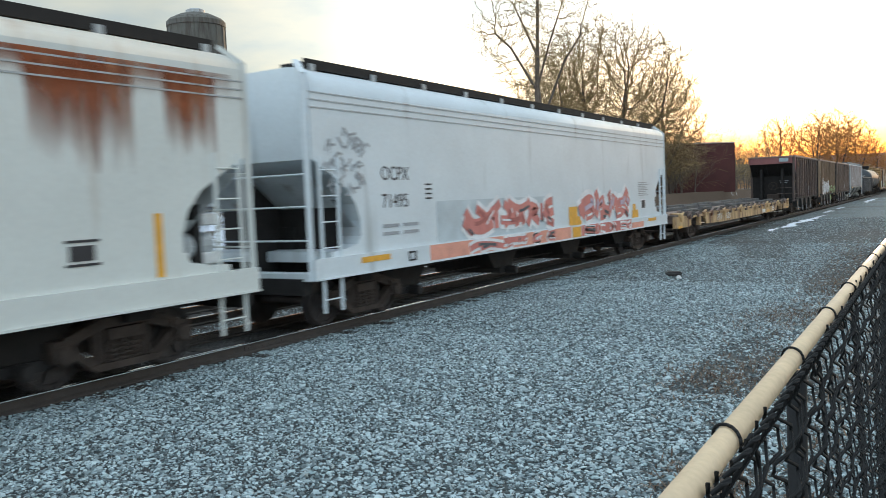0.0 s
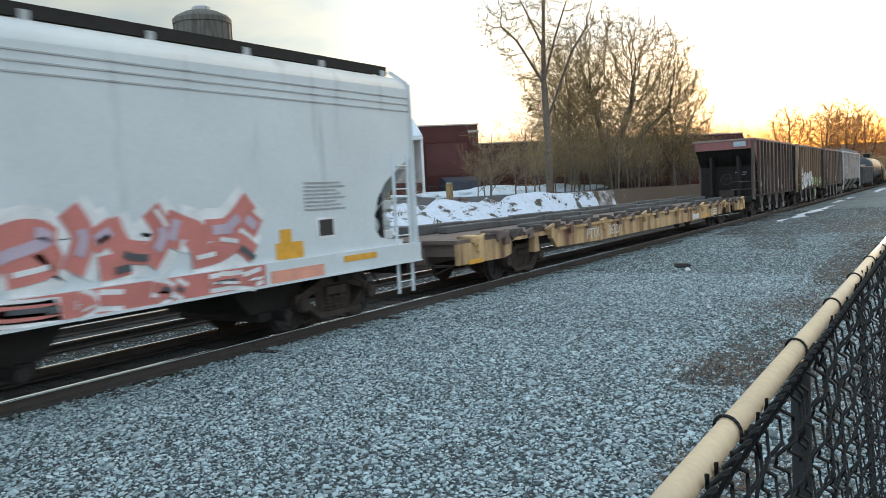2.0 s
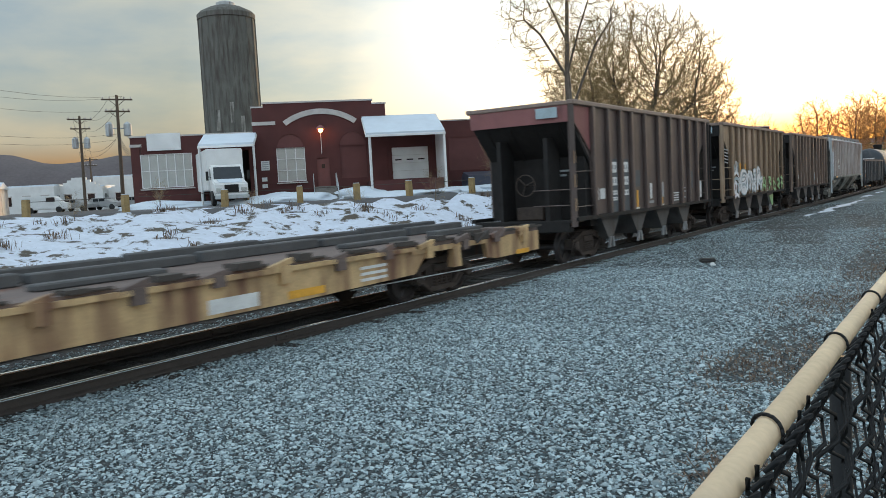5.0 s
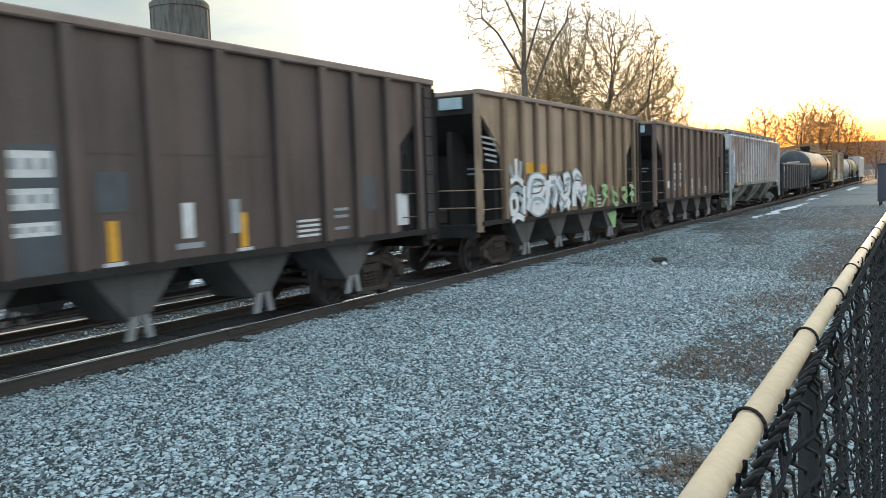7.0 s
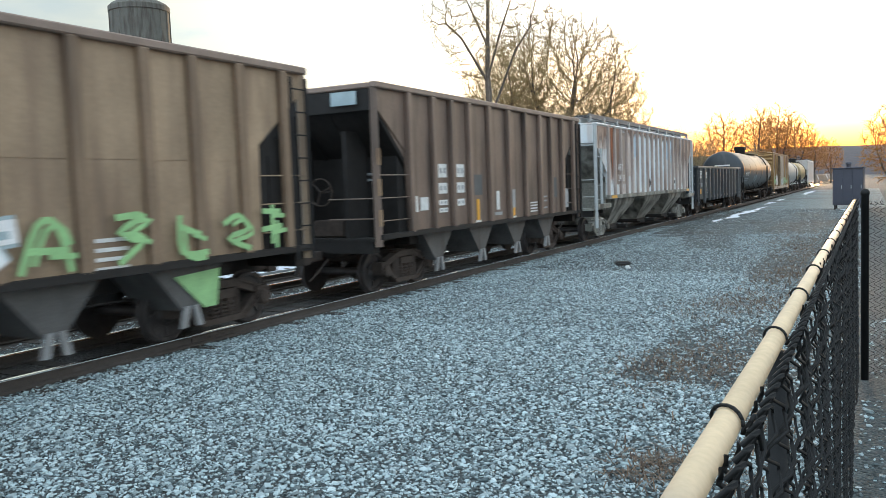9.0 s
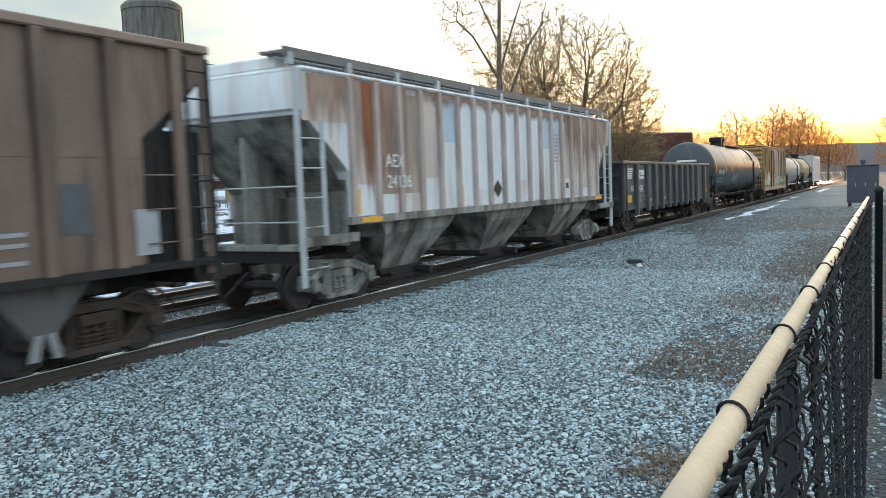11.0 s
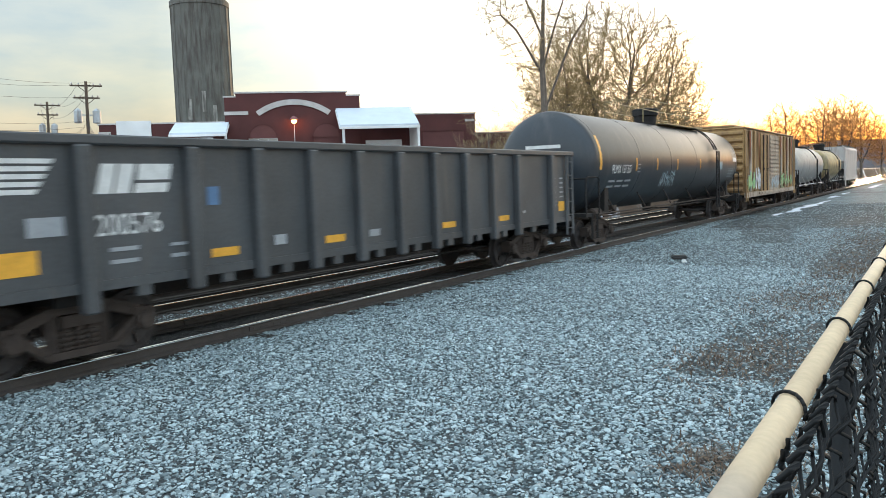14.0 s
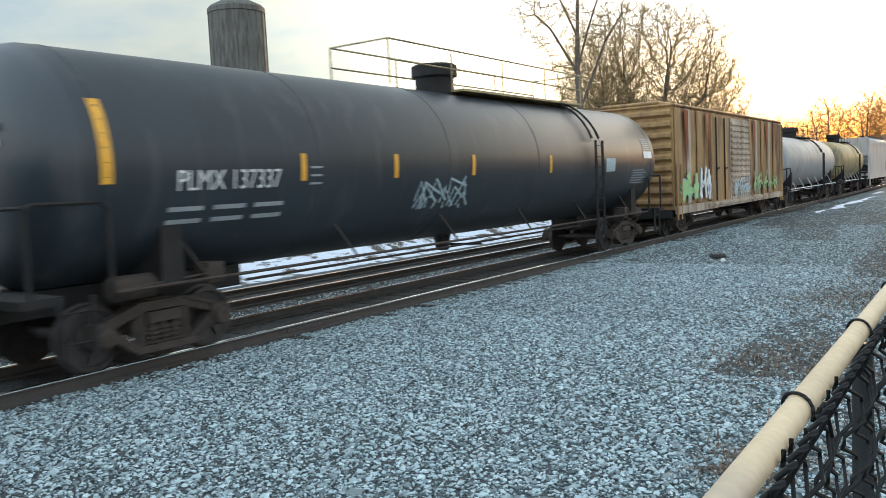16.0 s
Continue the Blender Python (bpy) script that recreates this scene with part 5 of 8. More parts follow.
        B(bm, -1.45, 1.45, e * (h - 0.28) - 0.03, e * (h - 0.28) + 0.03, 3.4, 4.15)
        part("end_frame", bm, "grey_steel", ob)
    x = 1.445
    for k in (0, 5, 9, 14):
        bars("reflector", [(rib[k] + 0.10, rib[k] + 0.23, 1.65, 2.12)], ob, x + 0.016, "reflect")
    bars("reflector", [(rib[0] + 0.1, rib[0] + 0.78, 1.50, 1.60), (h - 2.1, h - 1.5, 1.50, 1.60)], ob, x + 0.12, "reflect")
    words("reporting_mark", "AEX", 0.36, ob, (x + 0.112, rib[1] + 0.16, 2.52), "sign_white")
    words("car_number", "24136", 0.36, ob, (x + 0.112, rib[1] + 0.20, 2.12), "sign_white")
    bm = bmesh.new()
    v = [bm.verts.new((x + 0.016, rib[7] + 0.45 + u, w)) for u, w in ((-0.25, 2.0), (0, 1.78), (0.25, 2.0), (0, 2.22))]
    bm.faces.new(v)
    part("diamond_mark", fixed(bm), "sign_black", ob)
    bars("notice", [(rib[13] + 0.3, rib[13] + 0.62, 1.85, 2.15)], ob, x + 0.014, "sign_white")
    bars("notice_mark", [(rib[13] + 0.35, rib[13] + 0.57, 1.92, 2.08)], ob, x + 0.021, "sign_black")
    bars("small_print", [(rib[12] + 0.2, rib[12] + 0.66 - 0.1 * (k % 2), 2.7 + 0.11 * k, 2.74 + 0.11 * k) for k in range(8)], ob, x + 0.014, "gr_grey")
    # between the ribs each panel has been painted over at its own time
    tones = ("covbrown", "covdark", "covdark", "covbrown", "blueish", "covpale", "covpale", "covpale", "covpale", "covpale", "covpale", "blueish", "blueish", "covbrown", "covbrown", "covbrown", "covbrown")
    cuts = (2.2, 2.0, 2.0, 2.3, 3.08, 1.66, 2.0, 1.66, 1.66, 2.2, 1.66, 3.06, 2.95, 2.2, 1.66, 1.9, 1.66)
    for k in range(n - 1):
        bars("paint_patch", [(rib[k] + 0.075, rib[k + 1] - 0.075, cuts[k], 3.98)], ob, 1.4405, tones[k])
    bars("paint_patch", [(-h + 0.25, rib[0] - 0.08, 3.3, 4.08), (rib[-1] + 0.08, h - 0.25, 3.3, 4.08)], ob, 1.4405, "covbrown")
    for k, (y0, y1, z0, z1, m) in enumerate(((rib[0], rib[2] + 0.4, 1.9, 4.1, "brownpatch"), (-h + 0.4, rib[0], 3.0, 4.1, "brownpatch"), (rib[2], h - 0.4, 3.80, 4.12, "brownpatch"), (h - 4.6, h - 0.3, 2.2, 4.1, "brownpatch"), (rib[0] + 0.42, rib[1] - 0.06, 1.7, 4.1, "rustpatch"))):
        bm = bmesh.new()
        v = [bm.verts.new((1.4475 + 0.001 * k, p, q)) for p, q in ((y0, z0), (y1, z0), (y1, z1), (y0, z1))]
        bm.faces.new(v)
        part("stain", fixed(bm), m, ob, "rusty brown stain")
    underframe(ob, L, 1.16, 0.3)
    running_board(ob, L - 0.2, 4.42, "walkgrey")
    for e in (-1, 1):
        truck(ob, e * (h - 1.65), "covlow")
    return ob


def gondola(s0, s1, label):
    L = s1 - s0
    h = L / 2
    ob = car("gondola_car", s0, s1, label)
    for s in (-1, 1):
        bm = bmesh.new()
        B(bm, s * 1.42 - 0.03, s * 1.42 + 0.03, -h + 0.25, h - 0.25, 1.0, 2.70)
        part("side_wall", bm, "gon", ob)
    bm = bmesh.new()
    B(bm, -1.385, 1.385, -h + 0.3, h - 0.3, 0.98, 1.06)
    part("floor_plate", bm, "gon", ob)
    for e in (-1, 1):
        bm = bmesh.new()
        B(bm, -1.42, 1.42, e * (h - 0.27) - 0.03, e * (h - 0.27) + 0.03, 0.8, 2.70)
        for z in (1.35, 1.8, 2.25):
            B(bm, -1.3, 1.3, e * (h - 0.2) - 0.08, e * (h - 0.2) + 0.08, z - 0.07, z + 0.07)
        part("end_wall", soften(bm, 0.015, 1), "black", ob)
    bm = bmesh.new()
    for s in (-1, 1):
        B(bm, s * 1.45 - 0.09, s * 1.45 + 0.09, -h + 0.1, h - 0.1, 2.68, 2.80)
    for e in (-1, 1):
        B(bm, -1.4, 1.4, e * (h - 0.22) - 0.1, e * (h - 0.22) + 0.1, 2.68, 2.79)
    part("top_chord", soften(bm, 0.02, 1), "gon", ob)
    rib = [-h + 1.95] + [-h + 3.55 + 1.2 * k for k in range(9)] + [h - 1.55]
    n = len(rib)
    for k, y in enumerate(rib):
        for s in (-1, 1):
            bm = bmesh.new()
            zb = 0.80 if 0 < k < n - 1 else 0.7
            prism(bm, [(y - 0.10, 2.68), (y + 0.10, 2.68), (y + 0.10, zb), (y - 0.10, zb)], s * 1.44, s * 1.60)
            part("rib", soften(bm, 0.025, 1), "gon", ob)
    for s in (-1, 1):
        bm = bmesh.new()
        B(bm, s * 1.44 - 0.04, s * 1.44 + 0.04, -h + 0.2, h - 0.2, 0.95, 1.07)
        part("side_sill", bm, "gon", ob)
    for k in range(n - 1):
        y = (rib[k] + rib[k + 1]) / 2
        bm = bmesh.new()
        B(bm, 1.40, 1.47, y - 0.10, y + 0.10, 0.82, 0.96)
        part("tie_down", bm, "gon", ob)
    x = 1.455
    for k in (1, 3, 6, 8):
        y = rib[k] + 0.32
        bars("reflector", [(y, y + 0.5, 1.18, 1.30)], ob, x, "reflect")
    bars("reflector", [(-h + 0.85, -h + 1.38, 1.23, 1.5), (h - 1.0, h - 0.62, 1.25, 1.5)], ob, x, "reflect")
    bars("worn_label", [(rib[4] + 0.3, rib[4] + 0.6, 1.2, 1.32), (rib[2] + 0.35, rib[2] + 0.6, 1.25, 1.4), (rib[9] + 0.25, rib[9] + 0.5, 1.3, 1.36)], ob, x, "gr_grey")
    bars("worn_label", [(rib[1] + 0.3, rib[1] + 0.5, 1.9, 2.15)], ob, x, "gr_blue")
    bm = bmesh.new()
    for k in range(5):
        z = 2.12 + 0.085 * k
        v = [bm.verts.new((x + 0.004, -h + a, b)) for a, b in ((0.85 + 0.012 * k, z), (1.40 + 0.055 * k, z), (1.44 + 0.055 * k, z + 0.055), (0.86 + 0.012 * k, z + 0.055))]
        bm.faces.new(v)
    for q in ([(2.15, 2.1), (2.36, 2.1), (2.46, 2.46), (2.25, 2.46)], [(2.40, 2.1), (2.62, 2.1), (2.72, 2.46), (2.50, 2.46)], [(2.68, 2.1), (3.18, 2.1), (3.22, 2.22), (2.72, 2.22)], [(2.74, 2.26), (3.24, 2.26), (3.28, 2.46), (2.78, 2.46)]):
        bm.faces.new([bm.verts.new((x + 0.004, -h + u, w)) for u, w in q])
    part("company_emblem", fixed(bm), "sign_white", ob, "white emblem of slanted bars")
    words("car_number", "200576", 0.37, ob, (x, -h + 2.12, 1.60), "sign_white", squash=0.86)
    bars("small_print", [(-h + 1.28, -h + 1.72, 1.64, 1.86), (-h + 2.3, -h + 2.7, 1.25, 1.30), (-h + 2.3, -h + 2.7, 1.4, 1.45), (-h + 3.2, -h + 3.6, 1.25, 1.3), (-h + 3.2, -h + 3.6, 1.4, 1.44)] + [(h - 1.35, h - 1.15, 1.35 + 0.12 * k, 1.43 + 0.12 * k) for k in range(7)] + [(h - 0.9, h - 0.7, 1.6 + 0.12 * k, 1.64 + 0.12 * k) for k in range(5)], ob, x, "gr_grey")
    ladder(ob, 1.50, h - 0.55, 0.6, 2.7, 0.40, 6, material="gon")
    ladder(ob, 1.50, -h + 0.2, 0.6, 2.7, 0.40, 6, material="black")
    underframe(ob, L, 0.98, 0.35)
    for e in (-1, 1):
        truck(ob, e * (h - 2.1))
    return ob


def tank_car(s0, s1, label, paint, R=1.50, cz=2.50, decorate=None, rail_top=True):
    """A frameless tank car: domed ends, seams, manway with safety rail, ladder, stub sills, end railings."""
    L = s1 - s0
    h = L / 2
    ob = car("tank_car", s0, s1, label)
    t = h - (0.38 if L > 18 else 0.75)
    prof = [(-t, 0.001), (-t + 0.02, R * 0.35), (-t + 0.07, R * 0.62), (-t + 0.15, R * 0.82), (-t + 0.25, R * 0.92), (-t + 0.38, R * 0.98), (-t + 0.52, R)]
    prof = prof + [(-y, r) for y, r in reversed(prof)]
    bm = bmesh.new()
    lathe(bm, prof, "y", 56, (0, 0, cz))
    part("tank", fixed(bm), paint, ob, smooth=True)
    w0, w1 = (-2.5, 5.9) if L > 18 else (-2.6, 3.2)
    for k in range(6):
        y = -t + 0.75 + (2 * t - 1.5) * k / 5
        bm = bmesh.new()
        lathe(bm, [(y - 0.02, R + 0.006), (y + 0.02, R + 0.006)], "y", 56, (0, 0, cz))
        part("weld_seam", bm, paint, ob, smooth=False)
    bm = bmesh.new()
    top = cz + R
    B(bm, -0.75, 0.75, w0 + 2.5, w1, top - 0.02, top + 0.03)
    wl_, wr_ = w0, w1
    if rail_top:
        for s in (-0.72, 0.72):
            for z in (0.40, 0.78):
                bar(bm, (s, wl_, top + z), (s, wr_, top + z), 0.035, n=6)
            for k in range(5):
                y = wl_ + (wr_ - wl_) * k / 4
                bar(bm, (s, y, top - 0.05), (s, y, top + 0.78), 0.035, n=6)
        for y in (wl_, wr_):
            bar(bm, (-0.72, y, top + 0.78), (0.72, y, top + 0.78), 0.035, n=6)
    part("platform", bm, "tankyel" if paint == "black" else "dark", ob, "walkway with safety railing")
    bm = bmesh.new()
    lathe(bm, [(top - 0.05, 0.42), (top + 0.30, 0.42), (top + 0.34, 0.50), (top + 0.56, 0.50), (top + 0.60, 0.44)], "z", 24, (0, 0.0, 0))
    part("manway", bm, "dark", ob, "round dark manway housing")
    ladder(ob, R + 0.10, w1 - 1.2, 0.6, cz + 0.5, 0.42, 9, material="dark")
    for k in (0, 0.42):
        bm = bmesh.new()
        pts = [(R * math.cos(a) + 0.1 * math.cos(a), w1 - 1.2 + k, cz + (R + 0.1) * math.sin(a)) for a in [0.35 + 0.15 * i for i in range(8)]]
        for p, q in zip(pts, pts[1:]):
            bar(bm, p, q, 0.05, 0.04)
        part("ladder_rail", bm, "dark", ob)
    for e in (-1, 1):
        bm = bmesh.new()
        B(bm, -0.4, 0.4, min(e * (h - 0.1), e * (h - 4.0)), max(e * (h - 0.1), e * (h - 4.0)), 0.72, 1.05)
        part("stub_sill", fixed(bm), "dark", ob)
        bm = bmesh.new()
        prism(bm, [(e * (h - 2.1) - 0.18, 1.0), (e * (h - 2.1) + 0.18, 1.0), (e * (h - 2.1) + 0.14, 1.9), (e * (h - 2.1) - 0.14, 1.9)], -1.32, 1.32)
        part("bolster", fixed(bm), "dark", ob)
        bm = bmesh.new()
        B(bm, -1.5, 1.5, e * (h - 0.25) - 0.25, e * (h - 0.25) + 0.25, 0.98, 1.08)
        part("end_platform", bm, "dark", ob)
        for s in (-1, 1):
            # a hoop of bent pipe on each side of the end platform
            hoop = [(h - 0.15, 1.05), (h - 0.15, 2.02), (h - 0.24, 2.1), (h - 1.06, 2.1), (h - 1.15, 2.02), (h - 1.15, 1.05)]
            bm = bmesh.new()
            for (ya, za), (yb, zb) in zip(hoop, hoop[1:]):
                bar(bm, (s * 1.45, e * ya, za), (s * 1.45, e * yb, zb), 0.06, n=6)
            part("end_railing", bm, "dark", ob)
        bm = bmesh.new()
        bar(bm, (-1.45, e * (h - 0.15), 2.07), (1.45, e * (h - 0.15), 2.07), 0.06, n=6)
        part("cross_rail", bm, "dark", ob)
        # brake gear and hoses clustered above the truck
        bm = bmesh.new()
        lathe(bm, [(e * (h - 1.6) - 0.32, 0.10), (e * (h - 1.6) - 0.28, 0.16), (e * (h - 1.6) + 0.28, 0.16), (e * (h - 1.6) + 0.32, 0.10)], "y", 14, (1.12, 0, 1.02))
        part("brake_cylinder", fixed(bm), "truckiron", ob)
        bm = bmesh.new()
        B(bm, 1.05, 1.36, e * (h - 2.75) - 0.14, e * (h - 2.75) + 0.14, 0.95, 1.22)
        bar(bm, (1.3, e * (h - 2.75), 1.08), (1.3, e * (h - 1.3), 1.02), 0.04, n=6)
        part("brake_valve", fixed(bm), "truckiron", ob)
        ladder(ob, 1.50, e * (h - 0.45) - (0.4 if e > 0 else 0), 0.35, 1.05, 0.4, 2, material="dark", name="step")
        coupler(ob, e * (h - 0.05), e)
        truck(ob, e * (h - 2.1))
    bm = bmesh.new()
    bar(bm, (1.42, -h + 1.2, 1.02), (1.42, h - 1.2, 1.02), 0.05, n=6)
    for k in range(6):
        y = -h + 2.6 + (L - 5.2) * k / 5
        bar(bm, (1.42, y, 1.02), (1.22, y - 0.3, 1.55), 0.04, n=6)
    bar(bm, (0.5, -h + 4, 0.80), (0.5, h - 4, 0.80), 0.05, n=6)
    part("side_rail", bm, "truckiron" if paint == "black" else "sign_white", ob)
    bm = bmesh.new()
    lathe(bm, [(cz - R - 0.32, 0.14), (cz - R + 0.05, 0.2)], "z", 12, (0, 0, 0))
    bar(bm, (0, 0, cz - R - 0.2), (0.9, 0.2, cz - R - 0.2), 0.05, n=6)
    part("bottom_valve", bm, "dark", ob)
    if decorate:
        decorate(ob, L, R, cz)
    return ob


def curved_mark(name, ob, R, cz, y0, y1, z0, z1, material, label=""):
    """A mark that follows the tank's round side."""
    bm = bmesh.new()
    rows = []
    for i in range(7):
        z = z0 + (z1 - z0) * i / 6
        a = math.asin(max(-0.99, min(0.99, (z - cz) / R)))
        x, zz = (R + 0.008) * math.cos(a), cz + (R + 0.008) * math.sin(a)
        rows.append((bm.verts.new((x, y0, zz)), bm.verts.new((x, y1, zz))))
    for a, b in zip(rows, rows[1:]):
        bm.faces.new((a[0], a[1], b[1], b[0]))
    return part(name, fixed(bm), material, ob, label)


def on_tank(o, R, cz):
    """Lays flat lettering round the tank."""
    for v in o.data.vertices:
        d = v.co.x - 1.5
        a = (v.co.z - cz) / R
        v.co.x, v.co.z = (R + 0.008 + d) * math.cos(a), cz + (R + 0.008 + d) * math.sin(a)
    return o


def deco_black_tank(ob, L, R, cz):
    h = L / 2
    on_tank(words("reporting_mark", "PLMX 137337", 0.38, ob, (1.5, -h + 2.1, cz - 0.36), "sign_white", squash=0.82), R, cz)
    for y in (-h + 1.05,):
        curved_mark("reflector", ob, R, cz, y, y + 0.16, cz - 0.25, cz + 0.75, "reflect")
    for y in (-h + 4.3, -h + 6.55, -h + 9.05, -h + 12.4):
        curved_mark("reflector", ob, R, cz, y, y + 0.11, cz - 0.28, cz + 0.12, "reflect")
    for k in range(6):
        y = -h + 2.0 + 0.72 * (k % 3)
        z = cz - 0.62 - 0.16 * (k // 3)
        curved_mark("small_print", ob, R, cz, y, y + 0.55, z, z + 0.06, "gr_grey")
    for k in range(3):
        curved_mark("stencil_frame", ob, R, cz, -h + 4.5, -h + 4.75, cz - 0.34 + 0.12 * k, cz - 0.31 + 0.12 * k, "gr_grey")
    curved_mark("placard", ob, R, cz, h - 4.5, h - 3.9, cz - 0.3, cz + 0.05, "gr_teal")
    curved_mark("placard", ob, R, cz, h - 1.75, h - 1.1, cz + 0.05, cz + 0.25, "gr_white")
    for k in range(6):
        curved_mark("small_print", ob, R, cz, h - 2.6, h - 1.5 - 0.2 * (k % 2), cz - 0.65 + 0.07 * k, cz - 0.62 + 0.07 * k, "gr_grey")
        curved_mark("small_print", ob, R, cz, h - 1.75, h - 1.15, cz + 0.3 + 0.06 * k, cz + 0.33 + 0.06 * k, "gr_grey")
    rnd = random.Random(4)
    bm = bmesh.new()
    for k in range(14):
        y, z = -h + 7.2 + rnd.uniform(0, 1.5), cz - 0.95 + rnd.uniform(0, 0.35)
        scrawl(bm, 1.5 + 0.001 * k, [(y, z), (y + rnd.uniform(0, 0.3), z + rnd.uniform(0.2, 0.5)), (y + rnd.uniform(0.1, 0.6), z + rnd.uniform(-0.1, 0.2))], 0.05)
    on_tank(part("graffiti", bm, "gr_teal", ob, "pale blue graffiti tag"), R, cz)
    b = bars("end_number", [(-0.6, 0.5, cz + 0.42, cz + 0.52), (-0.3, 0.5, cz + 0.24, cz + 0.31)], ob, 0, "sign_white", "white number on the tank end")
    b.matrix_basis = pose(0.1, -h + 0.39, 0, 0, 0, -90)


def boxcar(s0, s1, label):
    L = s1 - s0
    h = L / 2
    ob = car("boxcar", s0, s1, label)
    bm = bmesh.new()
    B(bm, -1.45, 1.45, -h + 0.15, h - 0.15, 0.92, 4.30)
    part("body", bm, "boxcar", ob)
    bm = bmesh.new()
    prism(bm, [(-h + 0.08, 4.28), (h - 0.08, 4.28), (h - 0.08, 4.38), (-h + 0.08, 4.38)], -1.53, 1.53)
    prism(bm, [(-h + 0.1, 4.38), (h - 0.1, 4.38), (h - 0.1, 4.50), (-h + 0.1, 4.50)], -1.0, 1.0)
    part("roof", soften(bm, 0.04, 1), "boxcar", ob)
    for e in (-1, 1):
        for k in range(9):
            z = 1.2 + 0.36 * k
            bm = bmesh.new()
            prism(bm, [(e * (h - 0.15), z - 0.14), (e * (h - 0.02), z - 0.05), (e * (h - 0.02), z + 0.05), (e * (h - 0.15), z + 0.14)], -1.38, 1.38)
            part("end_corrugation", fixed(bm), "boxcar", ob)
    d0, d1 = -4.0, 1.5
    for s in (-1, 1):
        n = 14
        for k in range(n):
            y = -h + 0.35 + (L - 0.7) * k / (n - 1)
            if d0 - 0.2 < y < d1 + 0.2:
                continue
            bm = bmesh.new()
            prism(bm, [(y - 0.20, 4.25), (y + 0.20, 4.25), (y + 0.20, 1.05), (y - 0.20, 1.05)], s * 1.44, s * 1.53)
            part("side_post", soften(bm, 0.05, 1), "boxpale" if k % 2 else "boxcar", ob)
        bm = bmesh.new()
        B(bm, s * 1.52 - 0.04, s * 1.52 + 0.04, d0, d1 - 3.05, 1.02, 4.15)
        part("door", bm, "boxcar", ob)
        bm = bmesh.new()
        B(bm, s * 1.53 - 0.04, s * 1.53 + 0.04, d1 - 3.0, d1, 1.02, 4.15)
        dr = part("door", bm, "boxpale", ob)
        for k in range(13):
            z = 1.25 + 0.225 * k
            bm = bmesh.new()
            prism(bm, [(d1 - 2.9, z - 0.07), (d1 - 0.1, z - 0.07), (d1 - 0.1, z + 0.05), (d1 - 2.9, z + 0.05)], s * 1.57, s * 1.61)
            part("door_corrugation", soften(bm, 0.015, 1), "boxpale", dr)
        for y in (d0 + 0.5, d0 + 1.6):
            bm = bmesh.new()
            bar(bm, (s * 1.60, y, 1.05), (s * 1.60, y, 4.1), 0.06, n=6)
            bar(bm, (s * 1.62, y, 2.2), (s * 1.62, y + 0.25, 2.25), 0.05)
            part("lock_rod", bm, "dark", ob)
        bm = bmesh.new()
        B(bm, s * 1.50 - 0.05, s * 1.50 + 0.05, -h + 0.15, h - 0.15, 0.78, 1.04)
        B(bm, s * 1.58 - 0.04, s * 1.58 + 0.04, -4.5, 4.5, 0.88, 0.98)
        part("side_sill", bm, "boxpale", ob)
    ladder(ob, 1.55, -h + 0.12, 0.6, 2.4, 0.4, 5, material="boxcar")
    ladder(ob, 1.55, h - 0.52, 0.6, 4.2, 0.4, 10, material="boxcar")
    graffiti(ob, 1.535, -h + 0.4, -h + 2.4, 1.15, 2.1, 3, "gr_green", "gr_teal", 17, 0.22, label="green and white graffiti")
    graffiti(ob, 1.535, -h + 2.5, -h + 4.6, 1.1, 2.3, 3, "gr_white", "gr_teal", 18, 0.16, extra="gr_lilac", label="white graffiti")
    graffiti(ob, 1.615, -1.3, 1.3, 1.1, 1.9, 3, "gr_teal", "gr_white", 27, 0.10, label="faint pale tag on the door")
    graffiti(ob, 1.535, 2.2, h - 1.4, 1.05, 2.1, 5, "gr_green", "boxpale", 29, 0.09, label="thin green tag")
    for k, y in enumerate((-h + 1.0, -h + 3.4, 2.3, 4.6, 6.4)):
        bm = bmesh.new()
        v = [bm.verts.new((1.537, y + a, b)) for a, b in ((0, 2.0 + 0.2 * (k % 2)), (0.42, 2.0 + 0.2 * (k % 2)), (0.42, 4.2), (0, 4.2))]
        bm.faces.new(v)
        part("rust_stain", fixed(bm), "rustpatch", ob, "rust run from the roof edge")
    underframe(ob, L, 0.92, 0.3)
    for e in (-1, 1):
        truck(ob, e * (h - 2.0))
    return ob


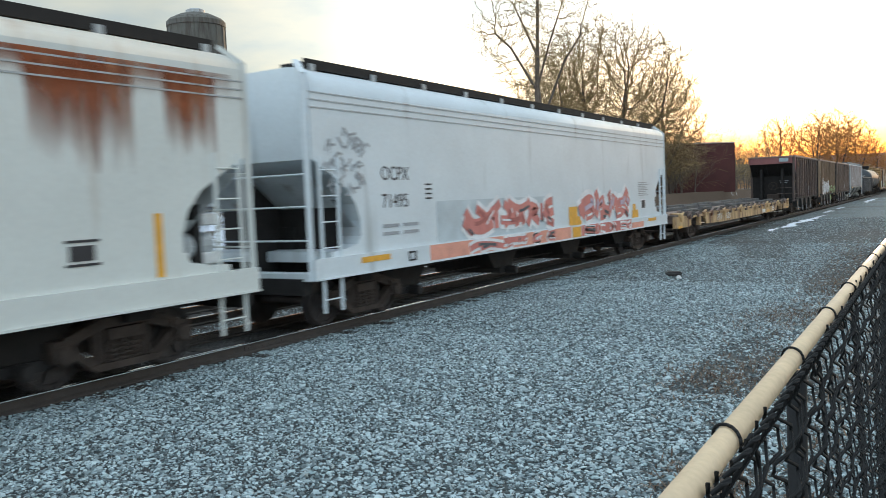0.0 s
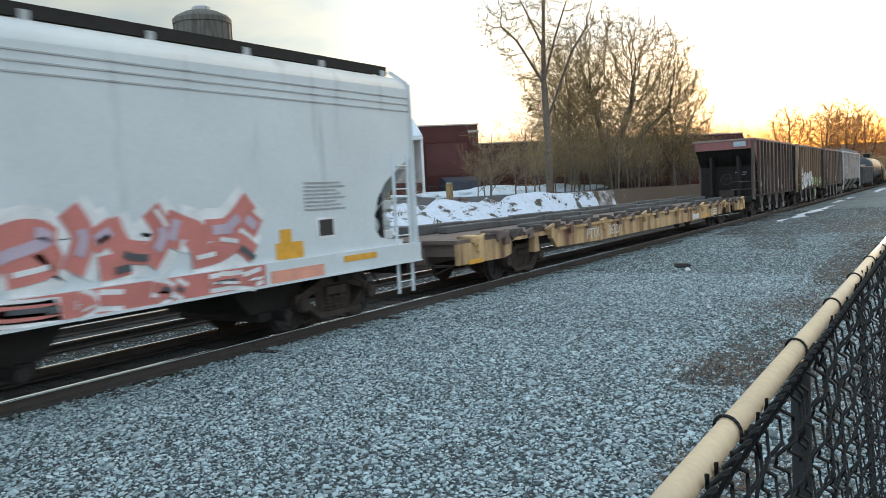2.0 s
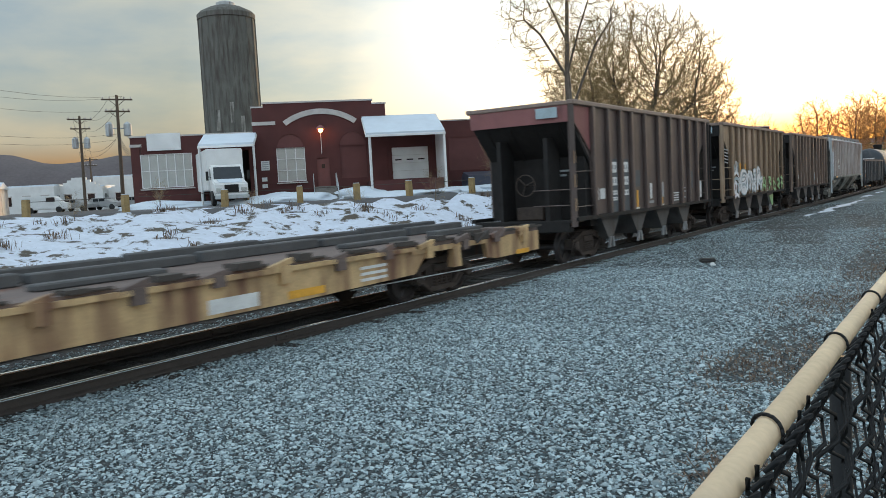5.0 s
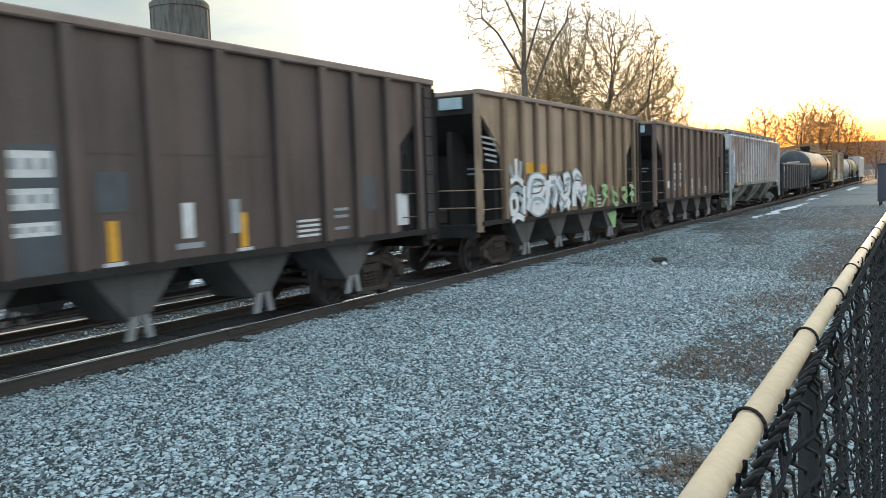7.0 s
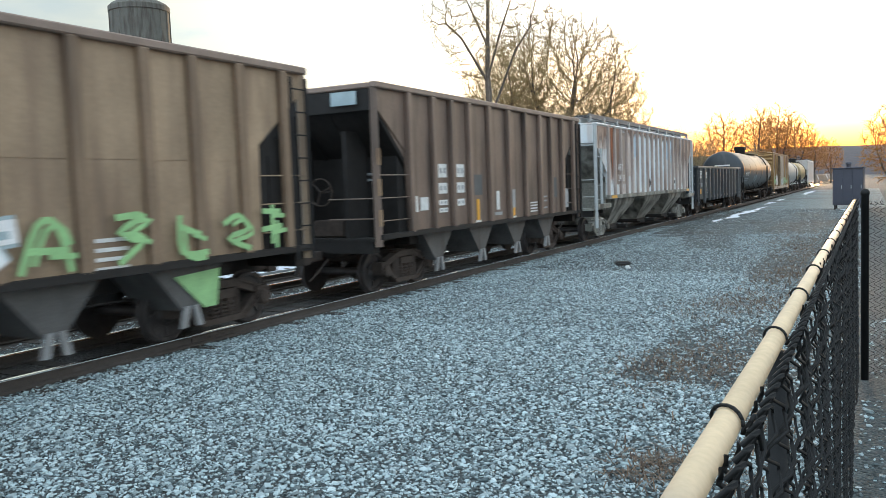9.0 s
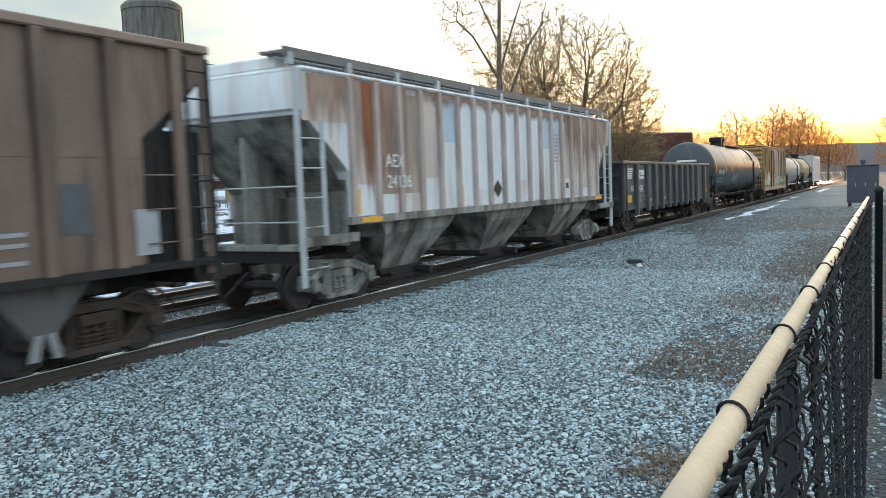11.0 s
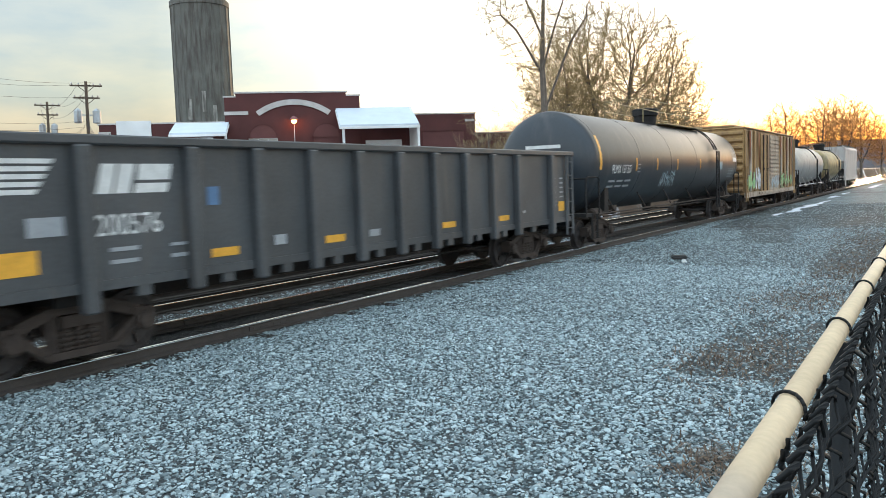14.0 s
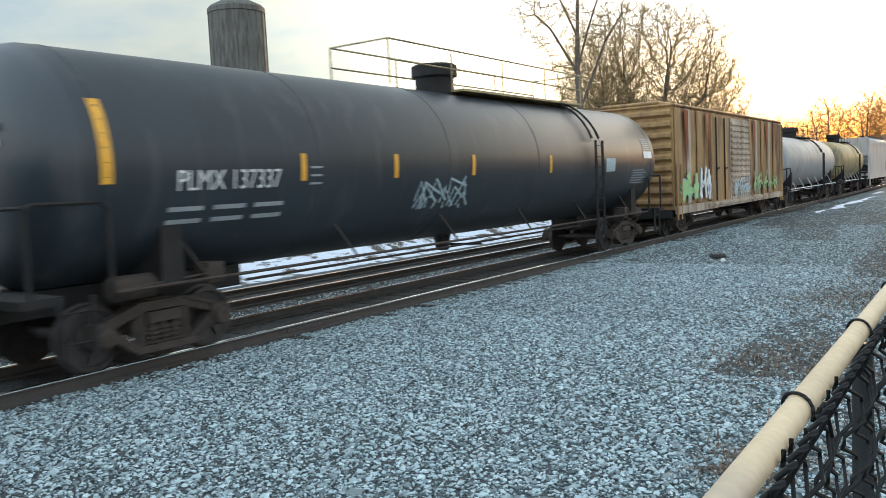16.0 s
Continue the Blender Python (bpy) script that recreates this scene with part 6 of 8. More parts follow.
def flat_car(s0, s1, label):
    L = s1 - s0
    h = L / 2
    ob = car("flat_car", s0, s1, label)
    bm = bmesh.new()
    B(bm, -1.38, 1.38, -h + 0.1, h - 0.1, 1.06, 1.14)
    part("deck", bm, "deck", ob)
    ty = h - 3.7
    for s in (-1, 1):
        bm = bmesh.new()
        prism(bm, [(-ty + 0.85, 1.06), (ty - 0.85, 1.06), (ty - 1.35, 0.60), (ty - 4.2, 0.55), (-ty + 4.2, 0.55), (-ty + 1.35, 0.60)], s * 1.36 - 0.05, s * 1.36 + 0.05)
        B(bm, s * 1.40 - 0.08, s * 1.40 + 0.08, -ty + 1.4, ty - 1.4, 1.03, 1.10)
        sill = part("side_sill", fixed(bm), "yellow", ob, "worn yellow side sill")
        for e in (-1, 1):
            bm = bmesh.new()
            prism(bm, [(e * (h - 0.1), 1.06), (e * (ty + 1.15), 1.06), (e * (ty + 1.25), 0.66), (e * (ty + 1.6), 0.60), (e * (h - 0.1), 0.62)], s * 1.36 - 0.05, s * 1.36 + 0.05)
            B(bm, s * 1.38 - 0.06, s * 1.38 + 0.06, min(e * (ty - 1.5), e * (ty + 1.2)), max(e * (ty - 1.5), e * (ty + 1.2)), 0.96, 1.06)
            part("end_sill", fixed(bm), "yellow", ob)
        # stake pockets and tie-down hardware along the edge
        for k in range(22):
            y = -h + 0.9 + (L - 1.8) * k / 21
            bm = bmesh.new()
            B(bm, s * 1.44 - 0.06, s * 1.44 + 0.06, y - 0.10, y + 0.10, 0.86 + 0.05 * (k % 3), 1.12)
            bar(bm, (s * 1.44, y - 0.2 - 0.05 * (k % 4), 1.08), (s * 1.44, y + 0.16, 1.16 + 0.03 * (k % 2)), 0.08)
            part("stake_pocket", bm, "deck" if k % 3 else "yellow", ob)
            bm = bmesh.new()
            B(bm, s * 1.30 - 0.14, s * 1.30 + 0.14, y + 0.35, y + 0.62 + 0.1 * (k % 3), 1.14, 1.20 + 0.02 * (k % 4))
            bar(bm, (s * 1.40, y + 0.3, 1.17), (s * 1.40, y + 0.95, 1.16), 0.05, n=6)
            part("chain_winch", bm, "rail_side", ob)
    for e in (-1, 1):
        # end plate takes the dark deck colour to stand in for its shadow
        bm = bmesh.new()
        B(bm, -1.36, 1.36, e * (h - 0.22) - 0.05, e * (h - 0.22) + 0.05, 0.80, 1.06)
        B(bm, -0.55, 0.55, e * (h - 0.14) - 0.05, e * (h - 0.14) + 0.05, 0.55, 1.0)
        part("end_plate", bm, "deck", ob)
        for q in range(3):
            bm = bmesh.new()
            bar(bm, (1.30, e * (h - 0.05), 0.62 + 0.0 * q), (1.30 - 0.5 * (q + 1), e * (h - 0.05), 0.42 + 0.1 * q), 0.03, n=6)
            part("uncoupling_rod", bm, "truckiron", ob)
        # hitch frames and folded gear by the ends
        for q, (yy, ww) in enumerate(((h - 0.9, 0.5), (h - 1.9, 0.34), (h - 2.7, 0.6))):
            bm = bmesh.new()
            B(bm, 1.02, 1.46, e * yy - ww / 2, e * yy + ww / 2, 1.04, 1.20 + 0.05 * (q % 2))
            bar(bm, (1.44, e * yy - ww * 0.4, 1.0), (1.47, e * yy + ww * 0.4, 1.22), 0.07)
            part("hitch_bracket", soften(bm, 0.02, 1), ("yellow", "deck", "rail_side")[q], ob, "worn bracket on the deck edge")
        bm = bmesh.new()
        prism(bm, [(e * ty - 0.14, 0.6), (e * ty + 0.14, 0.6), (e * ty + 0.10, 1.0), (e * ty - 0.10, 1.0)], 1.32, 1.48)
        part("jacking_pad", fixed(bm), "yellow", ob)
    # long low guide beams on the deck
    for k in range(9):
        y = -h + 1.6 + 2.85 * k
        for x in (-1.05, -0.55, 0.45):
            if x > 0 and k % 3 == 0:
                continue
            bm = bmesh.new()
            a = y + (1.0 if -0.8 < x < 0 else 0.5 if x > 0 else 0)
            B(bm, x - 0.13, x + 0.13, a, min(h - 0.5, a + (2.7 if x < 0 else 1.9)), 1.14, 1.38 - (0.06 if x > -0.8 else 0.0) - 0.03 * (k % 2) - (0.06 if x > 0 else 0))
            part("guide_beam", soften(bm, 0.02, 1), "beam", ob, "weathered dark beam on the deck")
    words("reporting_mark", "PTTX", 0.40, ob, (1.415, -ty + 3.4, 0.66), "sign_white")
    words("car_number", "36327", 0.40, ob, (1.415, -ty + 5.1, 0.66), "sign_white")
    bars("small_print", [(-ty + 14.5, -ty + 15.4, 0.6, 0.8), (ty - 2.9, ty - 2.2, 0.75, 0.8), (ty - 2.9, ty - 2.2, 0.85, 0.9), (ty - 2.9, ty - 2.2, 0.65, 0.7)], ob, 1.412, "sign_white")
    bars("reflector", [(-h + 0.5, -h + 1.1, 0.6, 0.7), (ty - 4.6, ty - 3.8, 0.6, 0.72), (h - 1.2, h - 0.6, 0.6, 0.7)], ob, 1.412, "reflect")
    bm = bmesh.new()
    B(bm, -0.4, 0.4, -h + 0.2, h - 0.2, 0.60, 1.06)
    for k in range(12):
        y = -ty + 2 + (2 * ty - 4) * k / 11
        B(bm, -1.3, 1.3, y - 0.06, y + 0.06, 0.86, 1.06)
    part("centre_sill", bm, "deck", ob)
    bm = bmesh.new()
    bar(bm, (1.28, ty - 3.0, 0.52), (1.28, ty + 1.8, 0.46), 0.025, n=6)
    part("brake_pipe", bm, "grey_steel", ob)
    for e in (-1, 1):
        coupler(ob, e * (h - 0.05), e)
        truck(ob, e * ty)
    return ob


smooth_hopper("covered_hopper_car", -11.2, 8.55, "white covered hopper car with heavy rust runs", "whiterust", deco_rusty)
smooth_hopper("covered_hopper_car", 9.60, 29.4, "white covered hopper car with red graffiti", "white", deco_white)
flat_car(30.85, 58.85, "empty yellow flat car with dark beams on deck")
open_hopper(60.6, 72.8, "dark brown ribbed open hopper with faded red end", "brown", "pink", deco_hop("pink"))
open_hopper(74.7, 86.6, "faded tan open hopper with white and green graffiti", "tan", "dark", deco_hop("white"))
open_hopper(88.7, 100.9, "weathered brown ribbed open hopper car", "brown_grey", "dark", deco_hop())
ribbed_hopper(102.8, 120.1, "rust-stained pale grey ribbed covered hopper car")
gondola(121.3, 137.9, "dusty black ribbed gondola car with white emblem")
tank_car(138.7, 158.9, "long black tank car with white lettering", "black", 1.54, 2.55, deco_black_tank)
boxcar(160.0, 175.9, "faded yellow boxcar with louvred door and graffiti")
tank_car(177.1, 193.6, "grey tank car with black end and railing", "tankgrey", 1.42, 2.45)
tank_car(194.8, 207.8, "dull olive tank car, soiled black at the ends", "tankyel", 1.42, 2.45)
smooth_hopper("covered_hopper_car", 209.0, 222.6, "pale grey covered hopper car at the train's tail", "lastcar")


# ---- the brick works beyond the bank ----
FRONT = Matrix(((UX, NX * -1, 0, FX), (UY, NY * -1, 0, FY), (0, 0, 1, 0), (0, 0, 0, 1)))   # x along the front, -y out of it


def wall_with_holes(bm, x0, x1, z0, z1, holes, y0=0.0, th=0.35, mi=0):
    """A wall along x with square openings right through it."""
    xs = sorted({x0, x1, *[h[0] for h in holes], *[h[1] for h in holes]})
    zs = sorted({z0, z1, *[h[2] for h in holes], *[h[3] for h in holes]})
    for a, b in zip(xs, xs[1:]):
        for c, d in zip(zs, zs[1:]):
            mx, mz = (a + b) / 2, (c + d) / 2
            if any(h[0] < mx < h[1] and h[2] < mz < h[3] for h in holes):
                continue
            B(bm, a, b, y0, y0 + th, c, d, mi)


def window(ob, x0, x1, z0, z1, nx, nz, y=0.10):
    bm = bmesh.new()
    B(bm, x0, x1, y, y + 0.03, z0, z1)
    w = part("window", bm, "glass", ob, "multi-pane window with a pale blind")
    bm = bmesh.new()
    for k in range(nx + 1):
        x = x0 + (x1 - x0) * k / nx
        t = 0.05 if k in (0, nx) else 0.03
        B(bm, x - t, x + t, y - 0.06, y - 0.002, z0, z1)
    for k in range(nz + 1):
        z = z0 + (z1 - z0) * k / nz
        t = 0.05 if k in (0, nz) else 0.02
        B(bm, x0, x1, y - 0.05, y - 0.003, z - t, z + t)
    part("window_frame", bm, "whitepaint", w)
    bm = bmesh.new()
    B(bm, x0 - 0.1, x1 + 0.1, -0.12, 0.12, z0 - 0.14, z0 - 0.055)
    part("window_sill", bm, "mortar", w)


def arch(bm, cx, cz, r0, r1, a0, a1, y0, y1, n=18):
    prev = None
    for i in range(n + 1):
        a = a0 + (a1 - a0) * i / n
        c, s = math.cos(a), math.sin(a)
        ring = [bm.verts.new((cx + r * c, y, cz + r * s)) for r, y in ((r0, y0), (r1, y0), (r1, y1), (r0, y1))]
        if prev:
            for k in range(4):
                bm.faces.new((prev[k], prev[(k + 1) % 4], ring[(k + 1) % 4], ring[k]))
        else:
            bm.faces.new(ring)
        prev = ring
    bm.faces.new(prev[::-1])


def brick_works():
    g = LOT - 0.1
    ob = thing("brick_building", "dark red brick works with arched front and snow", "building", at=FRONT)
    bm = bmesh.new()
    holes = [(-2.71, -0.59, 3.5, 6.06), (0.27, 1.21, 3.0, 5.17), (2.09, 4.04, 3.55, 6.3)]
    wall_with_holes(bm, -4.35, 5.68, g, 9.1, holes)
    B(bm, -3.5, 4.65, 0, 0.35, 9.1, 9.38)
    B(bm, -4.35, -4.0, 0.35, 14, g, 8.9)
    B(bm, 5.33, 5.68, 0.35, 14, g, 8.9)
    part("wall", bm, "brick", ob, "dark red brick gable front")
    bm = bmesh.new()
    B(bm, -3.6, 4.75, -0.06, 0.42, 9.38, 9.50)
    B(bm, -4.42, -3.5, -0.06, 0.42, 9.10, 9.21)
    B(bm, 4.65, 5.75, -0.06, 0.42, 9.10, 9.21)
    B(bm, -4.38, -2.65, -0.07, 0.02, 7.80, 8.06)
    B(bm, 4.1, 5.70, -0.07, 0.02, 7.80, 8.06)
    part("coping", bm, "mortar", ob, "pale stone coping")
    bm = bmesh.new()
    arch(bm, 0.69, 4.05, 4.45, 4.85, radians(125), radians(55), -0.08, 0.02)
    part("stone_arch", fixed(bm), "mortar", ob, "pale shallow stone arch")
    for cx in (-1.65, 3.06):
        bm = bmesh.new()
        arch(bm, cx, 6.05, 1.0, 1.16, 0.0, math.pi, -0.05, 0.02)
        part("brick_arch", fixed(bm), "brick", ob)
        bm = bmesh.new()
        arch(bm, cx, 6.05, 0.0, 0.98, 0.0, math.pi, -0.02, 0.0)
        part("arch_panel", fixed(bm), "brickfill", ob)
    bm = bmesh.new()
    B(bm, 2.09, 4.04, 0.08, 0.3, 3.55, 6.3)
    part("infill_panel", bm, "brickfill", ob, "bricked-up window")
    window(ob, -2.71, -0.59, 3.5, 6.06, 3, 3)
    bm = bmesh.new()
    B(bm, 0.27, 1.21, 0.10, 0.16, 3.0, 5.17)
    d = part("door", bm, "reddoor", ob)
    bm = bmesh.new()
    B(bm, 0.62, 0.86, 0.085, 0.11, 4.4, 4.7)
    part("door_light", bm, "darkglass", d)
    bm = bmesh.new()
    B(bm, -4.3, 5.6, 0.36, 14, 8.7, 8.85)
    part("roof", bm, "concrete", ob)
    # the lower wing with the long window
    bm = bmesh.new()
    wall_with_holes(bm, -13.2, -4.36, g, 7.25, [(-12.56, -8.89, 3.51, 6.0), (-7.4, -4.75, 2.9, 6.0)], 0.02)
    B(bm, -13.2, -12.85, 0.37, 12, g, 7.2)
    part("wing_wall", bm, "brick", ob)
    bm = bmesh.new()
    B(bm, -13.3, -4.38, -0.04, 0.45, 7.25, 7.36)
    B(bm, -13.25, -12.4, -0.05, 0.03, 6.55, 6.75)
    part("wing_coping", bm, "mortar", ob)
    bm = bmesh.new()
    B(bm, -13.1, -4.4, 0.4, 12, 7.0, 7.15)
    part("wing_roof", bm, "snow", ob)
    window(ob, -12.56, -8.89, 3.51, 6.0, 6, 2)
    bm = bmesh.new()
    B(bm, -11.98, -9.59, -0.16, -0.04, 6.25, 7.5)
    part("sign_board", bm, "whitepaint", ob, "blank white sign board")
    bm = bmesh.new()
    B(bm, -7.4, -4.75, 1.2, 1.3, 2.9, 6.0)
    part("dock_curtain", bm, "dark", ob)
    # the covered bay where the truck stands
    bm = bmesh.new()
    prism_x = [(-3.6, 6.20), (0.1, 7.2), (0.1, 7.32), (-3.6, 6.34)]
    prism(bm, prism_x, -7.9, -4.1)
    part("bay_roof", fixed(bm), "snow", ob, "snow-covered lean-to roof")
    bm = bmesh.new()
    prism(bm, [(-3.65, 6.05), (0.05, 7.05), (0.05, 7.18), (-3.65, 6.19)], -7.95, -4.05)
    bar(bm, (-4.12, -3.5, g), (-4.12, -3.5, 6.1), 0.12)
    bar(bm, (-7.85, -3.5, g), (-7.85, -3.5, 6.1), 0.12)
    part("bay_frame", fixed(bm), "whitepaint", ob)
    # loading dock with its canopy
    bm = bmesh.new()
    prism(bm, [(-3.9, 6.50), (0.1, 8.10), (0.1, 8.22), (-3.9, 6.64)], 3.85, 9.6)
    part("dock_roof", fixed(bm), "snow", ob, "snow-covered dock canopy")
    bm = bmesh.new()
    prism(bm, [(-3.95, 6.33), (0.05, 7.93), (0.05, 8.08), (-3.95, 6.48)], 3.8, 9.65)
    bar(bm, (4.1, -3.75, g), (4.1, -3.75, 6.4), 0.14)
    prism(bm, [(-3.9, g), (0.0, g), (0.0, 8.2), (-3.9, 6.6)], 9.45, 9.62)
    part("dock_frame", fixed(bm), "whitepaint", ob)
    bm = bmesh.new()
    wall_with_holes(bm, 5.69, 9.6, g, 8.1, [(6.02, 8.84, 3.3, 5.72)], 0.02)
    part("dock_wall", bm, "brick", ob)
    bm = bmesh.new()
    B(bm, 4.0, 9.4, -3.6, 0.0, g, 3.2)
    part("dock_platform", bm, "brick", ob)
    bm = bmesh.new()
    B(bm, 6.02, 8.84, 0.12, 0.18, 3.3, 5.72)
    gd = part("garage_door", bm, "whitepaint", ob, "white sectional dock door")
    bm = bmesh.new()
    for k in range(3):
        B(bm, 6.25 + 0.9 * k, 6.75 + 0.9 * k, 0.10, 0.125, 4.72, 4.82)
    part("door_light", bm, "darkglass", gd)
    bm = bmesh.new()
    for z in (3.9, 4.5, 5.1):
        B(bm, 6.02, 8.84, 0.105, 0.122, z, z + 0.02)
    part("door_joint", bm, "mortar", gd)
    # the further wing
    bm = bmesh.new()
    wall_with_holes(bm, 9.63, 14.7, g, 7.6, [(10.49, 13.78, 3.75, 6.3)], 0.02)
    part("far_wing_wall", bm, "brick", ob)
    bm = bmesh.new()
    B(bm, 14.35, 14.7, 0.37, 12, g, 7.6)
    part("far_wing_side", bm, "brick", ob)
    bm = bmesh.new()
    B(bm, 14.75, 40.0, 4.0, 4.35, g, 6.3)
    part("long_wall", bm, "brick", ob)
    bm = bmesh.new()
    B(bm, 10.49, 13.78, 0.08, 0.3, 3.75, 6.3)
    part("infill_panel", bm, "brickfill", ob, "large bricked-up opening")
    bm = bmesh.new()
    B(bm, 9.6, 14.8, -0.04, 0.45, 7.6, 7.7)
    B(bm, 13.9, 14.78, -0.05, 0.03, 7.0, 7.18)
    B(bm, 14.75, 40.0, 3.95, 4.4, 6.3, 6.4)
    part("far_wing_coping", bm, "mortar", ob)
    bm = bmesh.new()
    B(bm, -13.1, 14.6, 11.6, 12.0, g, 7.0)
    B(bm, 9.7, 14.6, 0.4, 12, 7.3, 7.45)
    part("back_wall", bm, "brick", ob)
    # notices by the bay
    for x0, x1, z0, z1 in ((-3.9, -3.5, 3.6, 3.9), (-3.9, -3.5, 3.1, 3.4), (-3.89, -3.27, 4.43, 5.14)):
        bm = bmesh.new()
        B(bm, x0, x1, -0.03, -0.005, z0, z1)
        s = part("notice", bm, "sign_white", ob)
    bm = bmesh.new()
    for k in range(4):
        B(bm, -3.82, -3.34, -0.04, -0.031, 4.52 + 0.15 * k, 4.58 + 0.15 * k)
    part("notice_print", bm, "gr_grey", s)
    # ramp and handrail to the door
    bm = bmesh.new()
    v0 = [(-1.2, -3.2, g), (2.0, -3.2, g), (2.0, -0.01, g), (-1.2, -0.01, g)]
    B(bm, 0.0, 1.6, -1.6, -0.01, g, 3.0)
    prism(bm, [(-6.5, g), (-1.6, g), (-1.6, 3.0)], 0.0, 1.6)
    part("ramp", fixed(bm), "concrete", ob)
    bm = bmesh.new()
    for x in (-0.05, 1.62):
        for k in range(4):
            y = -6.2 + 1.9 * k
            z = max(g, min(3.0, g + (y + 6.5) * 1.1 / 4.9))
            bar(bm, (x, y, z), (x, y, z + 0.95), 0.05, n=6)
        bar(bm, (x, -6.2, g + 1.0), (x, -1.6, 3.95), 0.05, n=6)
        bar(bm, (x, -6.2, g + 0.55), (x, -1.6, 3.5), 0.04, n=6)
    part("handrail", bm, "grey_steel", ob)
    # gooseneck lamp over the door
    lamp = thing("wall_lamp", "lit orange lamp on a white pole above the door", "lamp", at=FRONT @ pose(0.68, -0.5, 0))
    bm = bmesh.new()
    bar(bm, (0, 0.45, 5.5), (0, 0.35, 7.05), 0.05, n=8)
    bar(bm, (0, 0.35, 7.05), (0, 0.05, 7.45), 0.05, n=8)
    part("lamp_arm", bm, "whitepaint", lamp)
    bm = bmesh.new()
    lathe(bm, [(7.62, 0.06), (7.52, 0.22), (7.34, 0.34), (7.32, 0.30)], "z", 20)
    part("shade", bm, "pink", lamp)
    bm = bmesh.new()
    bmesh.ops.create_icosphere(bm, subdivisions=2, radius=0.20, matrix=Matrix.Translation((0, -0.05, 7.24)))
    part("bulb", bm, "lamp", lamp, "glowing orange bulb", smooth=True)
    # skip by the far wing
    sk = thing("dumpster", "dark green steel dumpster against the brick wall", "dumpster", at=FRONT @ pose(12.7, -1.6, g, 0, 0, 8))
    bm = bmesh.new()
    prism(bm, [(-0.8, 0.15), (0.8, 0.15), (0.9, 1.2), (0.4, 1.65), (-0.9, 1.35)], -1.4, 1.4)
    part("bin", soften(bm, 0.03, 1), "cabinet", sk)
    bm = bmesh.new()
    for x in (-1.2, 1.2):
        for y in (-0.6, 0.6):
            lathe(bm, [(x - 0.05, 0.1), (x + 0.05, 0.1)], "x", 10, (0, y, 0.09))
    part("castor", bm, "plastic", sk)


brick_works()
PILES = [(-10.5, -2.2, 2.6, 0.55), (-1.5, -5.5, 2.2, 0.7), (2.9, -3.4, 2.0, 0.8), (-3.2, -6.0, 2.4, 0.45), (6.0, -7.0, 3.4, 0.4), (10.5, -3.5, 2.2, 0.5), (15.5, -4.0, 3.2, 0.7), (19.0, -5.0, 3.0, 0.6)]
for px_, py_, r_, h_ in PILES:
    bm = bmesh.new()
    bmesh.ops.create_icosphere(bm, subdivisions=4, radius=1.0)
    for v in bm.verts:
        k = 1 + 0.28 * noise.noise(v.co * 1.7 + Vector((px_, 0, 0))) + 0.1 * noise.noise(v.co * 5)
        v.co = Vector((v.co.x * r_ * 1.4 * k, v.co.y * r_ * 0.7 * k, max(-0.2, v.co.z * h_ * k)))
    o = part("snow_drift", bm, "snow", None, "", True)
    o.matrix_basis = FRONT @ pose(px_, py_, LOT - 0.02)
    tagged(o, "ploughed drift of old snow in the yard", "snow drift", "snow drifts")


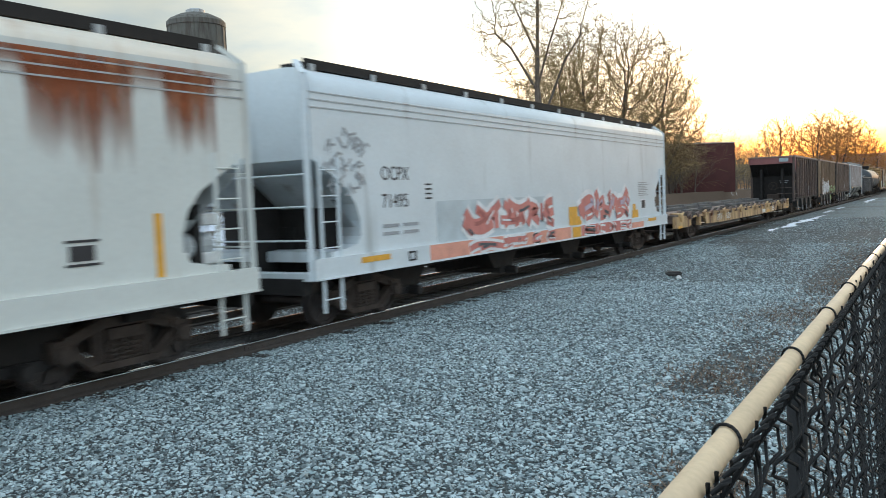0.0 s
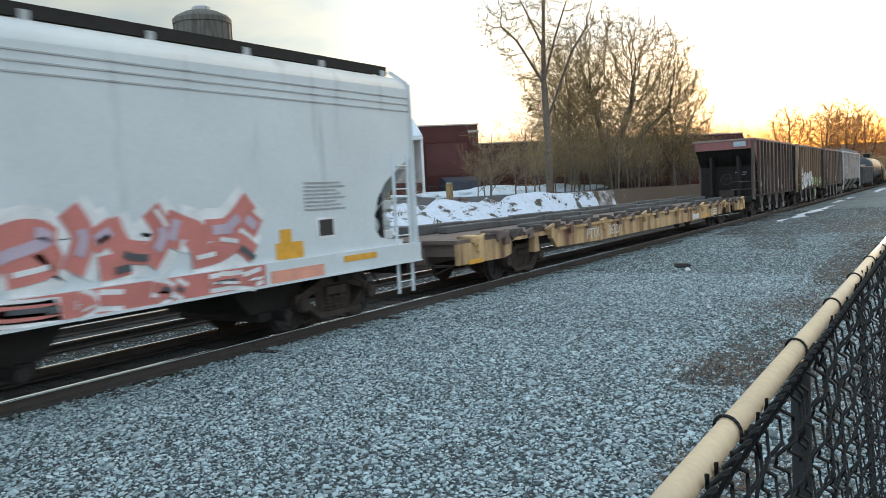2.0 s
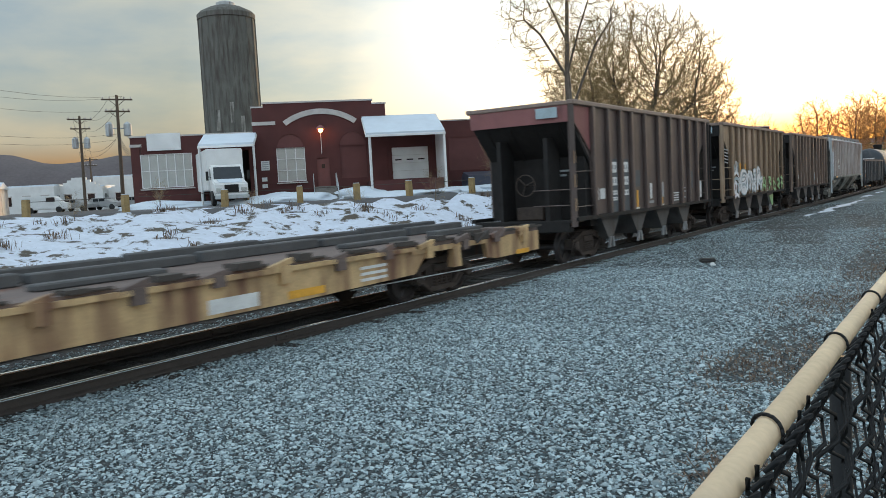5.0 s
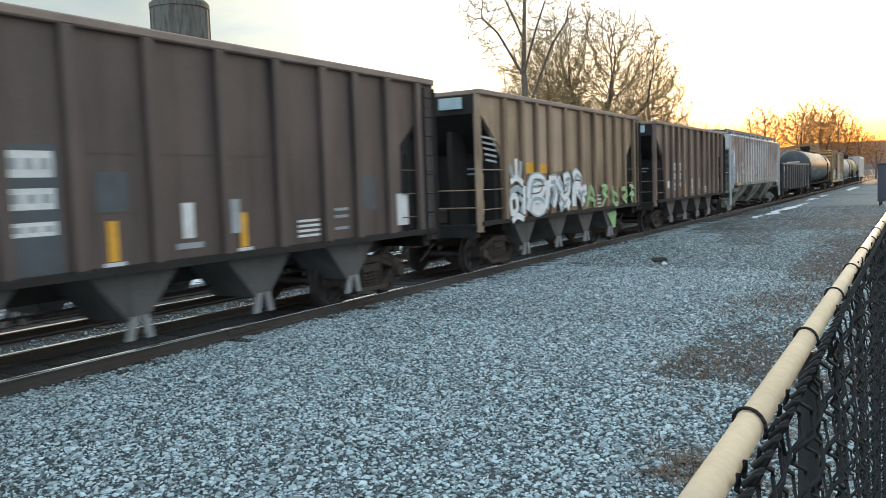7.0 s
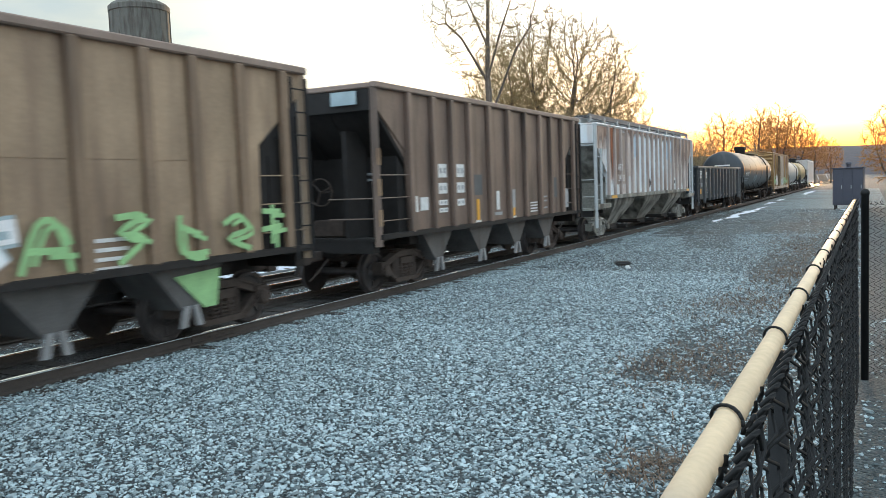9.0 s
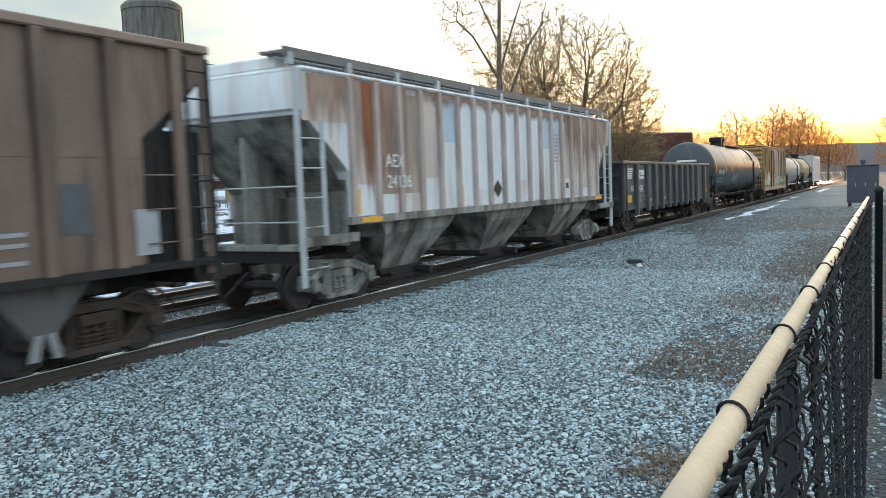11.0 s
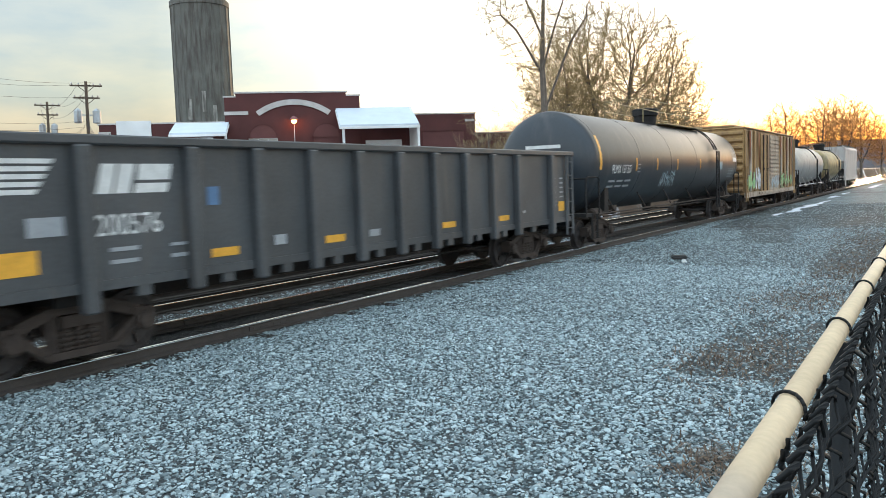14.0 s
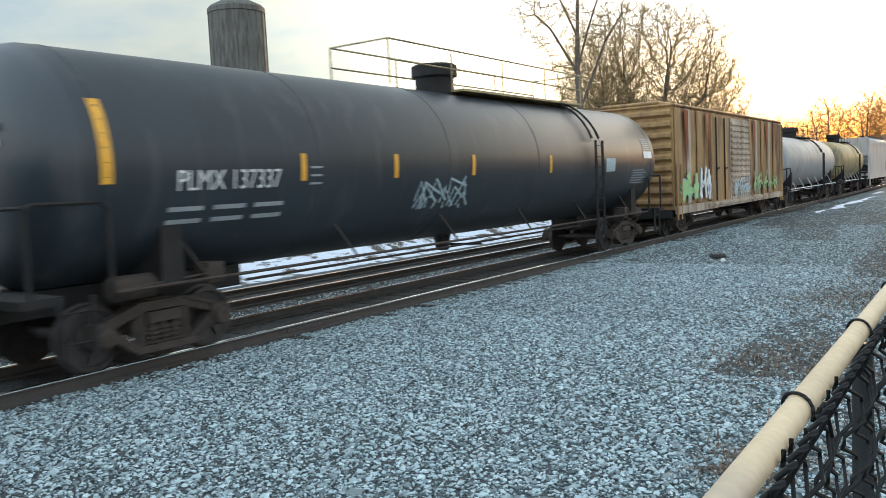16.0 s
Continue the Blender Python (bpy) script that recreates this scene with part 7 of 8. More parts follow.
def box_truck():
    ob = thing("box_truck", "white box truck backed into the covered bay", "truck", at=FRONT @ pose(-6.05, -5.2, LOT, 0, 0, 14))
    bm = bmesh.new()
    B(bm, -1.22, 1.22, -0.4, 6.2, 1.05, 3.85)
    part("cargo_box", soften(bm, 0.06, 2), "whitepaint", ob)
    bm = bmesh.new()
    prism(bm, [(-0.5, 0.6), (-2.6, 0.6), (-2.75, 0.75), (-2.7, 1.45), (-1.55, 1.70), (-1.05, 2.65), (-0.5, 2.75)], -1.08, 1.08)
    part("cab", soften(bm, 0.08, 2), "whitepaint", ob)
    bm = bmesh.new()
    v = [bm.verts.new(p) for p in ((-0.95, -1.57, 1.74), (0.95, -1.57, 1.74), (0.88, -1.12, 2.58), (-0.88, -1.12, 2.58))]
    bm.faces.new(v)
    for s in (-1, 1):
        v = [bm.verts.new(p) for p in ((s * 1.09, -1.4, 1.75), (s * 1.09, -0.6, 1.75), (s * 1.09, -0.6, 2.5), (s * 1.09, -1.05, 2.5))]
        bm.faces.new(v)
    part("windscreen", fixed(bm), "darkglass", ob)
    bm = bmesh.new()
    B(bm, -0.45, 0.45, -2.79, -2.70, 0.85, 1.35)
    for k in range(5):
        B(bm, -0.42, 0.42, -2.81, -2.79, 0.9 + 0.09 * k, 0.94 + 0.09 * k)
    part("grille", bm, "dark", ob)
    bm = bmesh.new()
    B(bm, -1.1, 1.1, -2.9, -2.68, 0.42, 0.68)
    part("bumper", soften(bm, 0.03, 1), "grey_steel", ob)
    for s in (-1, 1):
        bm = bmesh.new()
        B(bm, s * 0.8 - 0.18, s * 0.8 + 0.18, -2.78, -2.70, 0.9, 1.15)
        part("headlight", soften(bm, 0.03, 1), "glass", ob)
        bm = bmesh.new()
        bar(bm, (s * 1.1, -1.5, 1.9), (s * 1.35, -1.5, 1.95), 0.04)
        B(bm, s * 1.35 - 0.08, s * 1.35 + 0.08, -1.55, -1.45, 1.7, 2.3)
        part("mirror", bm, "dark", ob)
        for y in (-1.7, 4.2):
            bm = bmesh.new()
            lathe(bm, [(s * 1.05 - 0.14, 0.44), (s * 1.05 - 0.1, 0.5), (s * 1.05 + 0.1, 0.5), (s * 1.05 + 0.14, 0.44), (s * 1.05 + 0.14, 0.0)], "x", 24, (0, y, 0.5))
            part("wheel", fixed(bm), "plastic", ob)
    bm = bmesh.new()
    prism(bm, [(-2.6, 1.47), (-1.6, 1.71), (-1.6, 1.76), (-2.6, 1.53)], -0.75, 0.75)
    part("hood_snow", fixed(bm), "snow", ob)
    bm = bmesh.new()
    B(bm, -0.45, 0.45, -1.5, 6.1, 0.6, 1.05)
    part("chassis", bm, "dark", ob)


box_truck()

# wooden posts with a cable along the edge of the yard
post_pts = [(-34.5, 23.85), (-31.65, 27.55), (-29.05, 30.28), (-26.88, 32.23), (-25.0, 34.3), (-22.6, 36.7), (-37.6, 20.6)]
proto = None
for i, (x, y) in enumerate(post_pts):
    if proto is None:
        proto = thing("wooden_post", "stubby faded yellow wooden post at the yard's edge", "bollard", "posts along the yard", at=pose(x, y, LOT - 0.15))
        bm = bmesh.new()
        B(bm, -0.15, 0.15, -0.15, 0.15, 0, 1.0)
        part("post", soften(bm, 0.03, 2), "bollard", proto)
        bm = bmesh.new()
        B(bm, -0.13, 0.13, -0.13, 0.13, 1.0, 1.03)
        part("snow_cap", soften(bm, 0.02, 1), "snow", proto)
    else:
        copy_thing(proto, pose(x, y, LOT - 0.15, random.Random(i).uniform(-3, 3), random.Random(i + 9).uniform(-3, 3), 20 * i))
rope = thing("post_cable", "thin rusty cable strung between the posts", "cable")
bm = bmesh.new()
srt = sorted(post_pts)
for p, q in zip(srt, srt[1:]):
    bar(bm, (*p, LOT + 0.72), (*q, LOT + 0.72), 0.03, n=6)
part("strand", bm, "rail_side", rope)


def utility_pole(x, y, z0, z1, yaw, trans):
    ob = thing("utility_pole", "leaning grey wooden utility pole with crossarms", "utility pole", "utility poles", at=pose(x, y, z0, 0, 0.8, yaw))
    H = z1 - z0
    bm = bmesh.new()
    bar(bm, (0, 0, 0), (0, 0, H), 0.36, n=10, w2=0.24)
    part("pole", bm, "wood", ob)
    for k, z in enumerate((H - 0.35, H - 1.4)):
        bm = bmesh.new()
        bar(bm, (-1.3 + 0.25 * k, 0.2, z), (1.3 - 0.25 * k, 0.2, z), 0.13)
        bar(bm, (-0.7, 0.2, z), (0, 0.15, z - 0.6), 0.05)
        bar(bm, (0.7, 0.2, z), (0, 0.15, z - 0.6), 0.05)
        c = part("crossarm", bm, "wood", ob)
        for s in (-1.15, -0.6, 0.6, 1.15):
            bm = bmesh.new()
            lathe(bm, [(z + 0.06, 0.03), (z + 0.12, 0.07), (z + 0.2, 0.07), (z + 0.26, 0.03)], "z", 8, (s * (1 - 0.2 * k), 0.2, 0))
            part("insulator", bm, "mortar", c)
    for s in trans:
        bm = bmesh.new()
        lathe(bm, [(H - 3.6, 0.25), (H - 3.55, 0.34), (H - 2.55, 0.34), (H - 2.4, 0.2), (H - 2.3, 0.05)], "z", 18, (s, 0.1, 0))
        bar(bm, (s, 0.1, H - 2.9), (0, 0, H - 2.9), 0.1)
        part("transformer", fixed(bm), "grey_steel", ob, "grey drum transformer")
    return ob


utility_pole(-63.4, 43.6, LOT - 0.1, 12.1, 55, (-0.75, 0.75))
utility_pole(-83.7, 52.7, LOT - 0.1, 12.6, 55, (-0.6, 0.6))
utility_pole(-128.0, 82.0, LOT - 0.1, 11.0, 55, ())
wires = thing("overhead_wires", "sagging black overhead wires between poles", "cables")
for z, dx in ((11.9, -1.0), (11.9, 1.0), (10.8, 0.0), (8.7, 0.3), (8.2, -0.3)):
    chain = [(-150, 92, z - 0.5), (-128 + dx, 82, z - 1.0), (-83.7 + dx, 52.7, z + 0.4), (-63.4 + dx, 43.6, z), (-58.0 + dx * 2, 20, z + 0.5), (-52 + dx * 3, -10, z + 0.8)]
    bm = bmesh.new()
    for p, q in zip(chain, chain[1:]):
        prev = None
        for i in range(9):
            f = i / 8
            c = Vector(p).lerp(Vector(q), f) - Vector((0, 0, 1.0 * 4 * f * (1 - f)))
            if prev:
                bar(bm, prev, c, 0.018, n=4)
            prev = c
    part("wire", bm, "cable", wires)
bm = bmesh.new()
for k in range(4):
    p, q = Vector((-63.4, 43.6, 9.0 - 0.2 * k)), Vector((-50.3, 36.4, 6.6 - 0.15 * k))
    prev = None
    for i in range(9):
        f = i / 8
        c = p.lerp(q, f) - Vector((0, 0, 1.1 * 4 * f * (1 - f)))
        if prev:
            bar(bm, prev, c, 0.025)
        prev = c
part("service_drop", bm, "cable", wires)

# concrete silo
silo = thing("concrete_silo", "tall stained concrete silo behind the brick works", "silo", at=pose(-87.6, 78.8, LOT - 0.2))
bm = bmesh.new()
lathe(bm, [(0, 3.95), (25.6, 3.85), (25.65, 3.98), (26.3, 3.98)], "z", 40)
part("shaft", fixed(bm), "concrete", silo)
for k in range(18):
    a = 2 * math.pi * k / 18
    bm = bmesh.new()
    bar(bm, (3.93 * math.cos(a), 3.93 * math.sin(a), 0), (3.87 * math.cos(a), 3.87 * math.sin(a), 25.6), 0.20, 0.12)
    part("stave_rib", bm, "concrete", silo)
bm = bmesh.new()
lathe(bm, [(26.3, 3.98), (26.7, 3.6), (27.3, 2.4), (27.7, 1.0), (27.8, 0.0)], "z", 32)
part("cap", fixed(bm), "concrete", silo)
bm = bmesh.new()
lathe(bm, [(27.5, 1.3), (28.0, 1.3), (28.2, 0.9)], "z", 16)
part("hatch", bm, "grey_steel", silo)
for k, (a0, z) in enumerate(((-0.75, 12.5), (-1.25, 11.5), (-0.4, 10.6))):
    bm = bmesh.new()
    bar(bm, (3.97 * math.cos(a0), 3.97 * math.sin(a0), z - 1.4), (3.97 * math.cos(a0), 3.97 * math.sin(a0), z + 1.4), 0.5, 0.08)
    part("patch", bm, "covlow", silo)


# white stepped-gable shops far down the street, with parked vehicles
def far_shop(x, y, w, d, h, label, steps=True):
    ob = thing("shop_building", label, "building", "white shops", at=pose(x, y, LOT - 0.1, 0, 0, 42))
    bm = bmesh.new()
    B(bm, -w / 2, w / 2, 0, d, 0, h)
    if steps:
        for k in range(4):
            B(bm, -w / 2 + 0.55 * k + 0.4, w / 2 - 0.55 * k - 0.4, 0.0, 0.4, h + 0.32 * k, h + 0.32 * (k + 1))
    part("wall", bm, "whitepaint", ob)
    bm = bmesh.new()
    B(bm, -w / 2 - 0.1, w / 2 + 0.1, 0.45, d, h, h + 0.18)
    part("roof", bm, "snow", ob)
    for k in range(max(2, int(w / 2.2))):
        xx = -w / 2 + (k + 0.5) * w / max(2, int(w / 2.2))
        bm = bmesh.new()
        z0 = 0.1 if k % 2 else 1.1
        B(bm, xx - 0.45, xx + 0.45, -0.03, 0.05, z0, 2.3)
        wd = part("window" if k % 2 == 0 else "door", bm, "darkglass", ob)
        bm = bmesh.new()
        B(bm, xx - 0.55, xx + 0.55, -0.06, 0.0, 2.31, 2.45)
        part("lintel", bm, "mortar", wd)
    bm = bmesh.new()
    for k in range(int(d / 3)):
        B(bm, w / 2, w / 2 + 0.04, 1 + 3 * k, 2.1 + 3 * k, 1.0, 2.3)
    part("side_window", bm, "darkglass", ob)


far_shop(-104.5, 57.5, 7.0, 9, 3.6, "white shop with a snowy flat roof", False)
far_shop(-101.5, 63.2, 6.0, 9, 3.3, "white shop with a stepped gable")
far_shop(-98.8, 69.0, 5.6, 9, 2.9, "white shop with a stepped gable")
far_shop(-112.0, 79.0, 12.0, 9, 5.2, "pale house beyond the shops", False)


def small_vehicle(x, y, yaw, van, label):
    ob = thing("van" if van else "car", label, "van" if van else "car", "parked vehicles", at=pose(x, y, LOT, 0, 0, yaw))
    bm = bmesh.new()
    if van:
        o = [(-2.4, 0.35), (2.4, 0.35), (2.45, 1.0), (1.75, 1.15), (1.15, 1.85), (-2.3, 1.9), (-2.45, 1.0)]
    else:
        o = [(-2.2, 0.35), (2.2, 0.35), (2.25, 0.8), (1.2, 0.95), (0.5, 1.42), (-1.2, 1.42), (-2.0, 0.95), (-2.25, 0.8)]
    prism(bm, o, -0.88, 0.88)
    part("body", soften(bm, 0.08, 2), "whitepaint" if van else "tankgrey", ob)
    bm = bmesh.new()
    for s in (-1, 1):
        for y0, y1 in ((0.2, 1.1),) if van else ((-1.0, -0.3), (-0.2, 0.55)):
            B(bm, s * 0.885 - 0.01, s * 0.885 + 0.01, y0, y1, 1.0 if not van else 1.2, 1.35 if not van else 1.7)
    part("side_window", bm, "darkglass", ob)
    for s in (-1, 1):
        for yy in (-1.45, 1.45):
            bm = bmesh.new()
            lathe(bm, [(s * 0.8 - 0.1, 0.33), (s * 0.8 + 0.1, 0.33)], "x", 18, (0, yy, 0.33))
            part("wheel", bm, "plastic", ob)


small_vehicle(-86.6, 49.8, -42, True, "white panel van parked on the street")
small_vehicle(-87.5, 54.0, -70, False, "pale sedan parked behind the van")
small_vehicle(-85.8, 56.6, -70, False, "pale sedan parked by the shops")
small_vehicle(-86.8, 61.6, -60, False, "pale sedan parked by the shops")
shed = thing("metal_shed", "pale metal shed at the edge of the lot", "shed", at=pose(-82.0, 41.0, LOT, 0, 0, 50))
bm = bmesh.new()
B(bm, -1.6, 1.6, -2, 2, 0, 2.6)
part("wall", bm, "mortar", shed)
bm = bmesh.new()
prism(bm, [(-2.1, 2.6), (2.1, 2.6), (0, 3.3)], -1.75, 1.75)
part("roof", fixed(bm), "snow", shed)
bm = bmesh.new()
B(bm, 1.58, 1.63, -0.9, 0.9, 0.1, 2.2)
part("door", bm, "grey_steel", shed)


# ---- hills at the horizon ----
def hill(name, x0, y0, x1, y1, hts, depth, label):
    bm = bmesh.new()
    n = len(hts) * 8
    rows = []
    d = Vector((x1 - x0, y1 - y0, 0))
    nrm = Vector((-d.y, d.x, 0)).normalized()
    for i in range(n + 1):
        f = i / n * (len(hts) - 1)
        k = min(int(f), len(hts) - 2)
        s = f - k
        s = s * s * (3 - 2 * s)
        h = hts[k] * (1 - s) + hts[k + 1] * s
        p = Vector((x0, y0, 0)) + d * i / n
        rows.append([bm.verts.new((p.x + nrm.x * depth * g, p.y + nrm.y * depth * g, h * w * (1 + 0.12 * noise.noise((i * 0.4, g * 3, 2))) - 2)) for g, w in ((0, 0), (0.15, 0.35), (0.35, 0.75), (0.6, 1.0), (1.0, 0.9), (2.0, 0.0))])
    for a, b in zip(rows, rows[1:]):
        for k in range(5):
            bm.faces.new((a[k], b[k], b[k + 1], a[k + 1]))
    o = part(name, fixed(bm), "hill", None, "", True)
    tagged(o, label, "hill", kind="structure")


hill("backdrop_hill", -900, 120, -330, 560, [50, 66, 60, 46, 52, 38, 26], 160, "wooded hill dusted with snow")
hill("backdrop_hill", -420, 900, 700, 1100, [24, 32, 38, 34, 42, 50, 44], 220, "hazy blue wooded ridge on the horizon")


# ---- bare trees ----
def tree_mesh(name, seed, H, r0, levels, spread, count, lean=0.0, up=0.35, clear=0.25, twig_r=0.007, limb=1.0, wide=1.0, thin=0.5):
    """Tapered trunk, limbs and a crown of fine twigs, as two meshes."""
    rnd = random.Random(seed)
    parts = {0: ([], []), 1: ([], [])}

    def tube(p, q, ra, rb, kind, n):
        V, Fc = parts[kind]
        d = (q - p).normalized()
        u = d.orthogonal().normalized()
        k = d.cross(u)
        b = len(V)
        for c, r in ((p, ra), (q, rb)):
            for i in range(n):
                a = 2 * math.pi * i / n
                V.append(tuple(c + (u * math.cos(a) + k * math.sin(a)) * r))
        for i in range(n):
            Fc.append((b + i, b + (i + 1) % n, b + n + (i + 1) % n, b + n + i))

    def grow(p, d, length, r, lev):
        seg = 9 if lev == 0 else 5 if lev == 1 else 4 if lev < 3 else 2
        kind = 0 if lev < 3 else 1
        sides = 9 if lev == 0 else 5 if lev < 3 else 3
        pts = [p]
        for i in range(seg):
            wob = 0.045 if lev == 0 else 0.16
            d = (d + Vector((rnd.uniform(-wob, wob), rnd.uniform(-wob, wob), rnd.uniform(-wob, wob) + up * 0.12 * (lev > 0)))).normalized()
            q = p + d * length / seg
            ra = r * (1 - 0.75 * i / seg)
            rb = r * (1 - 0.75 * (i + 1) / seg)
            tube(p, q, max(ra, twig_r), max(rb, twig_r * 0.8), kind, sides)
            p = q
            pts.append((p.copy(), d.copy(), (i + 1) / seg, rb))
        if lev >= levels:
            return
        n = count[lev]
        for k in range(n):
            f = clear + (1 - clear) * (k + rnd.random()) / n if lev == 0 else 0.2 + 0.8 * (k + rnd.random()) / n
            j = min(seg, max(1, int(f * seg + 0.5)))
            c, dd, _, rr = pts[j]
            c = pts[j][0] if j == seg else pts[j][0] - dd * rnd.uniform(0, length / seg)
            az = rnd.uniform(0, 2 * math.pi)
            side = dd.orthogonal().normalized()
            side.rotate(Matrix.Rotation(az, 3, dd))
            ang = rnd.uniform(0.7, 1.15) * spread
            nd = (dd * math.cos(ang) + side * math.sin(ang)).normalized()
            grow(c, nd, length * rnd.uniform(0.42, 0.66) * ((1.05 - 0.45 * f) * limb if lev == 0 else wide), max(rr * (thin if lev == 0 else 0.55), twig_r), lev + 1)

    grow(Vector((0, 0, 0)), Vector((lean, 0, 1)).normalized(), H, r0, 0)
    out = []
    for k in (0, 1):
        me = bpy.data.meshes.new(name + ("_trunk" if k == 0 else "_crown"))
        me.from_pydata(parts[k][0], [], parts[k][1])
        out.append(me)
    return out


def tree(meshes, x, y, z, yaw, s, label, group, bark="bark", twig="twig", name="bare_tree"):
    ob = thing(name, label, "tree", group, at=pose(x, y, z, 0, 0, yaw))
    for nm, me, m in (("trunk", meshes[0], bark), ("crown", meshes[1], twig)):
        if not me.materials:
            me.materials.append(M[m])
        o = new(nm, me)
        o.parent = ob
        o.scale = (s, s, s)
    return ob


def crown_mesh(name, seed, stems, centre, radii, pull, step, twigs, r_tip=0.006, twig_len=0.7, open_below=0.0, gamma=2.5):
    """Stems that branch towards points spread through a rounded crown, thickened from tip to foot, with fine twigs at the ends."""
    rng = np.random.default_rng(seed)
    d = rng.normal(size=(pull, 3))
    d /= np.linalg.norm(d, axis=1)[:, None]
    rad = rng.random(pull) ** 0.42
    lump = np.array([1 + 0.16 * noise.noise((u * 2.1 + seed, v * 2.1, w * 2.1)) for u, v, w in d.tolist()])
    A = np.array(centre) + d * (rad * lump)[:, None] * np.array(radii)
    A = A[A[:, 2] > open_below]
    P, par = [], []
    for pts in stems:
        # each further stem springs from the nearest point of those before it
        last = int(np.linalg.norm(np.array(P) - np.array(pts[0]), axis=1).argmin()) if P else -1
        for a, b in zip(pts, pts[1:]):
            a, b = np.array(a), np.array(b)
            m = max(1, int(np.linalg.norm(b - a) / step))
            for k in range(m):
                P.append(a + (b - a) * k / m)
                par.append(last)
                last = len(P) - 1
    P = np.array(P)
    near = np.full(len(A), 1e9)
    who = np.zeros(len(A), int)
    fresh = 0
    for _ in range(90):
        D = np.linalg.norm(A[:, None] - P[None, fresh:], axis=2)
        k = D.argmin(1)
        dist = D[np.arange(len(A)), k]
        better = dist < near
        near[better], who[better] = dist[better], k[better] + fresh
        live = near > step * 1.3
        A, near, who = A[live], near[live], who[live]
        if not len(A):
            break
        grow = np.zeros((len(P), 3))
        vec = A - P[who]
        np.add.at(grow, who, vec / np.linalg.norm(vec, axis=1)[:, None])
        idx = np.unique(who)
        g = grow[idx]
        g /= np.linalg.norm(g, axis=1)[:, None] + 1e-6
        g += rng.normal(0, 0.16, g.shape) + np.array((0, 0, 0.10))
        g /= np.linalg.norm(g, axis=1)[:, None]
        fresh = len(P)
        P = np.concatenate([P, P[idx] + g * step])
        par += idx.tolist()
    n = len(P)
    kids = np.zeros(n, int)
    area = np.zeros(n)
    for i in range(n - 1, -1, -1):
        if kids[i] == 0:
            area[i] = r_tip ** gamma
        if par[i] >= 0:
            kids[par[i]] += 1
            area[par[i]] += area[i]
    R = area ** (1 / gamma)
    wood, fine = ([], []), ([], [])

    def tube(out, p, q, ra, rb, m):
        V, Fc = out
        u, k = frame_of(q - p)
        b = len(V)
        for c, r in ((p, ra), (q, rb)):
            for i in range(m):
                a = 2 * math.pi * i / m
                V.append(tuple(c + (u * math.cos(a) + k * math.sin(a)) * r))
        for i in range(m):
            Fc.append((b + i, b + (i + 1) % m, b + m + (i + 1) % m, b + m + i))
    for i in range(n):
        if par[i] >= 0:
            q = par[i]
            m = 8 if R[i] > 0.08 else 5 if R[i] > 0.03 else 3
            tube(wood if R[i] > r_tip * 3.2 else fine, P[q], P[i], min(R[q], R[i] * 1.35), R[i], m)
    for i in np.nonzero((R < r_tip * 2.6))[0]:
        back = P[i] - P[par[i]] if par[i] >= 0 else np.array((0, 0, 1.0))
        back /= np.linalg.norm(back) + 1e-6
        for _ in range(twigs):
            v = back + rng.normal(0, 0.55, 3)
            v /= np.linalg.norm(v)
            m = P[i] + v * twig_len * rng.uniform(0.35, 0.6)
            v2 = v + rng.normal(0, 0.35, 3) + np.array((0, 0, 0.12))
            tube(fine, P[i], m, r_tip * 0.8, r_tip * 0.65, 3)
            tube(fine, m, m + v2 / np.linalg.norm(v2) * twig_len * rng.uniform(0.3, 0.6), r_tip * 0.65, r_tip * 0.4, 3)
    out = []
    for k, (V, Fc) in enumerate((wood, fine)):
        me = bpy.data.meshes.new(name + ("_trunk", "_crown")[k])
        me.from_pydata(V, [], Fc)
        out.append(me)
    return out


def frame_of(d):
    d = d / (np.linalg.norm(d) + 1e-9)
    u = np.cross(d, (0, 0, 1.0) if abs(d[2]) < 0.9 else (1.0, 0, 0))
    u /= np.linalg.norm(u)
    return u, np.cross(d, u)


# a tall tree: one straight trunk, a limb curving out and drooping on one side, two ascending limbs on the other
tall = crown_mesh("tall_tree", 7, [
    [(0, 0, 0), (0.05, 0, 4), (-0.05, 0.1, 8), (0.1, 0, 12), (0.25, 0, 15.5)],
    [(-0.03, 0.1, 7.4), (-0.7, 0.0, 8.6), (-1.5, -0.2, 10.0), (-2.4, -0.3, 10.9), (-3.2, -0.3, 10.8)],
    [(0.05, 0, 5.3), (0.8, 0.3, 7.2), (1.6, 0.4, 9.2), (2.8, 0.5, 11.0)],
    [(0.0, 0, 7.8), (0.7, -0.5, 10.0), (1.5, -0.8, 12.2)],
    [(0.0, 0, 9.5), (-0.8, 0.6, 11.5), (-1.5, 1.0, 13.2)]],
    (0.0, 0, 11.8), (4.1, 3.2, 5.0), 620, 0.36, 4, 0.0130, 0.9, 6.0, 1.95)
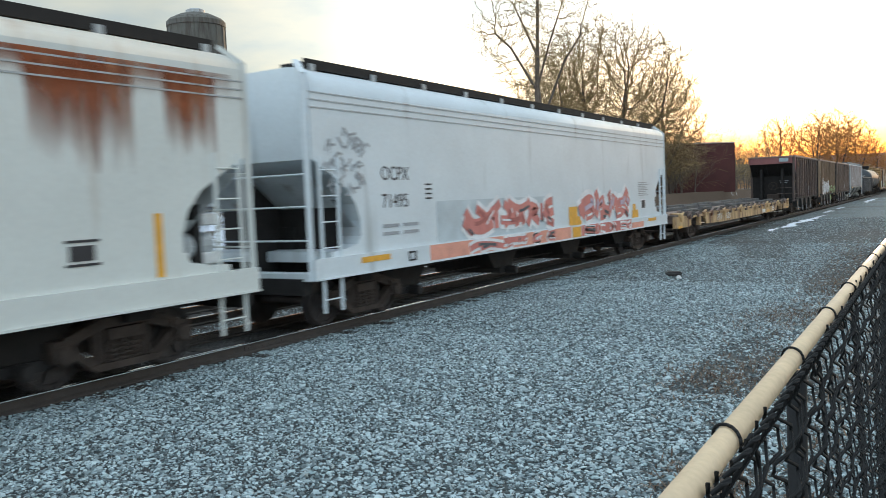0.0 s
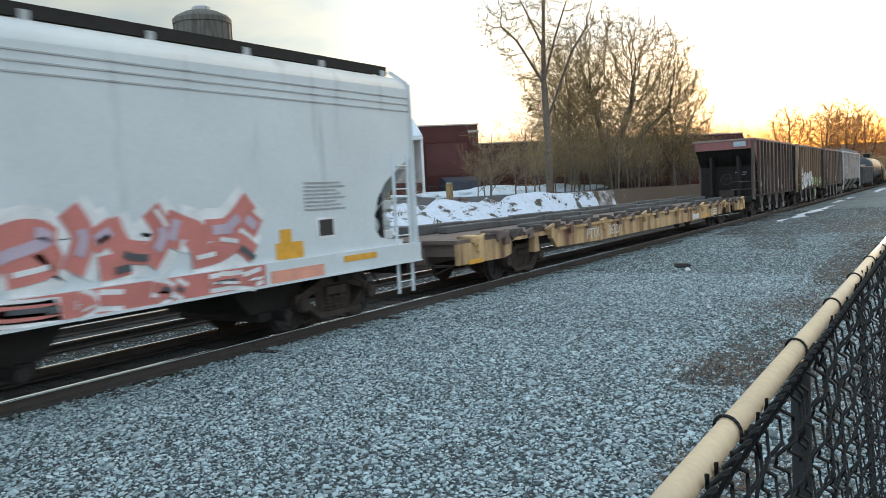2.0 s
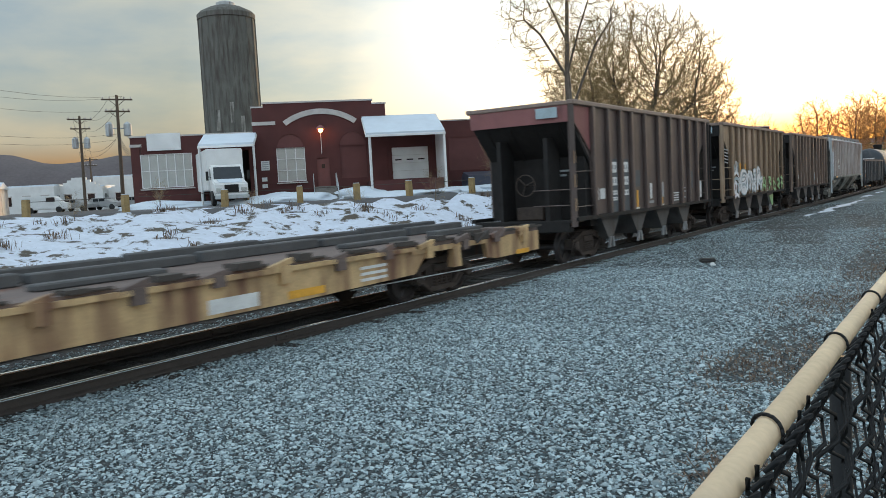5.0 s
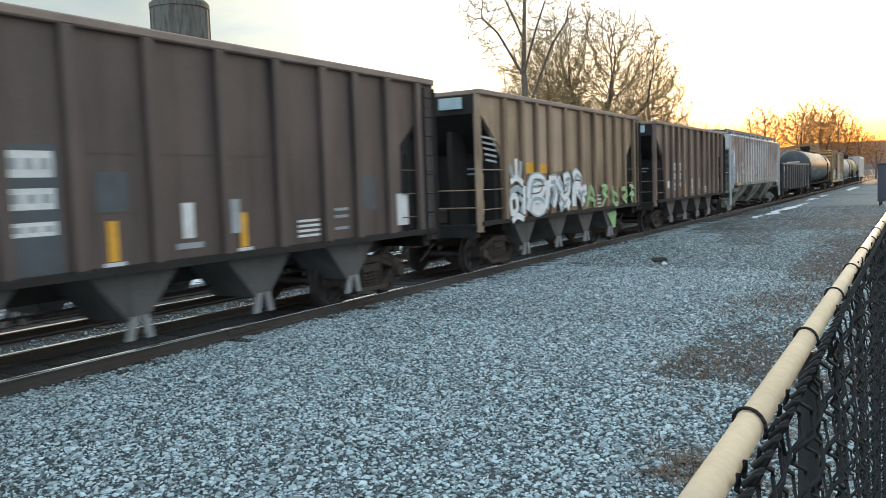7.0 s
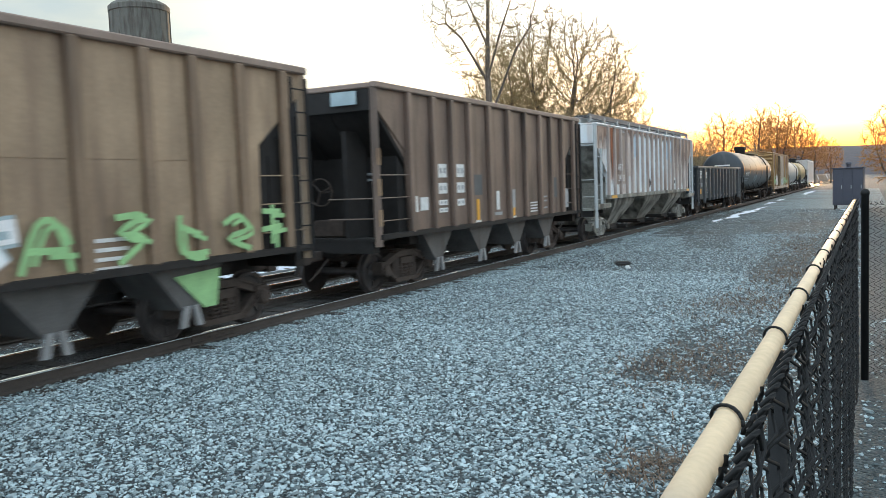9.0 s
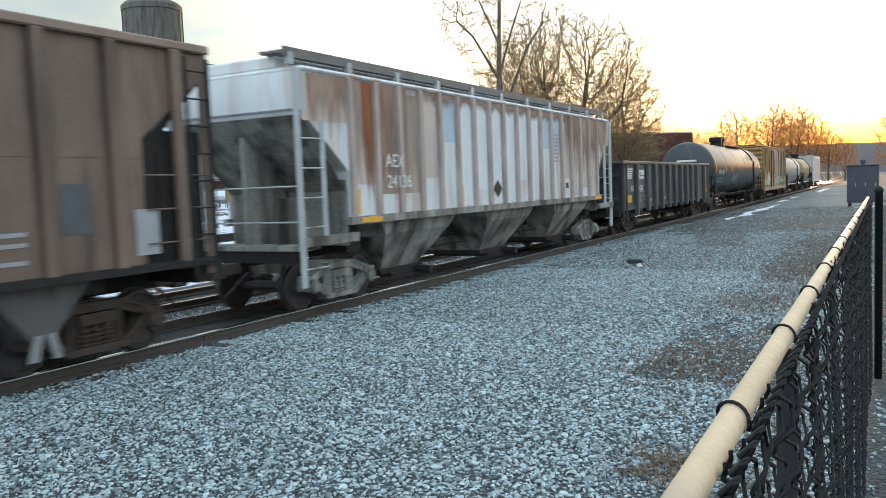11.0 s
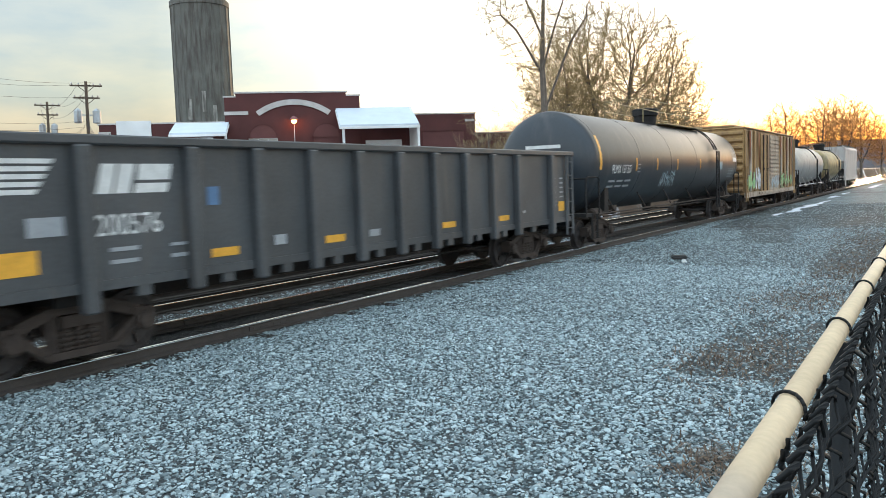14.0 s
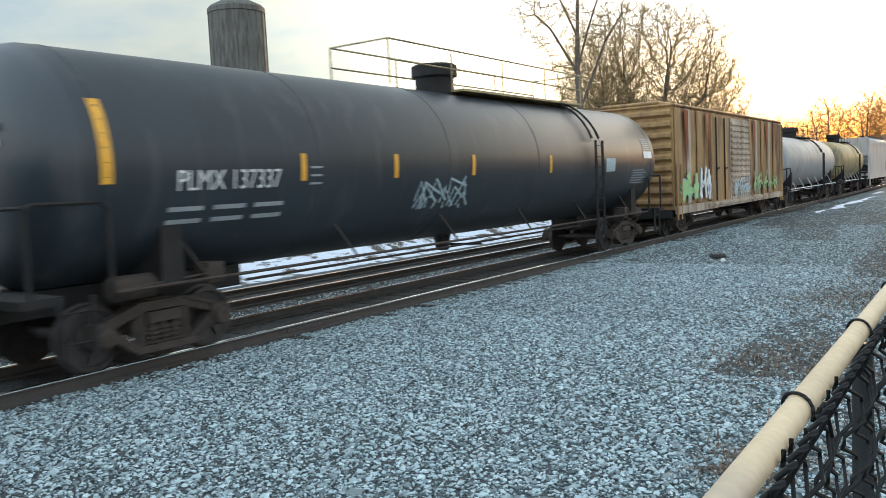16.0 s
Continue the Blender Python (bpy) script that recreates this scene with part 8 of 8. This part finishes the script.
broad = crown_mesh("broad_tree", 15, [
    [(0, 0, 0), (-0.1, 0, 2.6), (-0.4, 0.3, 5.0), (-0.9, 0.4, 7.5)],
    [(-0.05, 0, 2.2), (0.9, -0.3, 4.6), (1.9, -0.2, 7.0)],
    [(-0.1, 0, 1.6), (-1.2, 0.5, 3.8), (-2.6, 0.6, 6.2)],
    [(0.2, 0.6, 0), (0.7, 1.0, 3.0), (1.2, 1.8, 6.0), (2.2, 2.2, 8.0)],
    [(0.5, 0.0, 2.8), (2.4, 0.6, 4.8), (4.2, 0.8, 6.4)]],
    (0.3, 0.3, 8.3), (6.8, 5.2, 5.9), 3300, 0.34, 4, 0.0150, 0.85, 2.6, 2.12)
slim = crown_mesh("slim_tree", 23, [
    [(0, 0, 0), (0.1, 0.1, 2.8), (0.0, 0, 5.5), (0.2, 0, 8.0)],
    [(0.05, 0, 2.6), (1.0, 0.3, 4.8), (1.7, 0.4, 6.8)],
    [(0.05, 0, 3.2), (-1.0, -0.3, 5.2), (-1.6, -0.4, 7.2)]],
    (0.0, 0, 7.6), (4.0, 3.6, 5.0), 1200, 0.36, 4, 0.0150, 0.85, 2.4, 2.08)
far_tree = crown_mesh("far_tree", 40, [
    [(0, 0, 0), (0.1, 0, 4.0), (0.0, 0, 8.0), (0.3, 0, 11)],
    [(0.1, 0, 3.6), (1.4, 0.3, 7.0), (2.2, 0.5, 10.0)],
    [(0.1, 0, 3.2), (-1.5, -0.3, 6.6), (-2.4, -0.4, 9.5)],
    [(0.1, 0, 4.4), (0.3, 1.6, 8.5)]],
    (0.0, 0, 10.5), (5.0, 4.6, 7.0), 900, 0.60, 5, 0.030, 1.3, 3.6, 2.1)
bush = tree_mesh("bush", 21, 3.4, 0.05, 3, 0.9, (9, 7, 5), 0.1, 0.6, 0.05, 0.006)
tree(tall, -19.95, 43.7, 1.0, 24, 1.0, "tall bare tree with a straight trunk on the bank", "trees on the bank")
tree(broad, -21.2, 57.0, 1.0, 20, 1.0, "broad bare tree with a dense rounded crown", "trees on the bank")
tree(slim, -23.6, 55.5, 1.2, 60, 0.95, "slender bare tree with an upright crown", "trees on the bank")
tree(slim, -17.8, 62.0, 0.9, 200, 0.86, "slender bare tree with an upright crown", "trees on the bank")
tree(slim, -26.5, 64.0, 1.2, 130, 0.80, "slender bare tree with an upright crown", "trees on the bank")
rnd = random.Random(31)
for k in range(135):
    y = rnd.uniform(41, 108) if k < 40 else rnd.uniform(50, 80) if k < 105 else rnd.uniform(78, 115)
    x = -17.2 - rnd.random() * 7.5 - (2.5 if y < 48 else 0)
    tree(bush, x, y, bank_height(x, y) - 0.05, rnd.uniform(0, 360), rnd.uniform(0.7, 1.35) + (0.1 if y > 52 else 0), "leafless brown brush on the bank", "brush thicket", name="bare_bush")
for x, y, s in ((-20.5, 37.5, 1.0), (-22.0, 39.5, 0.8), (-19.2, 40.8, 0.9), (-27.5, 25.5, 0.28), (-31.0, 19.0, 0.3), (-24.0, 28.5, 0.3), (-30.0, 22.5, 0.35), (-22.5, 33.0, 0.4)):
    tree(bush, x, y, bank_height(x, y) - 0.05, 77 * y, s, "leafless sapling in the snowy bank", "saplings on the bank", name="sapling")
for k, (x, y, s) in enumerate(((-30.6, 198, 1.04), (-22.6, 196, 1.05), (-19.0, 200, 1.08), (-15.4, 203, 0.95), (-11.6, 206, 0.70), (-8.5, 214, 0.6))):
    tree(far_tree, x, y, 0, 67 * k, s, "bare tree against the sunset, beside the line", "far trees", "bark", "sunset_twig")
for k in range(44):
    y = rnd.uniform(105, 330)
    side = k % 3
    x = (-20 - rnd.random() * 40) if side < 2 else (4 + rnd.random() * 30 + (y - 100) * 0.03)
    tree(bush if k % 2 else far_tree, x, y, -0.1, rnd.uniform(0, 360), rnd.uniform(0.9, 1.7) if k % 2 else rnd.uniform(0.22, 0.40), "distant bare brush along the railway", "far brush", "bark", "sunset_twig", "bare_bush")
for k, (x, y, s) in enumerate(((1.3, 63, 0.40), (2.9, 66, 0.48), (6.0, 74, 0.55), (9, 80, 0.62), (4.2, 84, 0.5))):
    tree(far_tree, x, y, 0, 50 * k, s, "bare roadside tree beyond the equipment cabinet", "trees past the cabinet", "bark", "sunset_twig")

# ---- equipment cabinet, snow strips and litter ----
cab = thing("signal_cabinet", "dark slate metal signal cabinet on legs", "cabinet", at=pose(-1.25, 57.2, 0, 0, 0, -4))
bm = bmesh.new()
B(bm, -1.05, 1.05, -0.7, 0.7, 0.32, 2.95)
part("body", soften(bm, 0.03, 2), "cabinet", cab)
bm = bmesh.new()
B(bm, -1.12, 1.12, -0.78, 0.78, 2.952, 3.03)
part("roof", soften(bm, 0.02, 1), "cabinet", cab)
for x0, x1 in ((-1.0, -0.35), (-0.32, 0.32), (0.35, 1.0)):
    bm = bmesh.new()
    B(bm, x0, x1, -0.74, -0.703, 0.45, 2.85)
    d = part("door", soften(bm, 0.01, 1), "cabinet", cab)
    bm = bmesh.new()
    B(bm, x1 - 0.1, x1 - 0.06, -0.78, -0.742, 1.5, 1.75)
    part("handle", bm, "grey_steel", d)
bm = bmesh.new()
lathe(bm, [(3.03, 0.16), (3.25, 0.16), (3.27, 0.24), (3.40, 0.20)], "z", 16)
part("vent", bm, "cabinet", cab)
for x in (-0.9, 0.9):
    for y in (-0.55, 0.55):
        bm = bmesh.new()
        B(bm, x - 0.05, x + 0.05, y - 0.05, y + 0.05, 0, 0.32)
        part("leg", bm, "dark", cab)


cab.scale = (0.82, 0.85, 0.87)


def snow_strip(x0, y0, x1, y1, w, seed):
    rnd = random.Random(seed)
    bm = bmesh.new()
    n = max(26, int(abs(y1 - y0) * 4))
    L, C, R = [], [], []
    for i in range(n + 1):
        f = i / n
        k = math.sin(math.pi * min(1, f * 1.05 + 0.02)) ** 0.5 if 0 < f < 1 else 0.02
        x, y = x0 + (x1 - x0) * f, y0 + (y1 - y0) * f
        k *= max(0.12, min(1.3, 0.75 + 1.3 * noise.noise((seed * 9.0, y * 0.55, 1.0))))
        x += w * 0.5 * noise.noise((seed * 5.0, y * 0.3, 7.0))
        L.append(bm.verts.new((x - w / 2 * k * rnd.uniform(0.3, 1.3), y, 0.004)))
        C.append(bm.verts.new((x, y, 0.07 * k)))
        R.append(bm.verts.new((x + w / 2 * k * rnd.uniform(0.3, 1.3), y, 0.004)))
    for i in range(n):
        bm.faces.new((L[i], C[i], C[i + 1], L[i + 1]))
        bm.faces.new((C[i], R[i], R[i + 1], C[i + 1]))
    o = part("snow_strip", fixed(bm), "snow", None, "", True)
    tagged(o, "thin strip of old snow left on the gravel", "snow", "snow strips", "stuff")


snow_strip(-7.2, 43.5, -6.9, 66.0, 0.75, 1)
snow_strip(-7.5, 69.0, -7.5, 75.0, 0.7, 2)
snow_strip(-7.5, 79.0, -7.4, 85.0, 0.7, 3)
snow_strip(-6.8, 100.0, -7.0, 125.0, 0.8, 4)
snow_strip(-1.8, 56.0, -0.3, 56.4, 0.5, 5)
snow_strip(-20.0, 150.0, -18.0, 260.0, 1.6, 6)
lit = thing("rubber_scrap", "flat black scrap of rubber lying on gravel", "litter", at=pose(-5.92, 21.3, 0.03, 0, 0, 25))
bm = bmesh.new()
prism(bm, [(-0.16, 0), (0.15, 0), (0.17, 0.06), (0.05, 0.11), (-0.13, 0.09)], -0.20, 0.20)
part("scrap", soften(bm, 0.03, 2), "plastic", lit)
lit = thing("paper_scrap", "crumpled scrap of white paper on gravel", "litter", at=pose(-5.62, 20.7, 0.03))
bm = bmesh.new()
bmesh.ops.create_icosphere(bm, subdivisions=2, radius=0.07)
for v in bm.verts:
    v.co = v.co * (1 + 0.5 * noise.noise(v.co * 40)) * Vector((1.2, 0.8, 0.5)).length * 0.6
part("scrap", bm, "sign_white", lit)


def weeds(name, spots, label, tall=1.0):
    """Flattened dead stalks and leaves in loose patches."""
    rng = random.Random(5)
    V, Fc = [], []
    for cx, cy, rx, ry, n in spots:
        for _ in range(n):
            x, y = rng.gauss(cx, rx), rng.gauss(cy, ry)
            z0 = bank_height(x, y)
            if x > -0.2:
                continue
            a = rng.uniform(0, 2 * math.pi)
            l, h, w = rng.uniform(0.04, 0.20), rng.uniform(0.005, 0.05) * tall, rng.uniform(0.002, 0.007) * min(2.5, tall)
            dx, dy = math.cos(a), math.sin(a)
            b = len(V)
            V += [(x - dy * w, y + dx * w, z0 + 0.01), (x + dy * w, y - dx * w, z0 + 0.01), (x + dx * l * 0.5 + dy * w, y + dy * l * 0.5 - dx * w, z0 + 0.02 + h), (x + dx * l * 0.5 - dy * w, y + dy * l * 0.5 + dx * w, z0 + 0.02 + h), (x + dx * l, y + dy * l, z0 + 0.015 + h * (0.6 if tall < 2 else 1.5))]
            Fc += [(b, b + 1, b + 2, b + 3), (b + 3, b + 2, b + 4)]
    me = bpy.data.meshes.new(name)
    me.from_pydata(V, [], Fc)
    me.materials.append(M["weed"])
    tagged(new(name, me), label, "weeds", kind="stuff")


weeds("dead_weeds", [(-2.0, 15.0, 0.55, 1.1, 1400), (-1.4, 16.5, 0.5, 1.6, 700), (-2.1, 9.8, 0.4, 0.6, 750), (-1.5, 10.6, 0.5, 1.2, 700), (-1.45, 6.2, 0.2, 0.25, 420), (-0.8, 7.2, 0.25, 1.6, 500), (-1.2, 24.0, 0.8, 2.4, 2200), (-1.6, 19.5, 0.5, 1.0, 1100), (-1.9, 30.0, 1.0, 3.0, 2200), (-0.5, 13, 0.2, 3, 900)],
      "flattened dead brown weeds along the fence")

rs = random.Random(77)
bank_spots = []
while len(bank_spots) < 60:
    x, y = rs.uniform(-40, -17), rs.uniform(6, 44)
    if 0.15 < bank_height(x, y) < LOT - 0.05:
        bank_spots.append((x, y, rs.uniform(0.08, 0.3), rs.uniform(0.08, 0.3), rs.randrange(25, 80)))
weeds("bank_weeds", bank_spots, "tufts of dead brown weed poking through the snow", 4.5)

# ---- the chain-link fence ----
FENCE_X, FENCE_TOP, FENCE_END = -0.155, 2.0, 9.8
fence = thing("chain_link_fence", "black vinyl chain-link fence with tan top rail", "fence", at=pose(0, 0, 0))
bm = bmesh.new()
lathe(bm, [(-2.2, 0.0176), (FENCE_END, 0.0176)], "y", 20, (FENCE_X, 0, FENCE_TOP - 0.0176))
part("top_rail", bm, "toprail", fence, "tan coated top rail pipe", True)
for y in (-1.5, 1.62, 4.7, 7.7):
    bm = bmesh.new()
    lathe(bm, [(0.0, 0.019), (FENCE_TOP - 0.05, 0.019)], "z", 14, (FENCE_X, y, 0))
    part("post", bm, "vinyl", fence, smooth=True)
bm = bmesh.new()
lathe(bm, [(0.0, 0.04), (FENCE_TOP + 0.04, 0.04), (FENCE_TOP + 0.045, 0.047), (FENCE_TOP + 0.075, 0.046), (FENCE_TOP + 0.10, 0.03), (FENCE_TOP + 0.11, 0.0)], "z", 18, (FENCE_X + 0.10, FENCE_END + 0.05, 0))
part("end_post", bm, "vinyl", fence, "thick black end post with a domed cap", True)


def chain_fabric(name, length, seed, to_world, gauge=0.0031):
    """Woven zigzag wires, each hooked into its neighbour, with knuckled ends along the top."""
    pitch = 0.056
    top = FENCE_TOP - 0.022
    V, Fc = [], []

    def strand(pts, r):
        base = len(V)
        for i, c in enumerate(pts):
            a, b = Vector(pts[max(0, i - 1)]), Vector(pts[min(len(pts) - 1, i + 1)])
            d = (b - a).normalized()
            u = d.orthogonal().normalized()
            k = d.cross(u)
            for j in range(4):
                t = math.pi / 2 * j
                V.append(tuple(Vector(c) + (u * math.cos(t) + k * math.sin(t)) * r))
        for i in range(len(pts) - 1):
            for j in range(4):
                Fc.append((base + 4 * i + j, base + 4 * i + (j + 1) % 4, base + 4 * i + 4 + (j + 1) % 4, base + 4 * i + 4 + j))

    n = int(length / pitch)
    steps = int((FENCE_TOP - 0.1) / 0.045)
    for i in range(n):
        pts = []
        for k in range(steps + 1):
            z = top + 0.012 - 0.045 * k
            s = i * pitch + (pitch * 1.06 if (k + 0) % 2 else -pitch * 0.06)
            bulge = 0.010 * math.sin(s * 2.1 + z * 1.7) + 0.007 * math.sin(s * 7 + z * 3) + 0.006 * math.sin(s * 23 + z * 11)
            lift = 0.006 * math.sin(i * 2.3)
            for dz in (0.005, -0.005):
                pts.append(to_world(s, bulge, z + dz + lift))
            pts.append(to_world(i * pitch + pitch * 0.5, bulge + (0.008 if k % 2 else -0.008), z - 0.0225 + lift))
        strand(pts, gauge)
        s = i * pitch - pitch * 0.06
        strand([to_world(s, 0.0, top + 0.010), to_world(s + 0.003, 0.010, top + 0.020), to_world(s + 0.014, 0.016, top + 0.024), to_world(s + 0.024, 0.012, top + 0.014), to_world(s + 0.026, 0.004, top - 0.004), to_world(s + 0.020, -0.004, top - 0.018), to_world(s + 0.008, -0.004, top - 0.014)], gauge * 1.15)
    me = bpy.data.meshes.new(name)
    me.from_pydata(V, [], Fc)
    me.polygons.foreach_set("use_smooth", [True] * len(Fc))
    me.materials.append(M["vinyl"])
    o = new(name, me)
    o.parent = fence
    tagged(o, "black vinyl chain-link mesh", kind="stuff")


chain_fabric("mesh_fabric", FENCE_END + 0.6, 1, lambda s, b, z: (FENCE_X + 0.030 + b, s - 0.6, z))
chain_fabric("return_fabric", 5.0, 2, lambda s, b, z: (FENCE_X + 0.14 + s * 0.97, FENCE_END + 0.05 + s * 0.22 + b, z - 0.03))
for k in range(20):
    y = 1.01 + 0.565 * k if k < 16 else 1.01 - 0.565 * (k - 15)
    if y > FENCE_END:
        continue
    bm = bmesh.new()
    c = Vector((FENCE_X, y, FENCE_TOP - 0.0176))
    prev = None
    for i in range(11):
        a = radians(-20 + 215 * i / 10)
        p = c + Vector((0.0215 * math.cos(a), 0.004 * i - 0.02, 0.0215 * math.sin(a)))
        if prev:
            bar(bm, prev, p, 0.005, n=6)
        prev = p
    bar(bm, c + Vector((0.021, -0.02, -0.006)), c + Vector((0.034, -0.015, 0.018)), 0.005, n=6)
    bar(bm, c + Vector((0.034, -0.015, 0.018)), c + Vector((0.040, 0.0, -0.03)), 0.005, n=6)
    part("tie_wire", bm, "vinyl", fence, smooth=True)


# ---- what moves ----
def motions():
    """The whole train rolls towards -y at one speed, and every wheelset turns with it."""
    for ob, s in cars:
        walk(ob, [(t, pose(TRACK1, s - SPEED * t, RAIL_Z)) for t in (0, 4, 8, 12, 16)])
    turn = math.degrees(SPEED / WHEEL_R)
    for n, (w, y) in enumerate(wheelsets):
        t0 = 37 * n % 360
        walk(w, [(k / 15, pose(0, y, WHEEL_R, t0 + turn * k / 15)) for k in range(241)])


motions()
